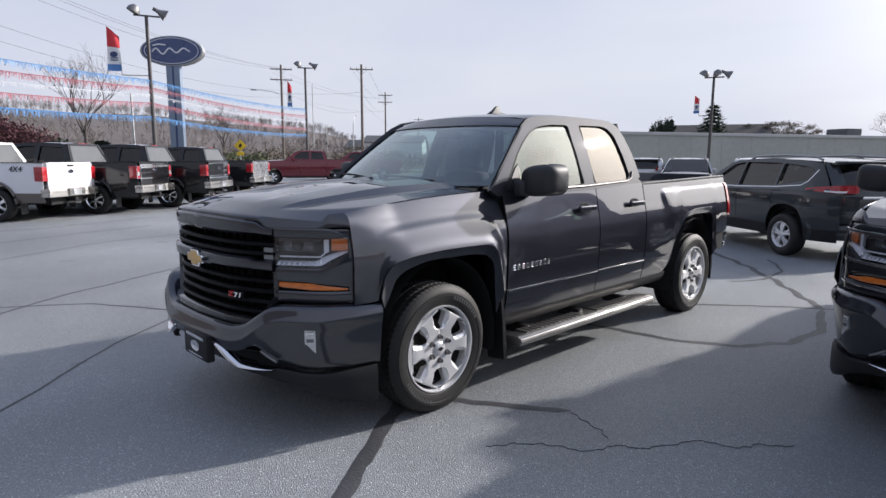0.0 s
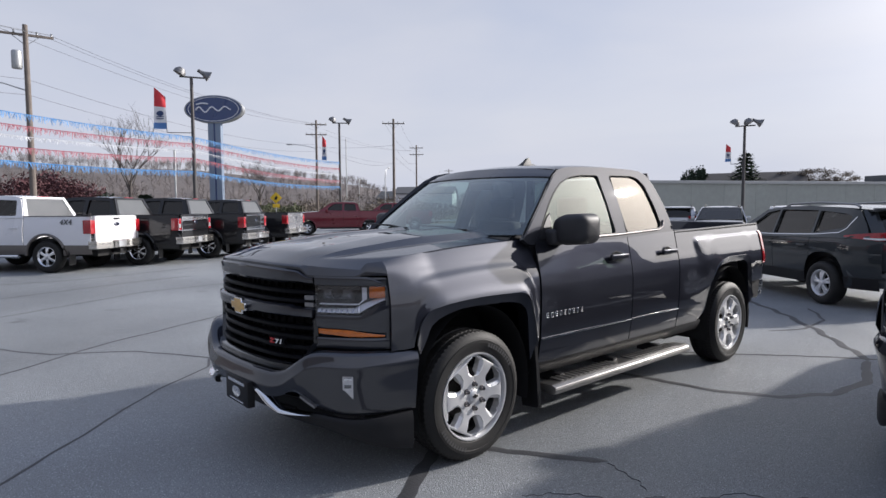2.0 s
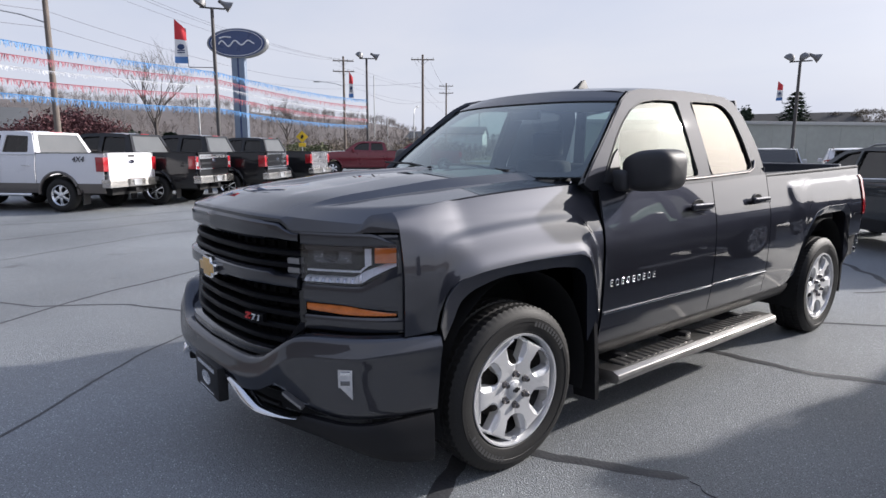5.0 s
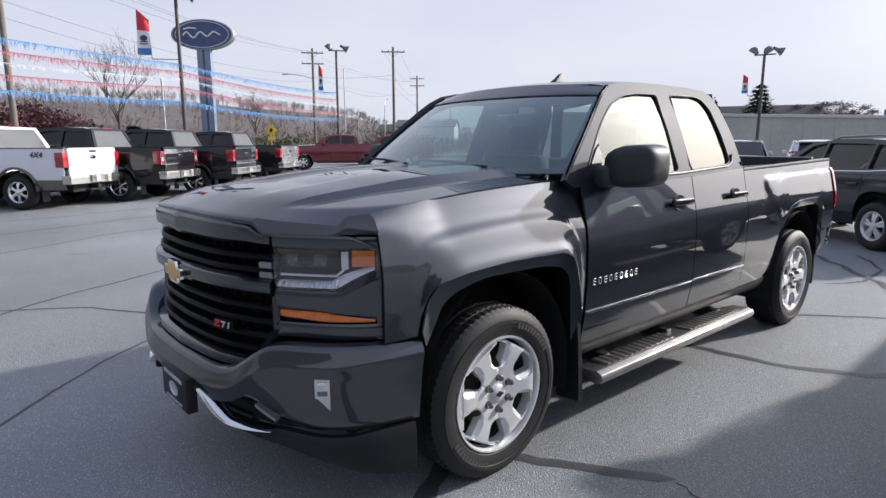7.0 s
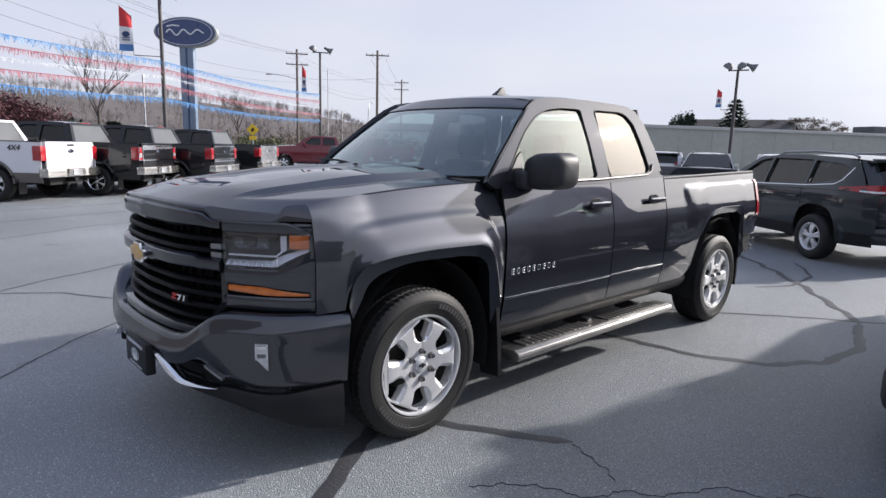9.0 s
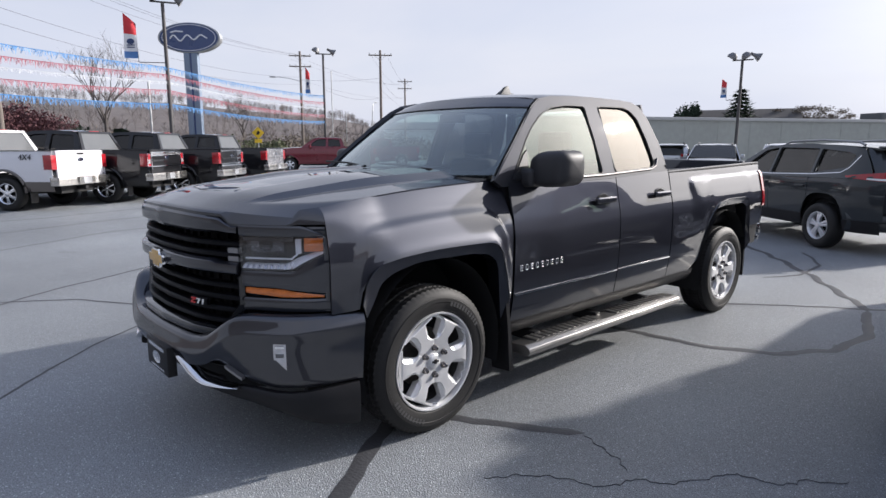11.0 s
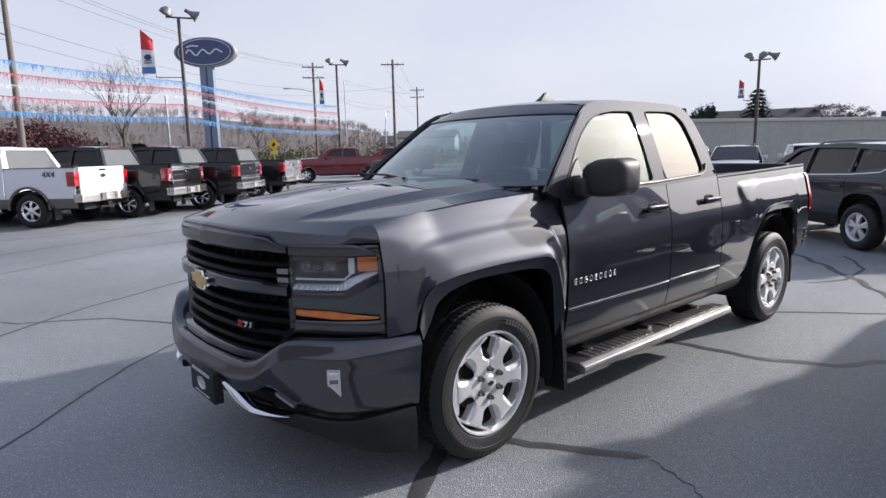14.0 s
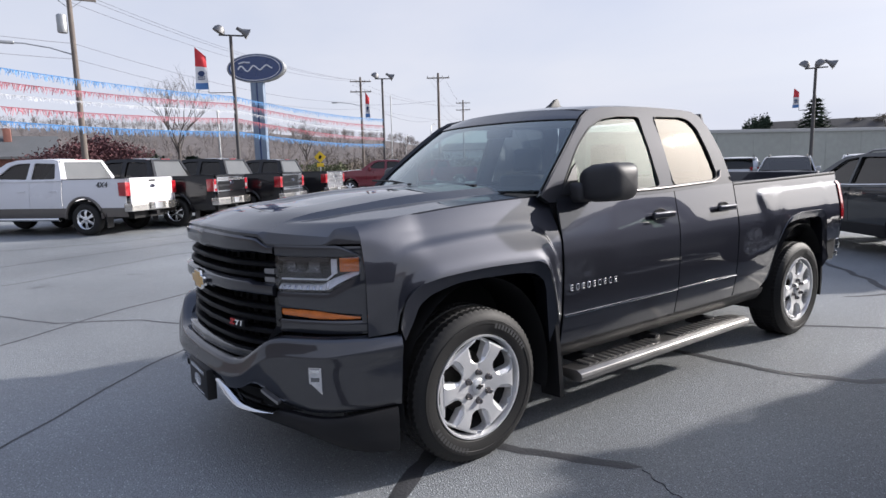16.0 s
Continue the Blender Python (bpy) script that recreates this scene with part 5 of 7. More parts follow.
def side_sheet(x0, x1, low, high, half, s, step=0.06, nv=10, knots=()):
    """A body side between the curves low and high; half(z) is its half width."""
    xs = samples(x0, x1, knots, step)
    return thicken(columns(xs, lambda x, v: (x, s * half(x, low(x) + (high(x) - low(x)) * v), low(x) + (high(x) - low(x)) * v), nv), 0.01)


def arch_floor(centres, r, base):
    def f(x):
        z = base
        for c in centres:
            d = abs(x - c) / r
            if d < 1:
                z = max(z, 0.42 + r * (1 - d ** 3.0) ** (1 / 2.2))
        return z
    return f


def row_pickup(name, label, m, paint, lower=None, lamp_style=0, gate=None, mark=False, low_strip=False, group="pickups in the back row"):
    T = thing(name, label, "pickup truck", m, group)
    lower = lower or paint
    WB, half0 = 3.68, curve_of([0.4, 0.6, 0.9, 1.1, 1.3, 1.42], [0.94, 0.985, 1.0, 0.99, 0.965, 0.94])
    taper = lambda x: 0.06 * max(0, (x - 4.1) / 0.55) ** 2 + 0.03 * max(0, (-0.95 - x) / 0.25) ** 2
    half = lambda x, z: half0(z) - taper(x)
    low = arch_floor((0.0, WB), 0.52, 0.47)
    split = lambda x: max(low(x), 0.70)
    high = curve_of([-1.25, 0.6, 2.7, 3.2, 4.3, 4.62], [1.43, 1.42, 1.40, 1.36, 1.28, 1.18])
    kn = [c + d for c in (0.0, WB) for d in (-0.52, -0.51, -0.48, -0.4, -0.25, 0, 0.25, 0.4, 0.48, 0.51, 0.52)]
    for s in (1, -1):
        for nm, a, b in (("bed_side", -1.2, 0.60), ("rear_door", 0.62, 1.56), ("front_door", 1.57, 2.70), ("front_fender", 2.71, 4.6)):
            p = part(nm, side_sheet(a, b, split, high, half, s, knots=kn), paint, T, angle=50)
            if nm.endswith("door"):
                part("handle", box(a + 0.12, s * 0.99, 1.12, a + 0.34, s * 1.02, 1.155, 0.01), paint, p)
        part("lower_side", side_sheet(-1.2, 4.6, low, split, lambda x, z: half(x, z) + 0.012, s, knots=kn, nv=4), lower, T, angle=50)
        lip = []
        for k in range(25):
            a = math.pi * k / 24
            lip.append((-0.53 * math.cos(a), s * 1.005, 0.44 + 0.53 * math.sin(a)))
        part("arch_lip", tube(lip, 0.035, 6), lower, T)
        part("arch_lip", tube([(x + WB, y, z) for x, y, z in lip], 0.035, 6), lower, T)
        part("step_bar", tube([(0.75, s * 0.98, 0.42), (2.95, s * 0.98, 0.42)], 0.045, 10), CHROME if lower is not paint else PLASTIC, T)
        # tail lamp
        tl = part("tail_lamp", box(-1.235, s * 0.83, 0.985, -1.02, s * 1.008, 1.33, 0.02, 2), RED_LENS, T, "red tail lamp")
        if lamp_style:
            part("reverse_lamp", box(-1.245, s * 0.86, 1.06, -1.23, s * 0.97, 1.17, 0.006), LAMP_WHITE, tl)
            part("lamp_edge", tube([(-1.24, s * 0.83, 0.985), (-1.24, s * 1.0, 0.985), (-1.24, s * 1.0, 1.33), (-1.24, s * 0.83, 1.33), (-1.24, s * 0.83, 0.985)], 0.012, 6), CHROME, tl)
        plain_wheel(T, 0.0, s * 0.88, 0.41, s, 6)
        plain_wheel(T, WB, s * 0.88, 0.41, s, 6)
        part("door_mirror", box(2.45, s * 0.99, 1.36, 2.6, s * 1.24, 1.58, 0.04, 3), paint, T)
        for cx in (0.0, WB):
            part("wheel_liner", grid(lambda u, v: (cx - 0.5 * math.cos(math.pi * u), s * (0.6 + 0.38 * v), 0.4 + 0.52 * math.sin(math.pi * u)), 16, 2), DARK_CAVITY, T)
        part("mud_flap", box(-0.62, s * 0.76, 0.2, -0.6, s * 0.99, 0.6), PLASTIC, T)
    # cab upper: glazing in a painted frame
    base = lambda x: 0.935
    def side_pt(x, z, s, off=0.0):
        return (x, s * (0.94 - (z - 1.40) * 0.40 + off), z)
    outline = [(0.60, 1.38), (0.68, 1.60), (0.79, 1.86), (0.95, 1.925), (1.5, 1.945), (2.05, 1.93), (2.35, 1.86), (2.95, 1.44), (3.0, 1.38)]
    w1 = [(0.80, 1.43), (0.88, 1.82), (1.50, 1.85), (1.52, 1.43)]
    w2 = [(1.64, 1.43), (1.62, 1.85), (2.02, 1.84), (2.22, 1.78), (2.62, 1.46)]
    for s in (1, -1):
        part("cab_side", holed(outline, [rounded(w1, 0.04), rounded(w2, 0.04)], lambda x, z: side_pt(x, z, s), 0.03), paint, T, angle=30)
        for w in (w1, w2):
            part("side_window", holed(rounded(w, 0.04), [], lambda x, z: side_pt(x, z, s, -0.01), 0), GLASS_DARK, T, angle=80)
    hw = lambda z: 0.94 - (z - 1.40) * 0.40
    part("roof", thicken(grid(lambda u, v: (0.86 + 1.3 * u, (2 * v - 1) * 0.735, 1.945 + 0.03 * math.sin(math.pi * u) - 0.035 * (2 * v - 1) ** 2), 10, 10), 0.03), paint, T, angle=60)
    part("third_brake_lamp", box(0.80, -0.2, 1.915, 0.83, 0.2, 1.945, 0.008), RED_LENS, T)
    def back(u, v, a, b):
        z = 1.40 + 0.52 * v
        c = a + (b - a) * u
        return (0.605 + 0.2 * v, c * hw(z), z)
    for a, b in ((-1, -0.86), (0.86, 1)):
        part("rear_pillar", thicken(grid(lambda u, v: back(u, v, a, b), 2, 6), 0.02), paint, T)
    part("rear_glass_frame", thicken(grid(lambda u, v: back(u, 0.9 + 0.1 * v, -0.9, 0.9), 4, 2), 0.02), paint, T)
    part("rear_window", grid(lambda u, v: back(u, 0.02 + 0.9 * v, -0.87, 0.87), 6, 6), REAR_GLASS, T, "grey sloping rear window")
    part("rear_window_slider", tube([(0.66, -0.28, 1.44), (0.77, -0.28, 1.78), (0.77, 0.28, 1.78), (0.66, 0.28, 1.44)], 0.012, 6), PLASTIC, T)
    part("windscreen", grid(lambda u, v: (2.98 - 0.78 * v, (2 * u - 1) * (0.9 - 0.2 * v), 1.40 + 0.53 * v), 6, 6), GLASS_DARK, T)
    part("hood", thicken(grid(lambda u, v: (2.95 + 1.68 * v - 0.1 * (2 * u - 1) ** 2, (2 * u - 1) * (0.93 - 0.08 * v), 1.42 - 0.14 * v * v - 0.03 * (2 * u - 1) ** 2), 12, 10), 0.02), paint, T, angle=60)
    part("front_end", box(4.45, -0.88, 0.6, 4.66, 0.88, 1.25, 0.06, 3), PLASTIC, T)
    part("front_bumper", box(4.55, -0.98, 0.45, 4.78, 0.98, 0.72, 0.06, 3), CHROME, T)
    # tail
    g = part("tailgate", box(-1.235, -0.83, 0.80, -1.19, 0.83, 1.425, 0.012), gate or paint, T, "closed tailgate with a handle")
    part("gate_press", box(-1.243, -0.74, 0.93, -1.23, 0.74, 1.16, 0.012), gate or paint, g)
    part("gate_spoiler", box(-1.25, -0.80, 1.39, -1.20, 0.80, 1.432, 0.012), paint, g)
    part("gate_handle", box(-1.252, -0.12, 1.33, -1.235, 0.12, 1.375, 0.006), PLASTIC if gate is None else CHROME, g)
    part("gate_badge", lathe([(0.0, 0.012), (0.05, 0.01), (0.058, 0.0)], 24, m=Matrix.Translation((-1.245, 0, 1.21)) @ Matrix.Diagonal((-1, 1.9, 0.85, 1))), BADGE_BLUE, g, "plain dark oval badge")
    if lamp_style:
        part("gate_panel", box(-1.247, -0.78, 1.28, -1.236, 0.78, 1.35, 0.004), GATE_SILVER, g, "bright tailgate panel")
        for z in (0.98, 1.27, 1.36):
            part("gate_strip", box(-1.252, -0.80, z - 0.014, -1.238, 0.80, z + 0.014, 0.004), CHROME, g)
        part("gate_strip", box(-1.25, 0.78, 0.9, -1.238, 0.81, 1.36, 0.004), CHROME, g)
        part("gate_strip", box(-1.25, -0.81, 0.9, -1.238, -0.78, 1.36, 0.004), CHROME, g)
    if low_strip:
        part("gate_strip", box(-1.252, -0.80, 0.90, -1.238, 0.80, 0.99, 0.006), CHROME, g, "broad chrome strip across the tailgate")
        part("gate_strip", box(-1.252, -0.80, 1.36, -1.238, 0.80, 1.385, 0.006), CHROME, g)
    bp = part("rear_bumper", prism(rounded([(0.99, 0.12), (0.96, -0.09), (0.4, -0.15), (0.3, -0.13), (-0.3, -0.13), (-0.4, -0.15), (-0.96, -0.09), (-0.99, 0.12)], 0.03), lambda y, x: (-1.25 + x, y, 0.60), lambda y, x: (-1.25 + x, y, 0.80), bevel=0.015), BUMPER_CHROME, T, "chrome rear step bumper")
    part("plate", box(-1.395, -0.15, 0.63, -1.375, 0.15, 0.78, 0.005), LAMP_WHITE, bp, "pale plate without readable marks")
    part("hitch", box(-1.36, -0.06, 0.46, -1.1, 0.06, 0.56, 0.01), PLASTIC, T)
    part("exhaust", tube([(-1.18, -0.62, 0.46), (-0.6, -0.6, 0.48)], 0.04, 10), CHROME, T)
    part("bed_floor", box(-1.2, -0.9, 0.8, 0.6, 0.9, 0.86), PLASTIC, T)
    part("bed_front_wall", box(0.57, -0.92, 0.8, 0.61, 0.92, 1.41), paint, T)
    for s in (1, -1):
        part("bed_rail_cap", box(-1.2, s * 0.88, 1.418, 0.62, s * 0.955, 1.436, 0.006), PLASTIC, T)
    part("chassis", box(-1.1, -0.6, 0.4, 4.5, 0.6, 0.62), DARK_CAVITY, T)
    part("cabin", box(0.7, -0.8, 0.6, 2.9, 0.8, 1.38), DARK_CAVITY, T)
    part("axle", tube([(0, -0.8, 0.4), (0, 0.8, 0.4)], 0.07, 10), DARK_CAVITY, T)
    if mark:
        for s in (1, -1):
            cu = bpy.data.curves.new("bed_mark", "FONT")
            cu.body, cu.size, cu.extrude, cu.align_x, cu.align_y = "4X4", 0.19, 0.004, "CENTER", "CENTER"
            cu.shear = 0.25
            cu.materials.append(PLASTIC)
            ob = new("bed_mark", cu)
            ob.parent = T
            ob.matrix_basis = pose(-0.55 * 1.0, s * 0.992, 1.27, 90, 0, 180 if s > 0 else 0)
            tagged(ob, "dark drive-type lettering on the bed side")
    return T


GATE_SILVER = material("silver_gate", (0.5, 0.5, 0.52), 0.25, 0.8, vary=0.08)
REAR_GLASS = material("dusty_rear_glass", (0.13, 0.135, 0.14), 0.2, vary=0.08, scale=3, spec=0.5)
BADGE_BLUE = material("dark_badge", (0.03, 0.04, 0.07), 0.25, 0.3, coat=1.0, vary=0.1)
BUMPER_CHROME = material("worn_chrome", (0.62, 0.6, 0.57), 0.22, 0.95, vary=0.1)
row_pickup("pickup_truck", "white pickup truck with taupe lower sides and four-wheel-drive lettering", pose(-14.87, 0.49, 0, 0, 0, 223), PAINT_WHITE, PAINT_TAUPE, mark=True)
row_pickup("pickup_truck", "black pickup truck with a chrome-framed tailgate", pose(-15.6, 2.75, 0, 0, 0, 225), PAINT_BLACK, lamp_style=1)
row_pickup("pickup_truck", "black pickup truck with silver tailgate strip", pose(-16.62, 5.08, 0, 0, 0, 225.5), PAINT_BLACK, low_strip=True)
row_pickup("pickup_truck", "black pickup truck with a silver tailgate panel", pose(-19.89, 8.29, 0, 0, 0, 222), PAINT_BLACK, gate=GATE_SILVER)
row_pickup("pickup_truck", "ruby red crew-cab pickup truck at the end of the row", pose(-26.8, 18.1, 0, 0, 0, 236), PAINT_RED)
row_pickup("pickup_truck", "ruby red pickup truck parked behind another red one", pose(-30.5, 24.5, 0, 0, 0, 232), PAINT_RED)


def row_suv(name, label, m, paint, rim=ALLOY, group="parked sport utility vehicles"):
    T = thing(name, label, "suv", m, group)
    WB = 2.69
    half0 = curve_of([0.3, 0.5, 0.8, 1.0, 1.15, 1.3], [0.86, 0.895, 0.92, 0.915, 0.89, 0.86])
    taper = lambda x: 0.16 * max(0, (x - 2.9) / 0.65) ** 2 + 0.20 * max(0, (-0.35 - x) / 0.58) ** 2
    half = lambda x, z: half0(z) - taper(x)
    low = arch_floor((0.0, WB), 0.43, 0.32)
    mid = lambda x: max(low(x), 0.50)
    high = curve_of([-0.95, -0.5, 0.6, 2.2, 2.8, 3.55], [1.16, 1.14, 1.08, 1.02, 0.98, 0.80])
    kn = [c + d for c in (0.0, WB) for d in (-0.43, -0.42, -0.38, -0.3, -0.15, 0, 0.15, 0.3, 0.38, 0.42, 0.43)]
    for s in (1, -1):
        for nm, a, b in (("rear_quarter", -0.93, 0.32), ("rear_door", 0.33, 1.24), ("front_door", 1.25, 2.22), ("front_fender", 2.23, 3.5)):
            p = part(nm, side_sheet(a, b, mid, high, half, s, knots=kn), paint, T, angle=50)
            if nm.endswith("door"):
                part("handle", box(a + 0.05, s * 0.91, 0.92, a + 0.25, s * 0.945, 0.955, 0.01), paint, p)
        part("lower_cladding", side_sheet(-0.9, 3.5, low, mid, lambda x, z: half(x, z) + 0.012, s, knots=kn, nv=4), PLASTIC, T, angle=50)
        def pt(x, z, off=0.0, s=s):
            return (x, s * (0.895 - taper(x) - (z - 1.08) * 0.36 + off), z)
        outline = [(-0.79, 1.10), (-0.69, 1.30), (-0.55, 1.51), (-0.3, 1.545), (0.5, 1.585), (1.1, 1.575), (1.6, 1.515), (2.35, 1.10), (2.6, 1.0), (0.6, 1.06)]
        w1 = [(-0.38, 1.24), (-0.46, 1.42), (-0.30, 1.46), (0.245, 1.505), (0.245, 1.14)]
        w2 = [(0.29, 1.135), (0.29, 1.51), (1.20, 1.52), (1.22, 1.10)]
        w3 = [(1.265, 1.10), (1.245, 1.52), (1.55, 1.47), (2.12, 1.10)]
        part("upper_side", holed(outline, [rounded(w, 0.04) for w in (w1, w2, w3)], pt, 0.03), paint, T, angle=30)
        for w in (w1, w2, w3):
            part("side_window", holed(rounded(w, 0.04), [], lambda x, z: pt(x, z, -0.008), 0), GLASS_DARK, T, angle=80)
        part("window_strip", tube([pt(x, z, 0.022) for x, z in ((-0.53, 1.42), (-0.42, 1.24), (-0.30, 1.17), (0.22, 1.125), (1.2, 1.09), (2.14, 1.085))], 0.013, 6), CHROME, T, "bright strip under the windows")
        part("roof_rail", tube([(-0.40, s * 0.62, 1.57), (-0.3, s * 0.625, 1.61), (0.4, s * 0.63, 1.645), (1.15, s * 0.62, 1.625), (1.3, s * 0.61, 1.58)], 0.018, 8), ALLOY_DARK if rim is ALLOY else PLASTIC, T)
        def lamp(u, v, off=0.0):
            # the lamp wraps round the corner, a point on the side and a broad end on the gate
            z = 1.125 + 0.01 * u + (v - 0.5) * (0.025 + 0.16 * min(u, 0.6))
            x = -0.42 - 0.47 * min(1, u / 0.62)
            y = half(x, z) if u < 0.62 else half(-0.89, z) - 0.26 * (u - 0.62) / 0.38
            x -= 0.085 * math.sin(math.pi / 2 * max(0, u - 0.62) / 0.38)
            return (x - (0.014 + off) * (u > 0.5), s * (y + 0.016 + off), z)
        tl = part("tail_lamp", thicken(grid(lamp, 22, 6), 0.012), RED_LENS, T, "red and clear tail lamp", angle=60)
        part("reverse_lamp", thicken(grid(lambda u, v: lamp(0.40 + 0.36 * u, 0.08 + 0.22 * v, 0.006), 12, 3), 0.004), LED_WHITE, tl, "clear reversing lamp")
        plain_wheel(T, 0.0, s * 0.83, 0.35, s, 5, rim, True)
        plain_wheel(T, WB, s * 0.83, 0.35, s, 5, rim, True)
        part("door_mirror", box(2.05, s * 0.93, 1.05, 2.17, s * 1.08, 1.2, 0.04, 3), paint, T)
        for cx in (0.0, WB):
            part("wheel_liner", grid(lambda u, v: (cx - 0.42 * math.cos(math.pi * u), s * (0.55 + 0.34 * v), 0.36 + 0.42 * math.sin(math.pi * u)), 16, 2), DARK_CAVITY, T)
    hw = lambda x, z: 0.895 - taper(x) - (z - 1.08) * 0.36
    part("roof", thicken(grid(lambda u, v: (-0.70 + 2.3 * u, (2 * v - 1) * (0.71 - 0.05 * max(0, 0.2 - u) / 0.2), 1.525 + 0.085 * math.sin(math.pi * (0.12 + 0.8 * u)) - 0.03 * (2 * v - 1) ** 2), 14, 10), 0.03), paint, T, angle=60)
    part("roof_spoiler", box(-0.84, -0.6, 1.515, -0.6, 0.6, 1.555, 0.018, 3), paint, T)
    back_x = curve_of([0.6, 1.0, 1.12, 1.52], [-1.0, -0.985, -0.955, -0.72])
    def rear(u, v, z0, z1, wide=1.0):
        z = z0 + (z1 - z0) * v
        c = (2 * u - 1) * wide
        bx = back_x(z)
        edge = half(bx + 0.16, z) if z < 1.1 else hw(bx + 0.16, z)
        return (bx + 0.16 * abs(c) ** 3, c * edge, z)
    part("liftgate", thicken(grid(lambda u, v: rear(u, v, 0.62, 1.12), 22, 10), 0.02), paint, T, angle=60)
    for k in (0, 1):
        part("rear_pillar", thicken(grid(lambda u, v: rear(0.11 * u + 0.89 * k, v, 1.12, 1.53), 5, 10), 0.02), paint, T, angle=60)
    part("rear_window", grid(lambda u, v: rear(0.11 + 0.78 * u, v, 1.13, 1.53), 18, 8), GLASS_DARK, T, angle=80)
    part("gate_strip", box(-1.01, -0.42, 0.99, -0.985, 0.42, 1.03, 0.006), CHROME, T)
    part("plate", box(-1.0, -0.16, 0.80, -0.985, 0.16, 0.95, 0.004), LAMP_WHITE, T, "pale plate without readable marks")
    def tail_end(u, v):
        z = 0.35 + 0.30 * v
        c = 2 * u - 1
        bulge = 0.05 * math.sin(math.pi * min(1.0, v * 1.15))
        return (-0.98 - bulge + 0.50 * abs(c) ** 3.2, c * 0.90, z)
    part("rear_bumper", thicken(grid(tail_end, 26, 10), 0.02), paint, T, "smooth painted rear bumper", angle=60)
    part("bumper_step", thicken(grid(lambda u, v: (-0.985 + 0.46 * abs(2 * u - 1) ** 3.2 + 0.05 * v, (2 * u - 1) * 0.88, 0.645 + 0.012 * v), 22, 2), 0.012), PLASTIC, T)
    part("bumper_insert", box(-1.04, -0.5, 0.34, -0.98, 0.5, 0.44, 0.015), PLASTIC, T)
    part("windscreen", grid(lambda u, v: (2.42 - 0.85 * v, (2 * u - 1) * (0.82 - 0.14 * v), 1.06 + 0.49 * v), 6, 6), GLASS_DARK, T)
    part("hood", thicken(grid(lambda u, v: (2.42 + 1.08 * v - 0.2 * (2 * u - 1) ** 2 * v, (2 * u - 1) * (0.85 - 0.1 * v), 1.07 - 0.2 * v * v - 0.03 * (2 * u - 1) ** 2), 12, 8), 0.02), paint, T, angle=60)
    part("front_bumper", box(3.25, -0.78, 0.34, 3.55, 0.78, 0.80, 0.1, 4), paint, T)
    part("cabin", box(-0.75, -0.78, 0.4, 2.5, 0.78, 1.08), DARK_CAVITY, T)
    part("back_seats", box(0.25, -0.65, 0.9, 0.45, 0.65, 1.4, 0.05, 3), SEAT_CLOTH, T)
    return T


row_suv("suv", "dark grey-green sport utility vehicle with alloy wheels parked crosswise", pose(0.93, 9.12, 0, 0, 0, 145), PAINT_DARK)
# out of view: added to darken the reflection in the pickup's bed side
row_suv("suv", "unseen dark sport utility vehicle added to be mirrored in the bed side", pose(5.2, 10.6, 0, 0, 0, 145), PAINT_DARK)
row_suv("suv", "silver sport utility vehicle with dark rear window and roof rails", pose(-9.4, 22.3, 0, 0, 0, 118), PAINT_SILVER, ALLOY_DARK)
row_suv("suv", "silver sport utility vehicle parked nose outwards with a broad windscreen", pose(-7.8, 23.2, 0, 0, 0, 292), PAINT_SILVER, ALLOY_DARK)
row_suv("suv", "white sport utility vehicle behind the dark one", pose(-5.2, 23.5, 0, 0, 0, 110), PAINT_WHITE, ALLOY_DARK)
row_suv("suv", "dark sport utility vehicle in the far row", pose(-1.5, 26.0, 0, 0, 0, 110), PAINT_BLACK, ALLOY_DARK)
grey_pickup("pickup_truck", "dark grey pickup truck with chrome lamp trim parked alongside", pose(3.63, 2.55, 0), True)

# ---- poles, signs, streamers ----
POLE = material("weathered_dark_pole", (0.09, 0.085, 0.085), 0.6, 0.4, vary=0.25, scale=3)
WOOD = material("weathered_pole_wood", (0.175, 0.148, 0.13), 0.9, vary=0.3, scale=2, fine=30, bump=0.4)
GALV = material("galvanised_steel", (0.42, 0.43, 0.44), 0.45, 0.7, vary=0.15)
SIGN_BLUE = material("sign_blue", (0.022, 0.05, 0.16), 0.3, vary=0.08, scale=2, coat=0.6)
SIGN_WHITE = material("sign_white", (0.75, 0.76, 0.8), 0.4, vary=0.04)
SIGN_POST = material("blue_grey_sign_post", (0.2, 0.25, 0.33), 0.5, 0.2, vary=0.1, scale=1)
YELLOW = material("yellow_sign", (0.75, 0.5, 0.02), 0.5, vary=0.08)
CLOTH_RED = material("red_cloth", (0.6, 0.045, 0.055), 0.8, vary=0.15, scale=4)
CLOTH_WHITE = material("white_cloth", (0.8, 0.8, 0.82), 0.8, vary=0.08, scale=4)
CLOTH_BLUE = material("blue_cloth", (0.10, 0.22, 0.48), 0.8, vary=0.15, scale=4)
TINSEL = {"blue": material("blue_foil", (0.055, 0.19, 0.42), 0.55, 0.1, vary=0.35, scale=3), "red": material("red_foil", (0.26, 0.06, 0.085), 0.55, 0.1, vary=0.35, scale=3), "white": material("silver_foil", (0.45, 0.46, 0.49), 0.5, 0.2, vary=0.2, scale=3)}
LAMP_METAL = material("weathered_lamp_metal", (0.2, 0.2, 0.205), 0.5, 0.6, vary=0.2)
WIRE = material("black_cable", (0.10, 0.10, 0.11), 0.7, vary=0.2)


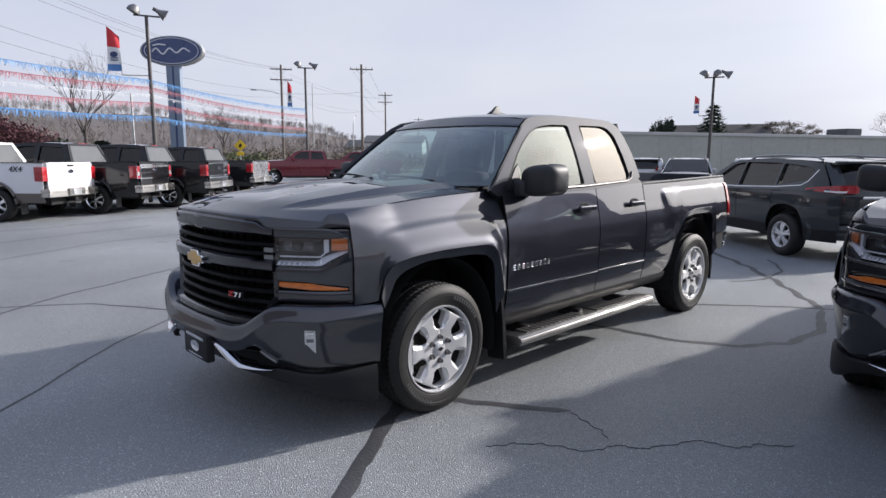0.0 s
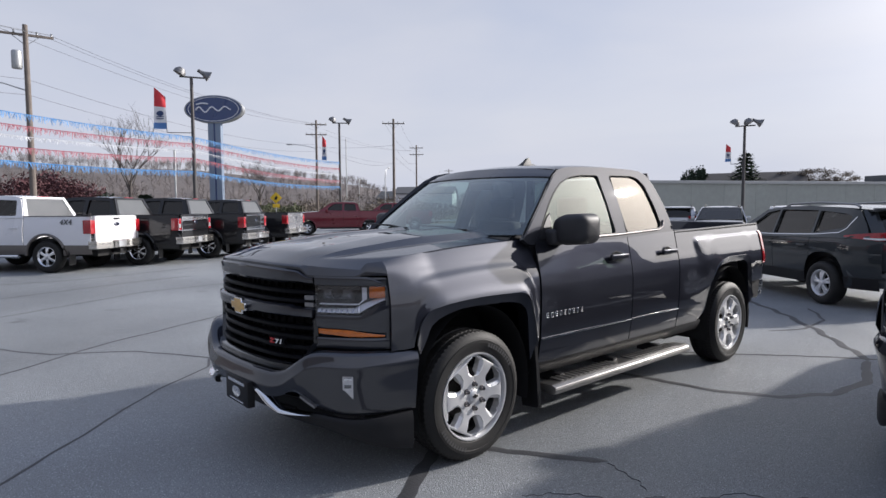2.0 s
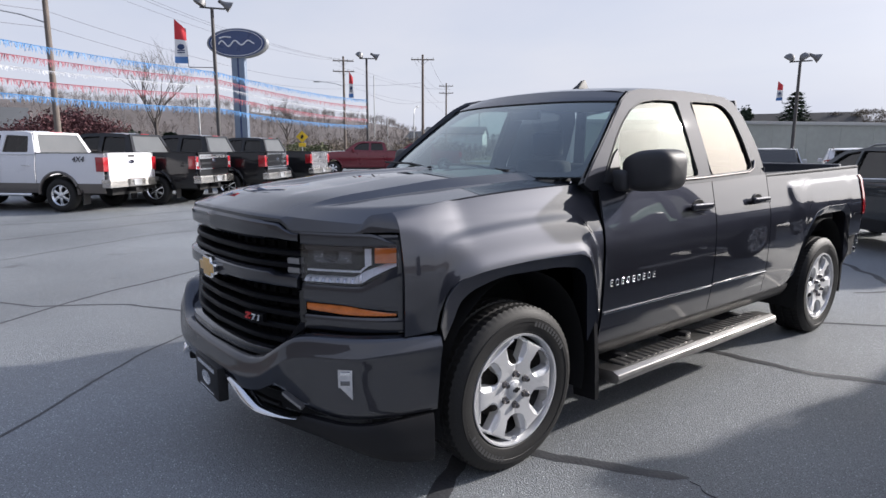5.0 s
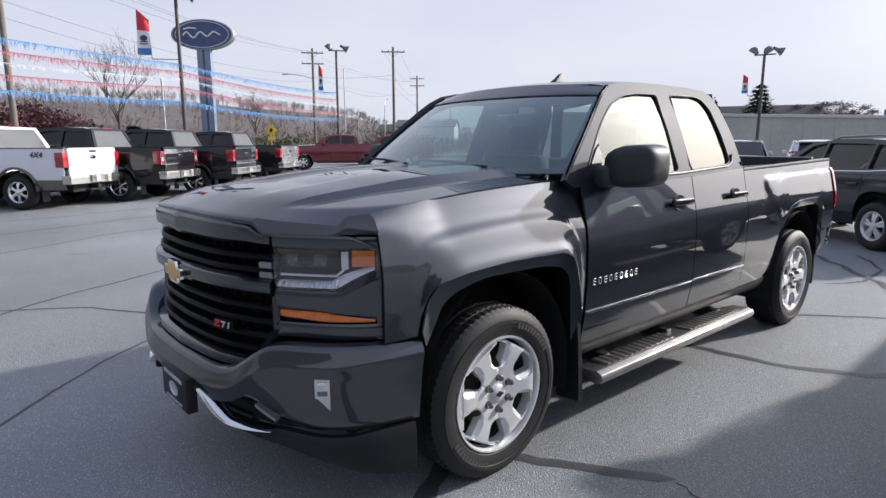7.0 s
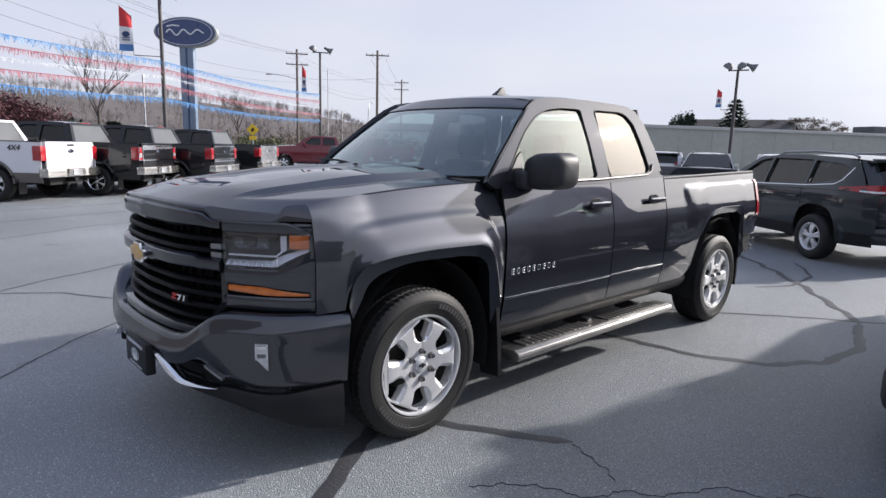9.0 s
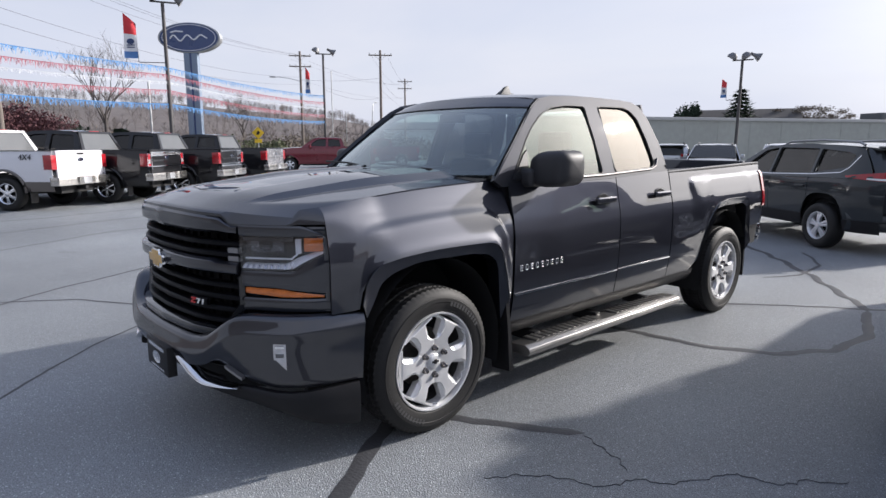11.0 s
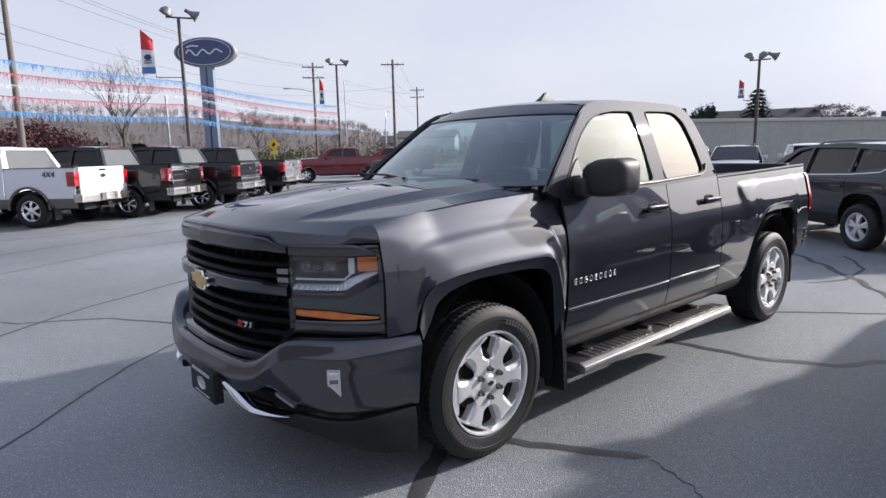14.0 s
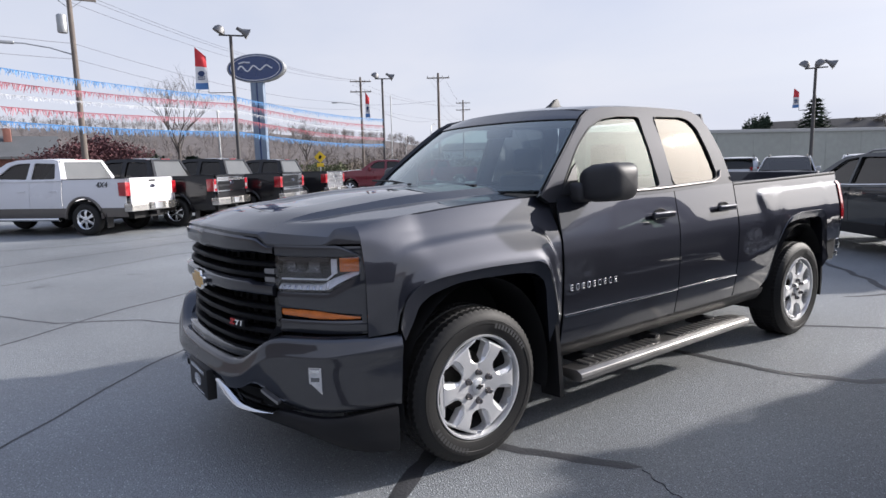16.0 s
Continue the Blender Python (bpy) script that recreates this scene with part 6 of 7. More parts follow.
def flood_head(parent, m, horn):
    """A flood lamp: a round drum, or a drum with a flared hood."""
    if horn:
        part("lamp_hood", lathe([(0.09, -0.2), (0.12, 0.0), (0.3, 0.36), (0.31, 0.37), (0.29, 0.36), (0.11, 0.0)], 20, m=m), LAMP_METAL, parent, "flared grey lamp hood")
        part("lamp_drum", lathe([(0.0, -0.3), (0.08, -0.3), (0.1, -0.22), (0.09, -0.1)], 14, m=m), POLE, parent)
    else:
        part("lamp_drum", lathe([(0.0, -0.25), (0.16, -0.22), (0.3, -0.05), (0.33, 0.12), (0.31, 0.14), (0.0, 0.15)], 20, m=m), LAMP_METAL, parent, "round grey flood lamp")


def flag(parent, x, z, h=1.65, w=0.6):
    """A tall tapering cloth in three bands, rippled, that hangs from the arm's end; x runs along the arm."""
    def fn(u, v, a, b):
        k = a + (b - a) * v
        left = x - w * (1.04 - 0.14 * k)
        lift = 0.24 * h * (k > 0.6) * (k - 0.6) / 0.4
        xx = left + (x - left) * u
        return (xx, 0.09 * math.sin(3.5 * u + 3 * k) + 0.05 * math.sin(7 * k), z + h * k + lift * (1 - u) * 1.2)
    for nm, mat, a, b in (("blue_band", CLOTH_BLUE, 0.0, 0.2), ("white_band", CLOTH_WHITE, 0.2, 0.66), ("red_band", CLOTH_RED, 0.66, 1.0)):
        part(nm, thicken(grid(lambda u, v: fn(u, v, a, b), 8, 6), 0.006), mat, parent, nm.split("_")[0] + " cloth band of the flag", angle=80)
    def ring(a):
        u, k = 0.5 + 0.3 * math.cos(a), 0.48 + 0.08 * math.sin(a)
        p = Vector(fn(u, k, 0, 1))
        return p
    for off in (-0.012, 0.016):
        b = bmesh.new()
        b.faces.new([b.verts.new(ring(2 * math.pi * i / 20) + Vector((0, off, 0))) for i in range(20)])
        part("flag_oval", b, SIGN_BLUE, parent)
        b = bmesh.new()
        for kk in (0.32, 0.38):
            b.faces.new([b.verts.new(Vector(fn(u, k, 0, 1)) + Vector((0, off, 0))) for u, k in ((0.2, kk - 0.015), (0.8, kk - 0.015), (0.8, kk + 0.015), (0.2, kk + 0.015))])
        part("flag_bar", b, SIGN_BLUE, parent)


def light_pole(x, y, h, turn, arm_z, label, heads=((-0.55, 0, 0), (0.6, 0, 1)), flag_h=1.65, arm=1.3, flag_w=0.36):
    T = thing("lot_light_pole", label, "light pole", pose(x, y, 0, 0, 0, turn), "lot light poles")
    part("pole", tube([(0, 0, 0), (0, 0, h * 0.5), (0, 0, h)], 0.115, 14, r1=0.085), POLE, T)
    part("base", lathe([(0.0, 0.0), (0.28, 0.0), (0.28, 0.5), (0.22, 0.55), (0.0, 0.55)], 20, m=Matrix.Rotation(radians(-90), 4, "Y")), GALV, T)
    part("cross_arm", tube([(-0.6, 0, h + 0.02), (0.65, 0, h + 0.02)], 0.045, 8), POLE, T)
    for dx, tilt, horn in heads:
        ang = 0 if dx > 0 else 180
        flood_head(T, Matrix.Translation((dx, 0, h + 0.28)) @ Matrix.Rotation(radians(ang), 4, "Z") @ Matrix.Rotation(radians(28 if horn else 60), 4, "Y"), horn)
    part("flag_arm", tube([(0, 0, arm_z), (-arm, 0, arm_z - 0.03), (-arm - 0.02, 0, arm_z + 0.05)], 0.022, 6), POLE, T)
    part("flag_staff", tube([(-arm, 0, arm_z), (-arm - 0.05, 0, arm_z + flag_h + 0.2)], 0.014, 6), POLE, T)
    flag(T, -arm - 0.02, arm_z + 0.15, flag_h, flag_w * flag_h)
    return T


# turn: the arms lie across the view
light_pole(-30.5, 9.0, 8.75, 72, 5.76, "dark lot light pole with flood lamps and a striped flag", flag_h=1.7)
light_pole(-40.8, 24.6, 8.75, 60, 5.5, "dark lot light pole with flood lamps and a small furled flag", flag_h=1.6, arm=1.1, flag_w=0.22)
light_pole(-13.9, 40.0, 7.0, 20, 4.5, "dark lot light pole with three flood lamps and a flag", heads=((-0.6, 0, 0), (0.2, 0, 0), (0.7, 0, 1)), flag_h=0.95, arm=0.8)


def streamer(kind, ends):
    """A sagging line hung with small foil strips."""
    T = thing("streamer", f"{kind} foil streamer line strung between the light poles", "streamer", group="streamers")
    line, strips = bmesh.new(), bmesh.new()
    rnd = random.Random(kind + str(ends[0][2]))
    for (a, b, sag) in [(Vector(ends[i]), Vector(ends[i + 1]), 0.22) for i in range(len(ends) - 1)]:
        n = 24
        pts = [a.lerp(b, k / n) + Vector((0, 0, -sag * 4 * (k / n) * (1 - k / n))) for k in range(n + 1)]
        tube(pts, 0.02 if kind == "blue" and a.z < 4 else 0.014, 5, bm=line)
        way = (b - a).normalized()
        m = int((b - a).length / 0.034)
        for k in range(m):
            f = (k + rnd.random() * 0.6) / m
            p = a.lerp(b, f) + Vector((0, 0, -sag * 4 * f * (1 - f)))
            h, w = rnd.uniform(0.10, 0.30), rnd.uniform(0.008, 0.02)
            if kind == "white":
                h, w = h * 0.6, w * 0.6
            blow = Vector((rnd.uniform(-0.1, 0.2), rnd.uniform(-0.12, 0.12), -h))
            q = [p - way * w, p + way * w, p + way * w * 0.8 + blow, p - way * w * 0.4 + blow * rnd.uniform(0.8, 1.1)]
            strips.faces.new([strips.verts.new(v) for v in q])
    part("line", line, TINSEL[kind], T)
    tagged(part("foil_fringe", strips, TINSEL[kind], T, smooth=False), "", kind="stuff")


for kind, z0, z1, z2 in (("blue", 5.55, 5.54, 5.48), ("red", 5.0, 5.17, 4.95), ("white", 4.55, 4.8, 4.45), ("red", 4.1, 4.38, 3.92), ("blue", 3.68, 3.66, 3.42)):
    streamer(kind, [(-20.2, -6.6, z0), (-30.5, 9.0, z1), (-40.8, 24.6, z2)])

# the oval dealer sign on its broad post
T = thing("dealer_sign", "blue oval dealer sign with a white border on a tall post", "sign", pose(-37.6, 12.9, 0, 0, 0, -43))
for y0, y1, mat in ((-0.44, -0.06, SIGN_POST), (-0.06, 0.06, SIGN_BLUE), (0.06, 0.44, SIGN_POST)):
    part("post_panel", box(-0.2 if mat is SIGN_POST else -0.17, y0 + 0.004, 0, 0.2 if mat is SIGN_POST else 0.17, y1 - 0.004, 7.6, 0.01), mat, T)
disc = lambda r, x0, x1: lathe([(0.0, x0), (r - 0.03, x0), (r, (x0 + x1) / 2), (r - 0.03, x1), (0.0, x1)], 56, m=Matrix.Translation((0, 0, 8.3)) @ Matrix.Diagonal((1, 2.05, 0.95, 1)))
part("sign_edge", lathe([(0.93, -0.26), (0.98, -0.24), (0.98, 0.24), (0.93, 0.26)], 64, m=Matrix.Translation((0, 0, 8.3)) @ Matrix.Diagonal((1, 2.05, 0.95, 1))), GALV, T, "grey metal rim of the sign", angle=30)
part("sign_face", disc(0.95, -0.25, 0.25), SIGN_BLUE, T, "blue sign face")
for sx_ in (1, -1):
    ring = [(sx_ * 0.262, 2.05 * 0.84 * math.cos(a), 8.3 + 0.95 * 0.84 * math.sin(a)) for a in [2 * math.pi * k / 56 for k in range(57)]]
    part("sign_border", tube(ring, 0.022, 6, cap=False), SIGN_WHITE, T, "white border line")
    # a plain flowing stroke stands for the emblem
    pts = [(sx_ * 0.27, sx_ * (-1.2 + 2.4 * f), 8.3 + 0.20 * math.sin(f * 17.0) * (1 - 0.5 * f) + 0.12 * (f - 0.5)) for f in [k / 60 for k in range(61)]]
    part("emblem_stroke", tube(pts, 0.05, 6), SIGN_WHITE, T, "plain white emblem stroke")
    part("emblem_stroke", tube([(sx_ * 0.27, sx_ * -1.15, 8.62), (sx_ * 0.27, sx_ * -0.8, 8.7), (sx_ * 0.27, sx_ * -0.35, 8.66)], 0.05, 6), SIGN_WHITE, T, "plain white emblem stroke")

# a yellow diamond road sign with a small plate
T = thing("road_sign", "yellow diamond road sign with a small plate below", "road sign", pose(-37.0, 16.9, 0, 0, 0, -25))
part("post", tube([(0, 0, 0), (0, 0, 2.7)], 0.035, 8), GALV, T)
part("diamond", prism([(0, -0.42), (0.42, 0), (0, 0.42), (-0.42, 0)], lambda y, z: (0.04, y, 2.35 + z), lambda y, z: (0.06, y, 2.35 + z), bevel=0.005), YELLOW, T, "yellow diamond plate")
part("symbol", prism([(-0.12, -0.12), (0.02, -0.14), (0.12, 0.02), (0.02, 0.16), (-0.08, 0.06)], lambda y, z: (0.062, y, 2.35 + z), lambda y, z: (0.068, y, 2.35 + z)), PLASTIC, T)
part("plate", box(0.04, -0.24, 1.66, 0.06, 0.24, 1.92, 0.005), YELLOW, T)


def utility_pole(x, y, h, turn, label, arms=1, lamp=0, can=False):
    T = thing("utility_pole", label, "utility pole", pose(x, y, 0, 0, 0, turn), "utility poles")
    part("pole", tube([(0, 0, 0), (0.02, 0, h * 0.5), (0, 0, h)], 0.17, 12, r1=0.12), WOOD, T)
    for k in range(arms):
        z = h - 0.5 - k * 1.2
        a = part("cross_arm", box(-0.14, -1.25, z - 0.06, -0.04, 1.25, z + 0.06, 0.01), WOOD, T)
        for yy in (-1.15, -0.5, 0.5, 1.15):
            part("insulator", lathe([(0.0, 0.0), (0.05, 0.02), (0.04, 0.1), (0.06, 0.14), (0.0, 0.18)], 10, m=Matrix.Translation((-0.09, yy, z + 0.06)) @ Matrix.Rotation(radians(-90), 4, "Y")), GALV, a)
        for yy in (-0.6, 0.6):
            part("brace", tube([(-0.09, yy, z - 0.05), (-0.09, 0, z - 0.55)], 0.018, 5), GALV, a)
    if can:
        part("transformer", lathe([(0.0, 0.0), (0.22, 0.0), (0.24, 0.05), (0.24, 0.85), (0.2, 0.92), (0.0, 0.95)], 18, m=Matrix.Translation((0.05, -0.42, h - 2.3)) @ Matrix.Rotation(radians(-90), 4, "Y")), GALV, T, "grey transformer can")
    if lamp:
        part("lamp_arm", tube([(0, 0, h - 3.4), (0, -lamp * 0.4, h - 3.1), (0, -lamp * 0.85, h - 2.95), (0, -lamp, h - 2.95)], 0.035, 6), GALV, T)
        part("lamp_head", box(-0.1, -lamp - 0.7, h - 3.02, 0.1, -lamp, h - 2.88, 0.04, 3), GALV, T)
    return T


utility_pole(-34.7, 2.05, 11.2, -7, "tall wooden utility pole with a transformer and a street lamp arm", 1, 2.6, True)
utility_pole(-61.8, 34.2, 12.2, -29, "wooden utility pole with two cross arms and a street lamp", 2, 2.8)
utility_pole(-51.1, 37.9, 11.5, -36, "wooden utility pole with a broad cross arm", 1)
utility_pole(-82.2, 66.0, 12.9, -39, "distant wooden utility pole with a cross arm", 2)
utility_pole(-125.0, 112.0, 12.5, -42, "distant wooden utility pole with a cross arm", 1)
for x, y, h in ((-62.0, 44.5, 7.0), (-120.0, 104.0, 11.5), (-95.0, 62.0, 7.5)):
    T = thing("street_lamp", "slim grey street lamp with a curved arm", "street lamp", pose(x, y, 0, 0, 0, 40), "street lamps")
    part("post", tube([(0, 0, 0), (0, 0, h * 0.8), (0, 0.4, h * 0.95), (0, 1.6, h)], 0.07, 8, r1=0.04), GALV, T)
    part("lamp_head", box(-0.1, 1.5, h - 0.08, 0.1, 2.2, h + 0.06, 0.03), GALV, T)
for x, y, h in ((-32.5, 8.6, 5.0), (-58.0, 36.0, 9.8)):
    T = thing("thin_post", "slim pale steel post beyond the lot", "post", pose(x, y, 0))
    part("shaft", tube([(0, 0, 0), (0, 0, h)], 0.055, 8), GALV, T)


def cable(a, b, sag, r=0.011):
    a, b = Vector(a), Vector(b)
    pts = [a.lerp(b, k / 20) + Vector((0, 0, -sag * 4 * (k / 20) * (1 - k / 20))) for k in range(21)]
    ob = solid("overhead_cable", tube(pts, r, 5), WIRE, "thin black overhead cable between poles", "cable", "overhead cables", "")
    return ob


for dz, dy in ((10.85, -1.1), (10.85, 0.5), (10.85, 1.1), (8.4, 0.0), (7.6, 0.0)):
    cable((-34.7, 2.05 + dy, dz), (-61.8 + dy * 0.5, 34.2 + dy, dz + 0.9), 0.9)
    cable((-34.7, 2.05 + dy, dz), (-18.0, -24.0 + dy, dz + 0.3), 0.8)
for dz, dy in ((11.2, -1.1), (11.2, 1.1), (9.0, 0.0)):
    cable((-61.8, 34.2 + dy, dz), (-82.2, 66.0 + dy, dz + 0.7), 0.8)
    cable((-51.1, 37.9 + dy, dz - 0.4), (-82.2, 66.0 + dy, dz + 0.7), 0.9)
cable((-51.1, 37.9, 8.6), (-61.8, 34.2, 9.0), 0.2)
cable((-51.1, 37.9, 7.4), (-125, 112, 9.5), 2.0)
cable((-51.1, 37.9, 6.6), (-40.8, 24.6, 6.0), 0.5)

# ---- wall, buildings ----
SIDING = material("pale_grey_green_siding", (0.33, 0.345, 0.32), 0.75, vary=0.12, scale=0.2, fine=2.5)
CAP = material("grey_wall_cap", (0.42, 0.42, 0.41), 0.6, vary=0.1, scale=0.5)
SHINGLE = material("dark_shingle", (0.05, 0.048, 0.05), 0.9, vary=0.25, scale=1, fine=12, bump=0.3)
SLATE = material("grey_shingle", (0.10, 0.105, 0.112), 0.9, vary=0.2, scale=1, fine=12, bump=0.3)
BACK_WALL = material("dark_mirrored_wall", (0.06, 0.058, 0.06), 0.9, vary=0.25, scale=1, fine=10, bump=0.2)
BRICK = material("red_brick", (0.22, 0.10, 0.08), 0.9, vary=0.25, scale=2, fine=14, bump=0.3)
a, b = Vector((-22.5, 28.5, 0)), Vector((6.0, 83.0, 0))
way = (b - a).normalized()
ang = math.degrees(math.atan2(way.y, way.x))
long_ = (b - a).length
W = thing("low_building", "long low pale building with a flat roof and metal cap", "building", pose(a.x, a.y, 0, 0, 0, ang), kind="structure")
part("wall", box(0, 0.0, 0, long_, 14.0, 3.2), SIDING, W, "pale grey-green wall", smooth=False)
part("wall_cap", box(-0.1, -0.12, 3.2, long_ + 0.1, 14.1, 3.42, 0.03), CAP, W, "grey metal wall cap")
for k in range(22):
    part("wall_seam", box(1.0 + k * 2.7, -0.008, 0, 1.08 + k * 2.7, 0.0, 3.19, 0.01), SIDING, W)
part("roof_unit", box(31.5, 2.0, 3.42, 33.1, 4.0, 4.08, 0.05), SLATE, W, "boxy grey roof unit")

# unseen walls added behind the camera, so the bumper mirrors something dark
for nm, p, q in (("wall_south", (-6.0, -17.0), (18.0, -15.0)), ("wall_east", (18.0, -15.0), (21.0, 4.0))):
    p, q = Vector((*p, 0)), Vector((*q, 0))
    along = (q - p).normalized()
    over = Vector((along.y, -along.x, 0)) * 0.3
    bm = prism([(0.0, 0.0), (1.0, 0.0), (1.0, 6.5), (0.0, 6.5)], lambda k, z: p.lerp(q, k) + Vector((0, 0, z)), lambda k, z: p.lerp(q, k) + over + Vector((0, 0, z)))
    solid(nm, bm, BACK_WALL, "unseen dark wall added behind the camera to darken reflections", "wall", smooth=False)


def house(x, y, turn, w, d, wall_h, roof_h, wall, roof, label, chimney=True):
    T = thing("house", label, "house", pose(x, y, 0, 0, 0, turn), "houses beyond the lot")
    part("wall", box(-w / 2, -d / 2, 0, w / 2, d / 2, wall_h), wall, T, smooth=False)
    part("roof", prism([(-d / 2 - 0.5, wall_h - 0.1), (0, wall_h + roof_h), (d / 2 + 0.5, wall_h - 0.1), (d / 2 + 0.5, wall_h + 0.08), (0, wall_h + roof_h + 0.2), (-d / 2 - 0.5, wall_h + 0.08)], lambda p, q: (-w / 2 - 0.4, p, q), lambda p, q: (w / 2 + 0.4, p, q)), roof, T, smooth=False)
    for k in (-1, 1):
        part("gable", prism([(-d / 2, wall_h), (0, wall_h + roof_h), (d / 2, wall_h)], lambda p, q: (k * w / 2, p, q), lambda p, q: (k * (w / 2 - 0.1), p, q)), wall, T, smooth=False)
    if chimney:
        part("chimney", box(w * 0.22, -1.2, wall_h + roof_h * 0.3, w * 0.22 + 0.5, -0.6, wall_h + roof_h + 0.75, 0.02), BRICK, T)
    for k in range(int(w / 2.4)):
        for side in (-1, 1):
            wx = -w / 2 + 1.3 + k * 2.4
            f = part("window", box(wx - 0.5, side * (d / 2 + 0.03), 1.0, wx + 0.5, side * (d / 2 - 0.02), 2.2, 0.01), SIGN_WHITE, T)
            part("pane", box(wx - 0.42, side * (d / 2 + 0.05), 1.08, wx + 0.42, side * (d / 2 + 0.02), 2.12), GLOSS_BLACK, f)
    return T


house(-57, -3.6, 84, 11.5, 7, 2.9, 1.6, BRICK, SLATE, "brick house with a grey shingle roof and chimney")
house(-22.5, 63.6, 22, 8.4, 6, 3.6, 1.3, BRICK, SHINGLE, "house with a dark shingle roof behind the wall", False)
house(-112, 93, 40, 14, 8, 5.0, 1.6, SIGN_WHITE, SLATE, "distant white house with a pale roof", False)
house(-130, 98, 30, 10, 8, 4.0, 2.0, SIDING, SLATE, "distant grey house with a slate roof", False)

# ---- hills and trees ----
HILL = material("wooded_hill_ground", (0.135, 0.118, 0.112), 0.95, vary=0.3, scale=0.05, fine=0.6, bump=0.3)
TWIG = material("bare_twigs", (0.19, 0.168, 0.16), 0.95, vary=0.3, scale=0.4, fine=4)
BRUSH = material("brown_brush", (0.15, 0.124, 0.098), 0.95, vary=0.35, scale=0.3, fine=3)
PINE = material("dark_pine_needles", (0.035, 0.055, 0.035), 0.9, vary=0.35, scale=1, fine=8)
MAROON = material("maroon_leaves", (0.10, 0.04, 0.045), 0.85, vary=0.4, scale=2, fine=20)
OLIVE = material("olive_shrub_leaves", (0.09, 0.10, 0.05), 0.9, vary=0.4, scale=1, fine=9)
BARK = material("grey_bark", (0.085, 0.074, 0.07), 0.95, vary=0.3, scale=3, fine=30, bump=0.5)
ridge = curve_of([-185, -120, -60, 0, 60, 95, 118, 132, 140, 147, 155, 165, 175, 185], [10, 10, 8, 7, 6, 5, 3.0, 3.2, 4.5, 8.0, 11, 13, 13.5, 13])


def hill_z(az, r):
    k = min(1, max(0, (r - 110) / 130))
    k = k * k * (3 - 2 * k)
    return ridge((az + 185) % 360 - 185 if az > 185 else az) * k * 1.25 + 1.2 * k * noise.noise(Vector((math.cos(radians(az)) * r * 0.03, math.sin(radians(az)) * r * 0.03, 0)))


def hill_pt(u, v):
    az, r = -175 + 360 * u, 105 + 240 * v
    return (r * math.cos(radians(az)), r * math.sin(radians(az)), hill_z(az, r) - 0.2)


solid("hills", grid(hill_pt, 180, 14, close_u=False), HILL, "low brown wooded hills round the horizon", "hills")


def twiggy(bm, base, h, rnd, spread=0.35, n=26, w=0.05):
    """A far bare tree: a trunk blade and a spray of twigs."""
    base = Vector(base)
    def blade(p, q, w0, w1):
        side = Vector((rnd.uniform(-1, 1), rnd.uniform(-1, 1), 0)).normalized()
        vs = [bm.verts.new(v) for v in (p - side * w0, p + side * w0, q + side * w1, q - side * w1)]
        bm.faces.new(vs)
    top = base + Vector((rnd.uniform(-0.05, 0.05) * h, rnd.uniform(-0.05, 0.05) * h, h))
    blade(base, top, w * 1.0, w * 0.3)
    for _ in range(n):
        f = rnd.uniform(0.25, 0.98)
        p = base.lerp(top, f)
        a = rnd.uniform(0, 6.28)
        l = h * spread * rnd.uniform(0.4, 1.0) * (1.15 - f)
        q = p + Vector((math.cos(a) * l, math.sin(a) * l, l * rnd.uniform(0.5, 1.3)))
        blade(p, q, w * 0.7, w * 0.25)
        for _ in range(2):
            s = p.lerp(q, rnd.uniform(0.3, 0.9))
            blade(s, s + Vector((rnd.uniform(-1, 1), rnd.uniform(-1, 1), rnd.uniform(0.2, 1))) * l * 0.5, w * 0.45, w * 0.15)


rnd = random.Random(5)
bm = bmesh.new()
for k in range(1500):
    az, r = rnd.uniform(128, 188), rnd.uniform(112, 250)
    p = (r * math.cos(radians(az)), r * math.sin(radians(az)), hill_z(az, r) - 0.4)
    twiggy(bm, p, rnd.uniform(2.6, 4.2) * (0.6 + 0.4 * (az > 146)), rnd, 0.7, 30, 0.05)
ob = solid("hillside_woods", bm, TWIG, "bare grey-brown woods on the hillside", "woods", kind="stuff", smooth=False)


def clump(bm, centre, radii, count, size, rnd, hollow=0.5):
    """Leaves as small tilted faces, scattered through an uneven rounded mass."""
    c = Vector(centre)
    seed = Vector((rnd.uniform(0, 50), rnd.uniform(0, 50), 0))
    for _ in range(count):
        d = Vector((rnd.gauss(0, 1), rnd.gauss(0, 1), rnd.gauss(0, 1))).normalized()
        lump = 0.75 + 0.5 * noise.noise(d * 2.2 + seed)
        r = (hollow + (1 - hollow) * rnd.random()) * lump
        p = c + Vector((d.x * radii[0], d.y * radii[1], d.z * radii[2])) * r
        e1 = Vector((rnd.uniform(-1, 1), rnd.uniform(-1, 1), rnd.uniform(-1, 1))).normalized() * size * rnd.uniform(0.6, 1.3)
        e2 = Vector((rnd.uniform(-1, 1), rnd.uniform(-1, 1), rnd.uniform(-1, 1))).normalized() * size * rnd.uniform(0.4, 0.9)
        vs = [bm.verts.new(q) for q in (p - e1, p + e2, p + e1, p - e2)]
        bm.faces.new(vs)


bm = bmesh.new()
for k in range(150):
    az, r = rnd.uniform(137, 184), rnd.uniform(58, 108)
    x, y = r * math.cos(radians(az)), r * math.sin(radians(az))
    h = rnd.uniform(1.2, 3.2)
    clump(bm, (x, y, h * 0.5), (rnd.uniform(1.5, 3.0), rnd.uniform(1.5, 3.0), h * 0.75), 320, 0.12, rnd, 0.25)
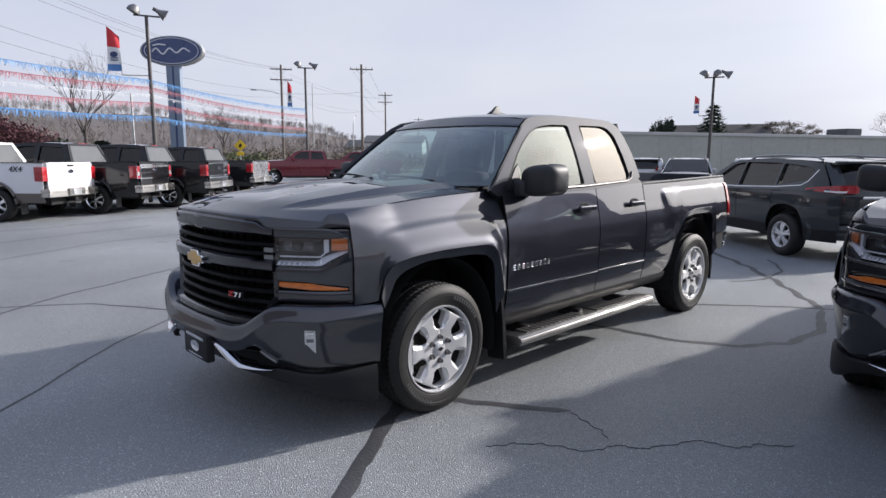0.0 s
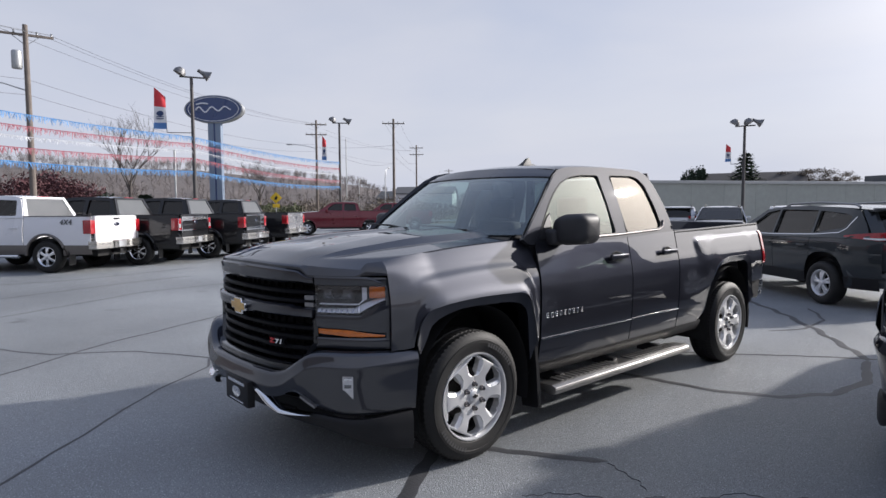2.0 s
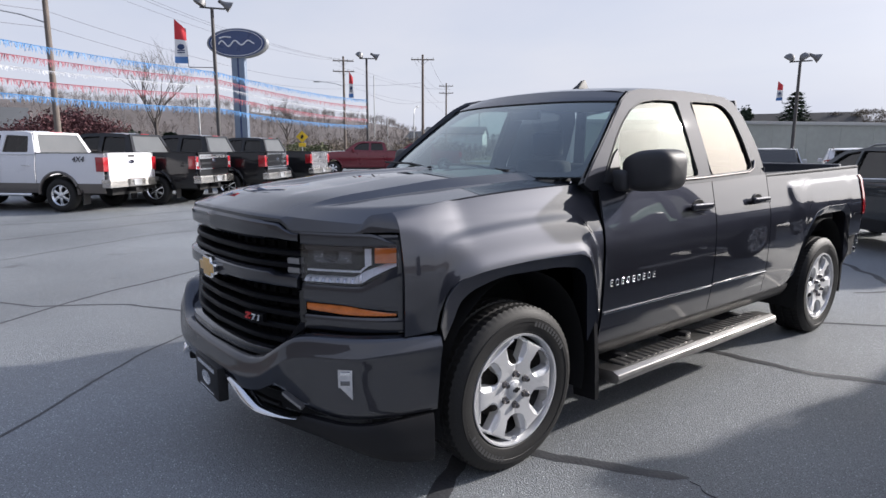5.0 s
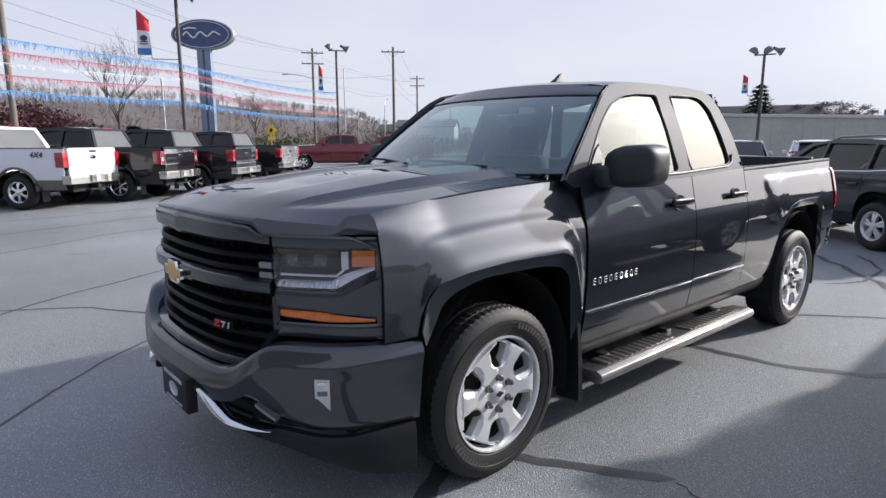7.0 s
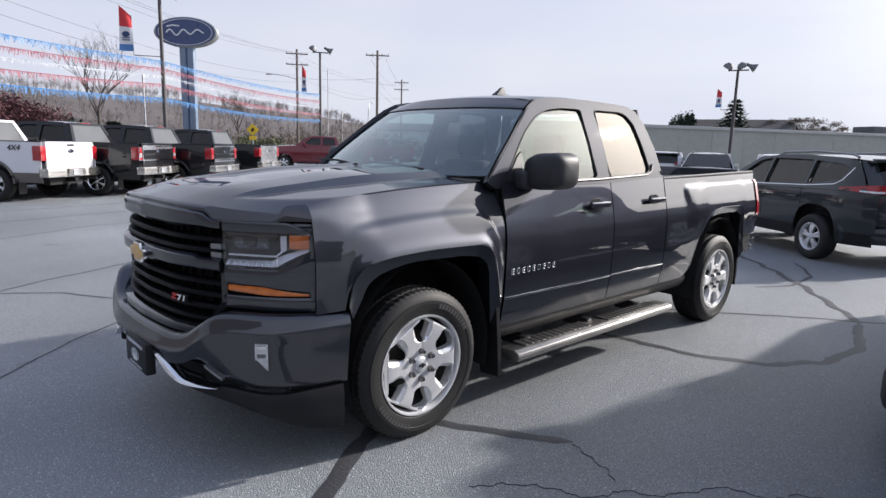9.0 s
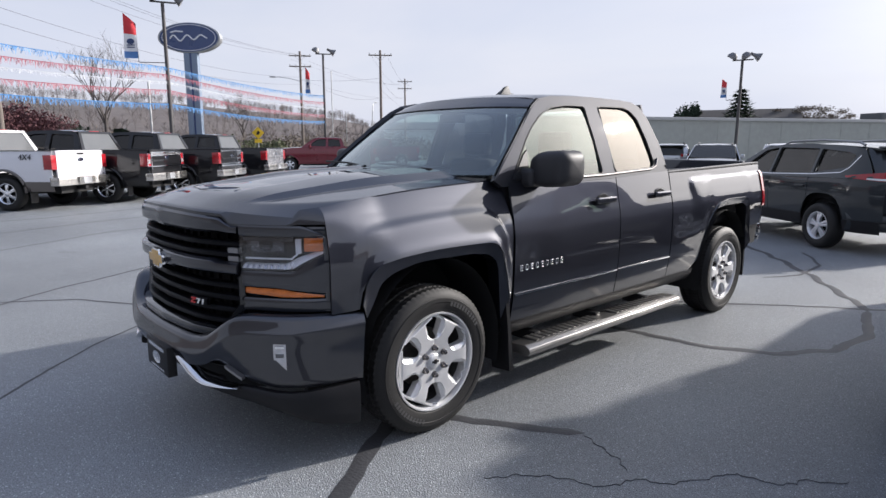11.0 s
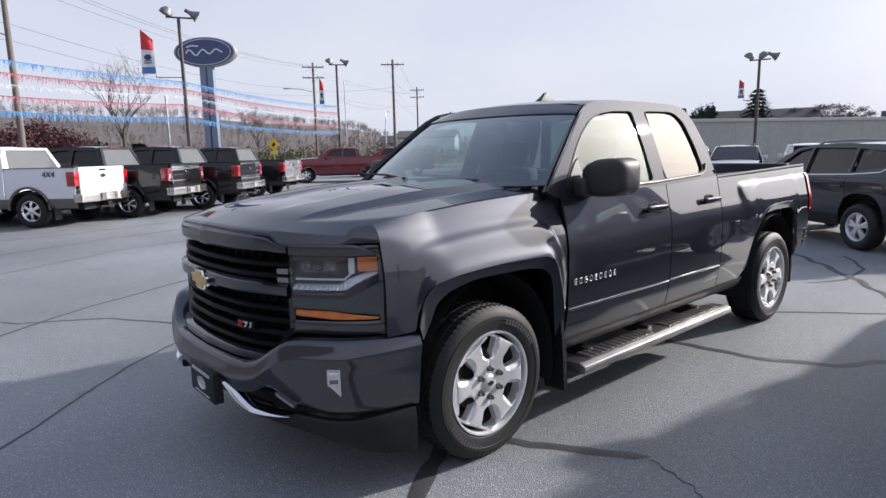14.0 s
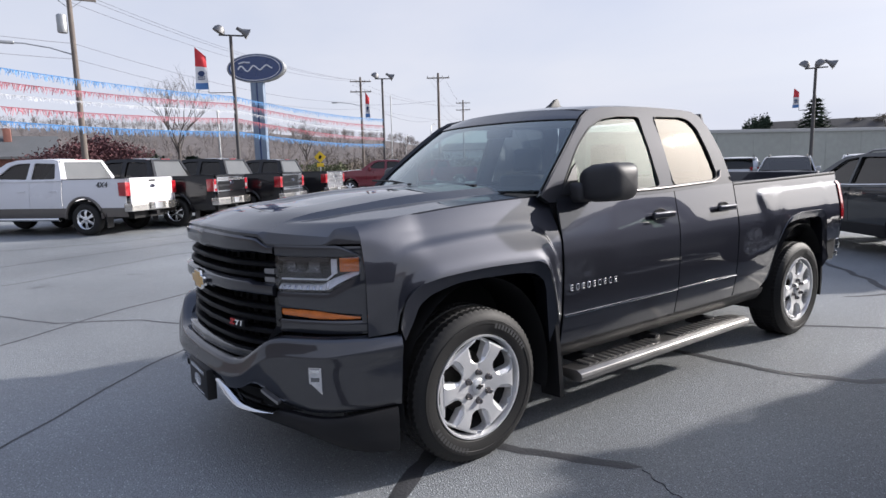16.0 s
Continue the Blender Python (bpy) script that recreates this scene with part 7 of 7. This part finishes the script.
solid("roadside_brush", bm, BRUSH, "brown leafless brush along the far roadside", "brush", kind="stuff", smooth=False)


def bare_tree(x, y, h, label, seed, spread=0.55, crown=0):
    """A leafless tree: tapered trunk, limbs that fork, and fine twigs."""
    rnd = random.Random(seed)
    T = thing("bare_tree", label, "tree", pose(x, y, 0), "bare trees")
    part("trunk", tube([(0, 0, 0), (0.05, 0.03, h * 0.2), (0.0, 0.08, h * 0.42)], h * 0.016, 10, r1=h * 0.011), BARK, T)
    twigs = bmesh.new()

    def grow(p, way, length, r, depth, bm):
        pts, q, w = [p], p, way
        for _ in range(3):
            w = (w + Vector((rnd.uniform(-1, 1), rnd.uniform(-1, 1), rnd.uniform(-0.3, 0.7))) * 0.22).normalized()
            q = q + w * length / 3
            pts.append(q)
        tube(pts, r, 5 if depth < 2 else 3, bm=bm, cap=False, r1=r * 0.55)
        if depth < 4:
            for _ in range(3 if depth < 3 else 2):
                i = rnd.choice((2, 3, 3))
                a = Vector((rnd.uniform(-1, 1), rnd.uniform(-1, 1), rnd.uniform(0.0, 0.9))).normalized()
                grow(pts[i], (w * (1 - spread) + a * spread).normalized(), length * rnd.uniform(0.55, 0.78), r * 0.55, depth + 1, bm)

    for k in range(6):
        a = 2 * math.pi * k / 6 + rnd.uniform(-0.3, 0.3)
        limb = bmesh.new()
        way = Vector((math.cos(a) * spread, math.sin(a) * spread, rnd.uniform(0.7, 1.3))).normalized()
        grow(Vector((0.0, 0.05, h * rnd.uniform(0.3, 0.42))), way, h * 0.26, h * 0.0075, 0, limb)
        part("limb", limb, BARK, T)
    for k in range(crown):
        a, q = rnd.uniform(0, 6.28), rnd.uniform(0.1, 0.38)
        clump(twigs, (math.cos(a) * h * q, math.sin(a) * h * q, h * rnd.uniform(0.68, 0.92)), (h * 0.17, h * 0.17, h * 0.08), 150, 0.07, rnd, 0.2)
    if crown:
        part("crown", twigs, BRUSH, T, "sparse brown leaves", smooth=False)
    else:
        twigs.free()
    return T


bare_tree(-45.0, 9.2, 8.8, "tall bare tree behind the streamers", 3, 0.45)
bare_tree(-60.0, 26.0, 7.5, "bare spreading tree beside the road", 8, 0.7)
for x, y, h, sd in ((-19.4, 65.0, 5.3, 11), (-17.7, 66.0, 5.7, 12), (-16.0, 67.0, 5.2, 13), (-8.6, 72.0, 6.6, 14)):
    bare_tree(x, y, h, "sparse rounded tree behind the low building", sd, 0.8, 16 if h < 6 else 0)


def conifer(x, y, h, r, label, seed):
    rnd = random.Random(seed)
    T = thing("conifer", label, "tree", pose(x, y, 0), "evergreens")
    part("trunk", tube([(0, 0, 0), (0, 0, h * 0.98)], 0.16, 8, r1=0.02), BARK, T)
    bm = bmesh.new()
    levels = 18
    for k in range(levels):
        f = k / levels
        z = h * (0.08 + 0.9 * f)
        rad = r * (1 - f) ** 0.85 * rnd.uniform(0.8, 1.15) + 0.1
        for j in range(11):
            a = 2 * math.pi * j / 11 + rnd.uniform(-0.25, 0.25)
            l = rad * rnd.uniform(0.75, 1.15)
            for i in range(7):
                g = (i + 1) / 7
                p = Vector((math.cos(a) * l * g, math.sin(a) * l * g, z - 0.22 * l * g * g))
                side = Vector((-math.sin(a), math.cos(a), 0)) * 0.46 * (1.1 - g * 0.7)
                tip = Vector((math.cos(a) * 0.42, math.sin(a) * 0.42, rnd.uniform(-0.25, 0.15)))
                bm.faces.new([bm.verts.new(q) for q in (p - side + Vector((0, 0, -0.1)), p - tip * 0.4, p + side + Vector((0, 0, -0.1)), p + tip)])
    tagged(part("needles", bm, PINE, T, smooth=False), "dark green needle boughs", kind="")
    return T


conifer(-22.1, 60.4, 7.3, 3.5, "dark green spruce behind the building", 21)
conifer(-36.5, 8.0, 2.6, 1.0, "small dark evergreen beyond the lot", 23)


def shrub(x, y, w, h, mat, label, seed, z0=0.0, leaf=0.16, count=900):
    rnd = random.Random(seed)
    T = thing("shrub", label, "shrub", pose(x, y, 0), "shrubs")
    part("stem", tube([(0, 0, 0), (0.05, 0, h * 0.6)], 0.09, 6, r1=0.03), BARK, T)
    bm = bmesh.new()
    for k in range(6):
        clump(bm, (rnd.uniform(-0.45, 0.45) * w, rnd.uniform(-0.45, 0.45) * w, z0 + h * rnd.uniform(0.4, 0.72)), (w * 0.42, w * 0.42, h * 0.33), count // 6, leaf, rnd, 0.35)
    part("crown", bm, mat, T, smooth=False)
    return T


shrub(-41.3, 3.0, 5.2, 4.0, MAROON, "maroon-leaved ornamental tree beside the house", 31, 0.2, 0.10, 9000)
shrub(-38.5, 0.6, 3.2, 3.2, MAROON, "small maroon-leaved shrub beside the house", 32, 0.2, 0.07, 3000)
shrub(-47.0, 7.5, 2.8, 3.4, PINE, "dark green upright shrub", 33)
shrub(-27.6, 60.2, 1.3, 6.0, PINE, "dark rounded evergreen behind the wall", 34, 0.3, 0.13, 5000)
shrub(-26.7, 60.6, 1.2, 5.7, PINE, "dark rounded evergreen behind the wall", 35, 0.3, 0.13, 4500)
shrub(-49.0, 17.5, 3.5, 2.6, OLIVE, "olive green roadside shrub", 36)
shrub(-55.0, 26.0, 4.0, 2.4, OLIVE, "olive green roadside shrub", 37)
shrub(-70.0, 50.0, 4.0, 3.0, BRUSH, "brown leafless shrub along the road", 38)
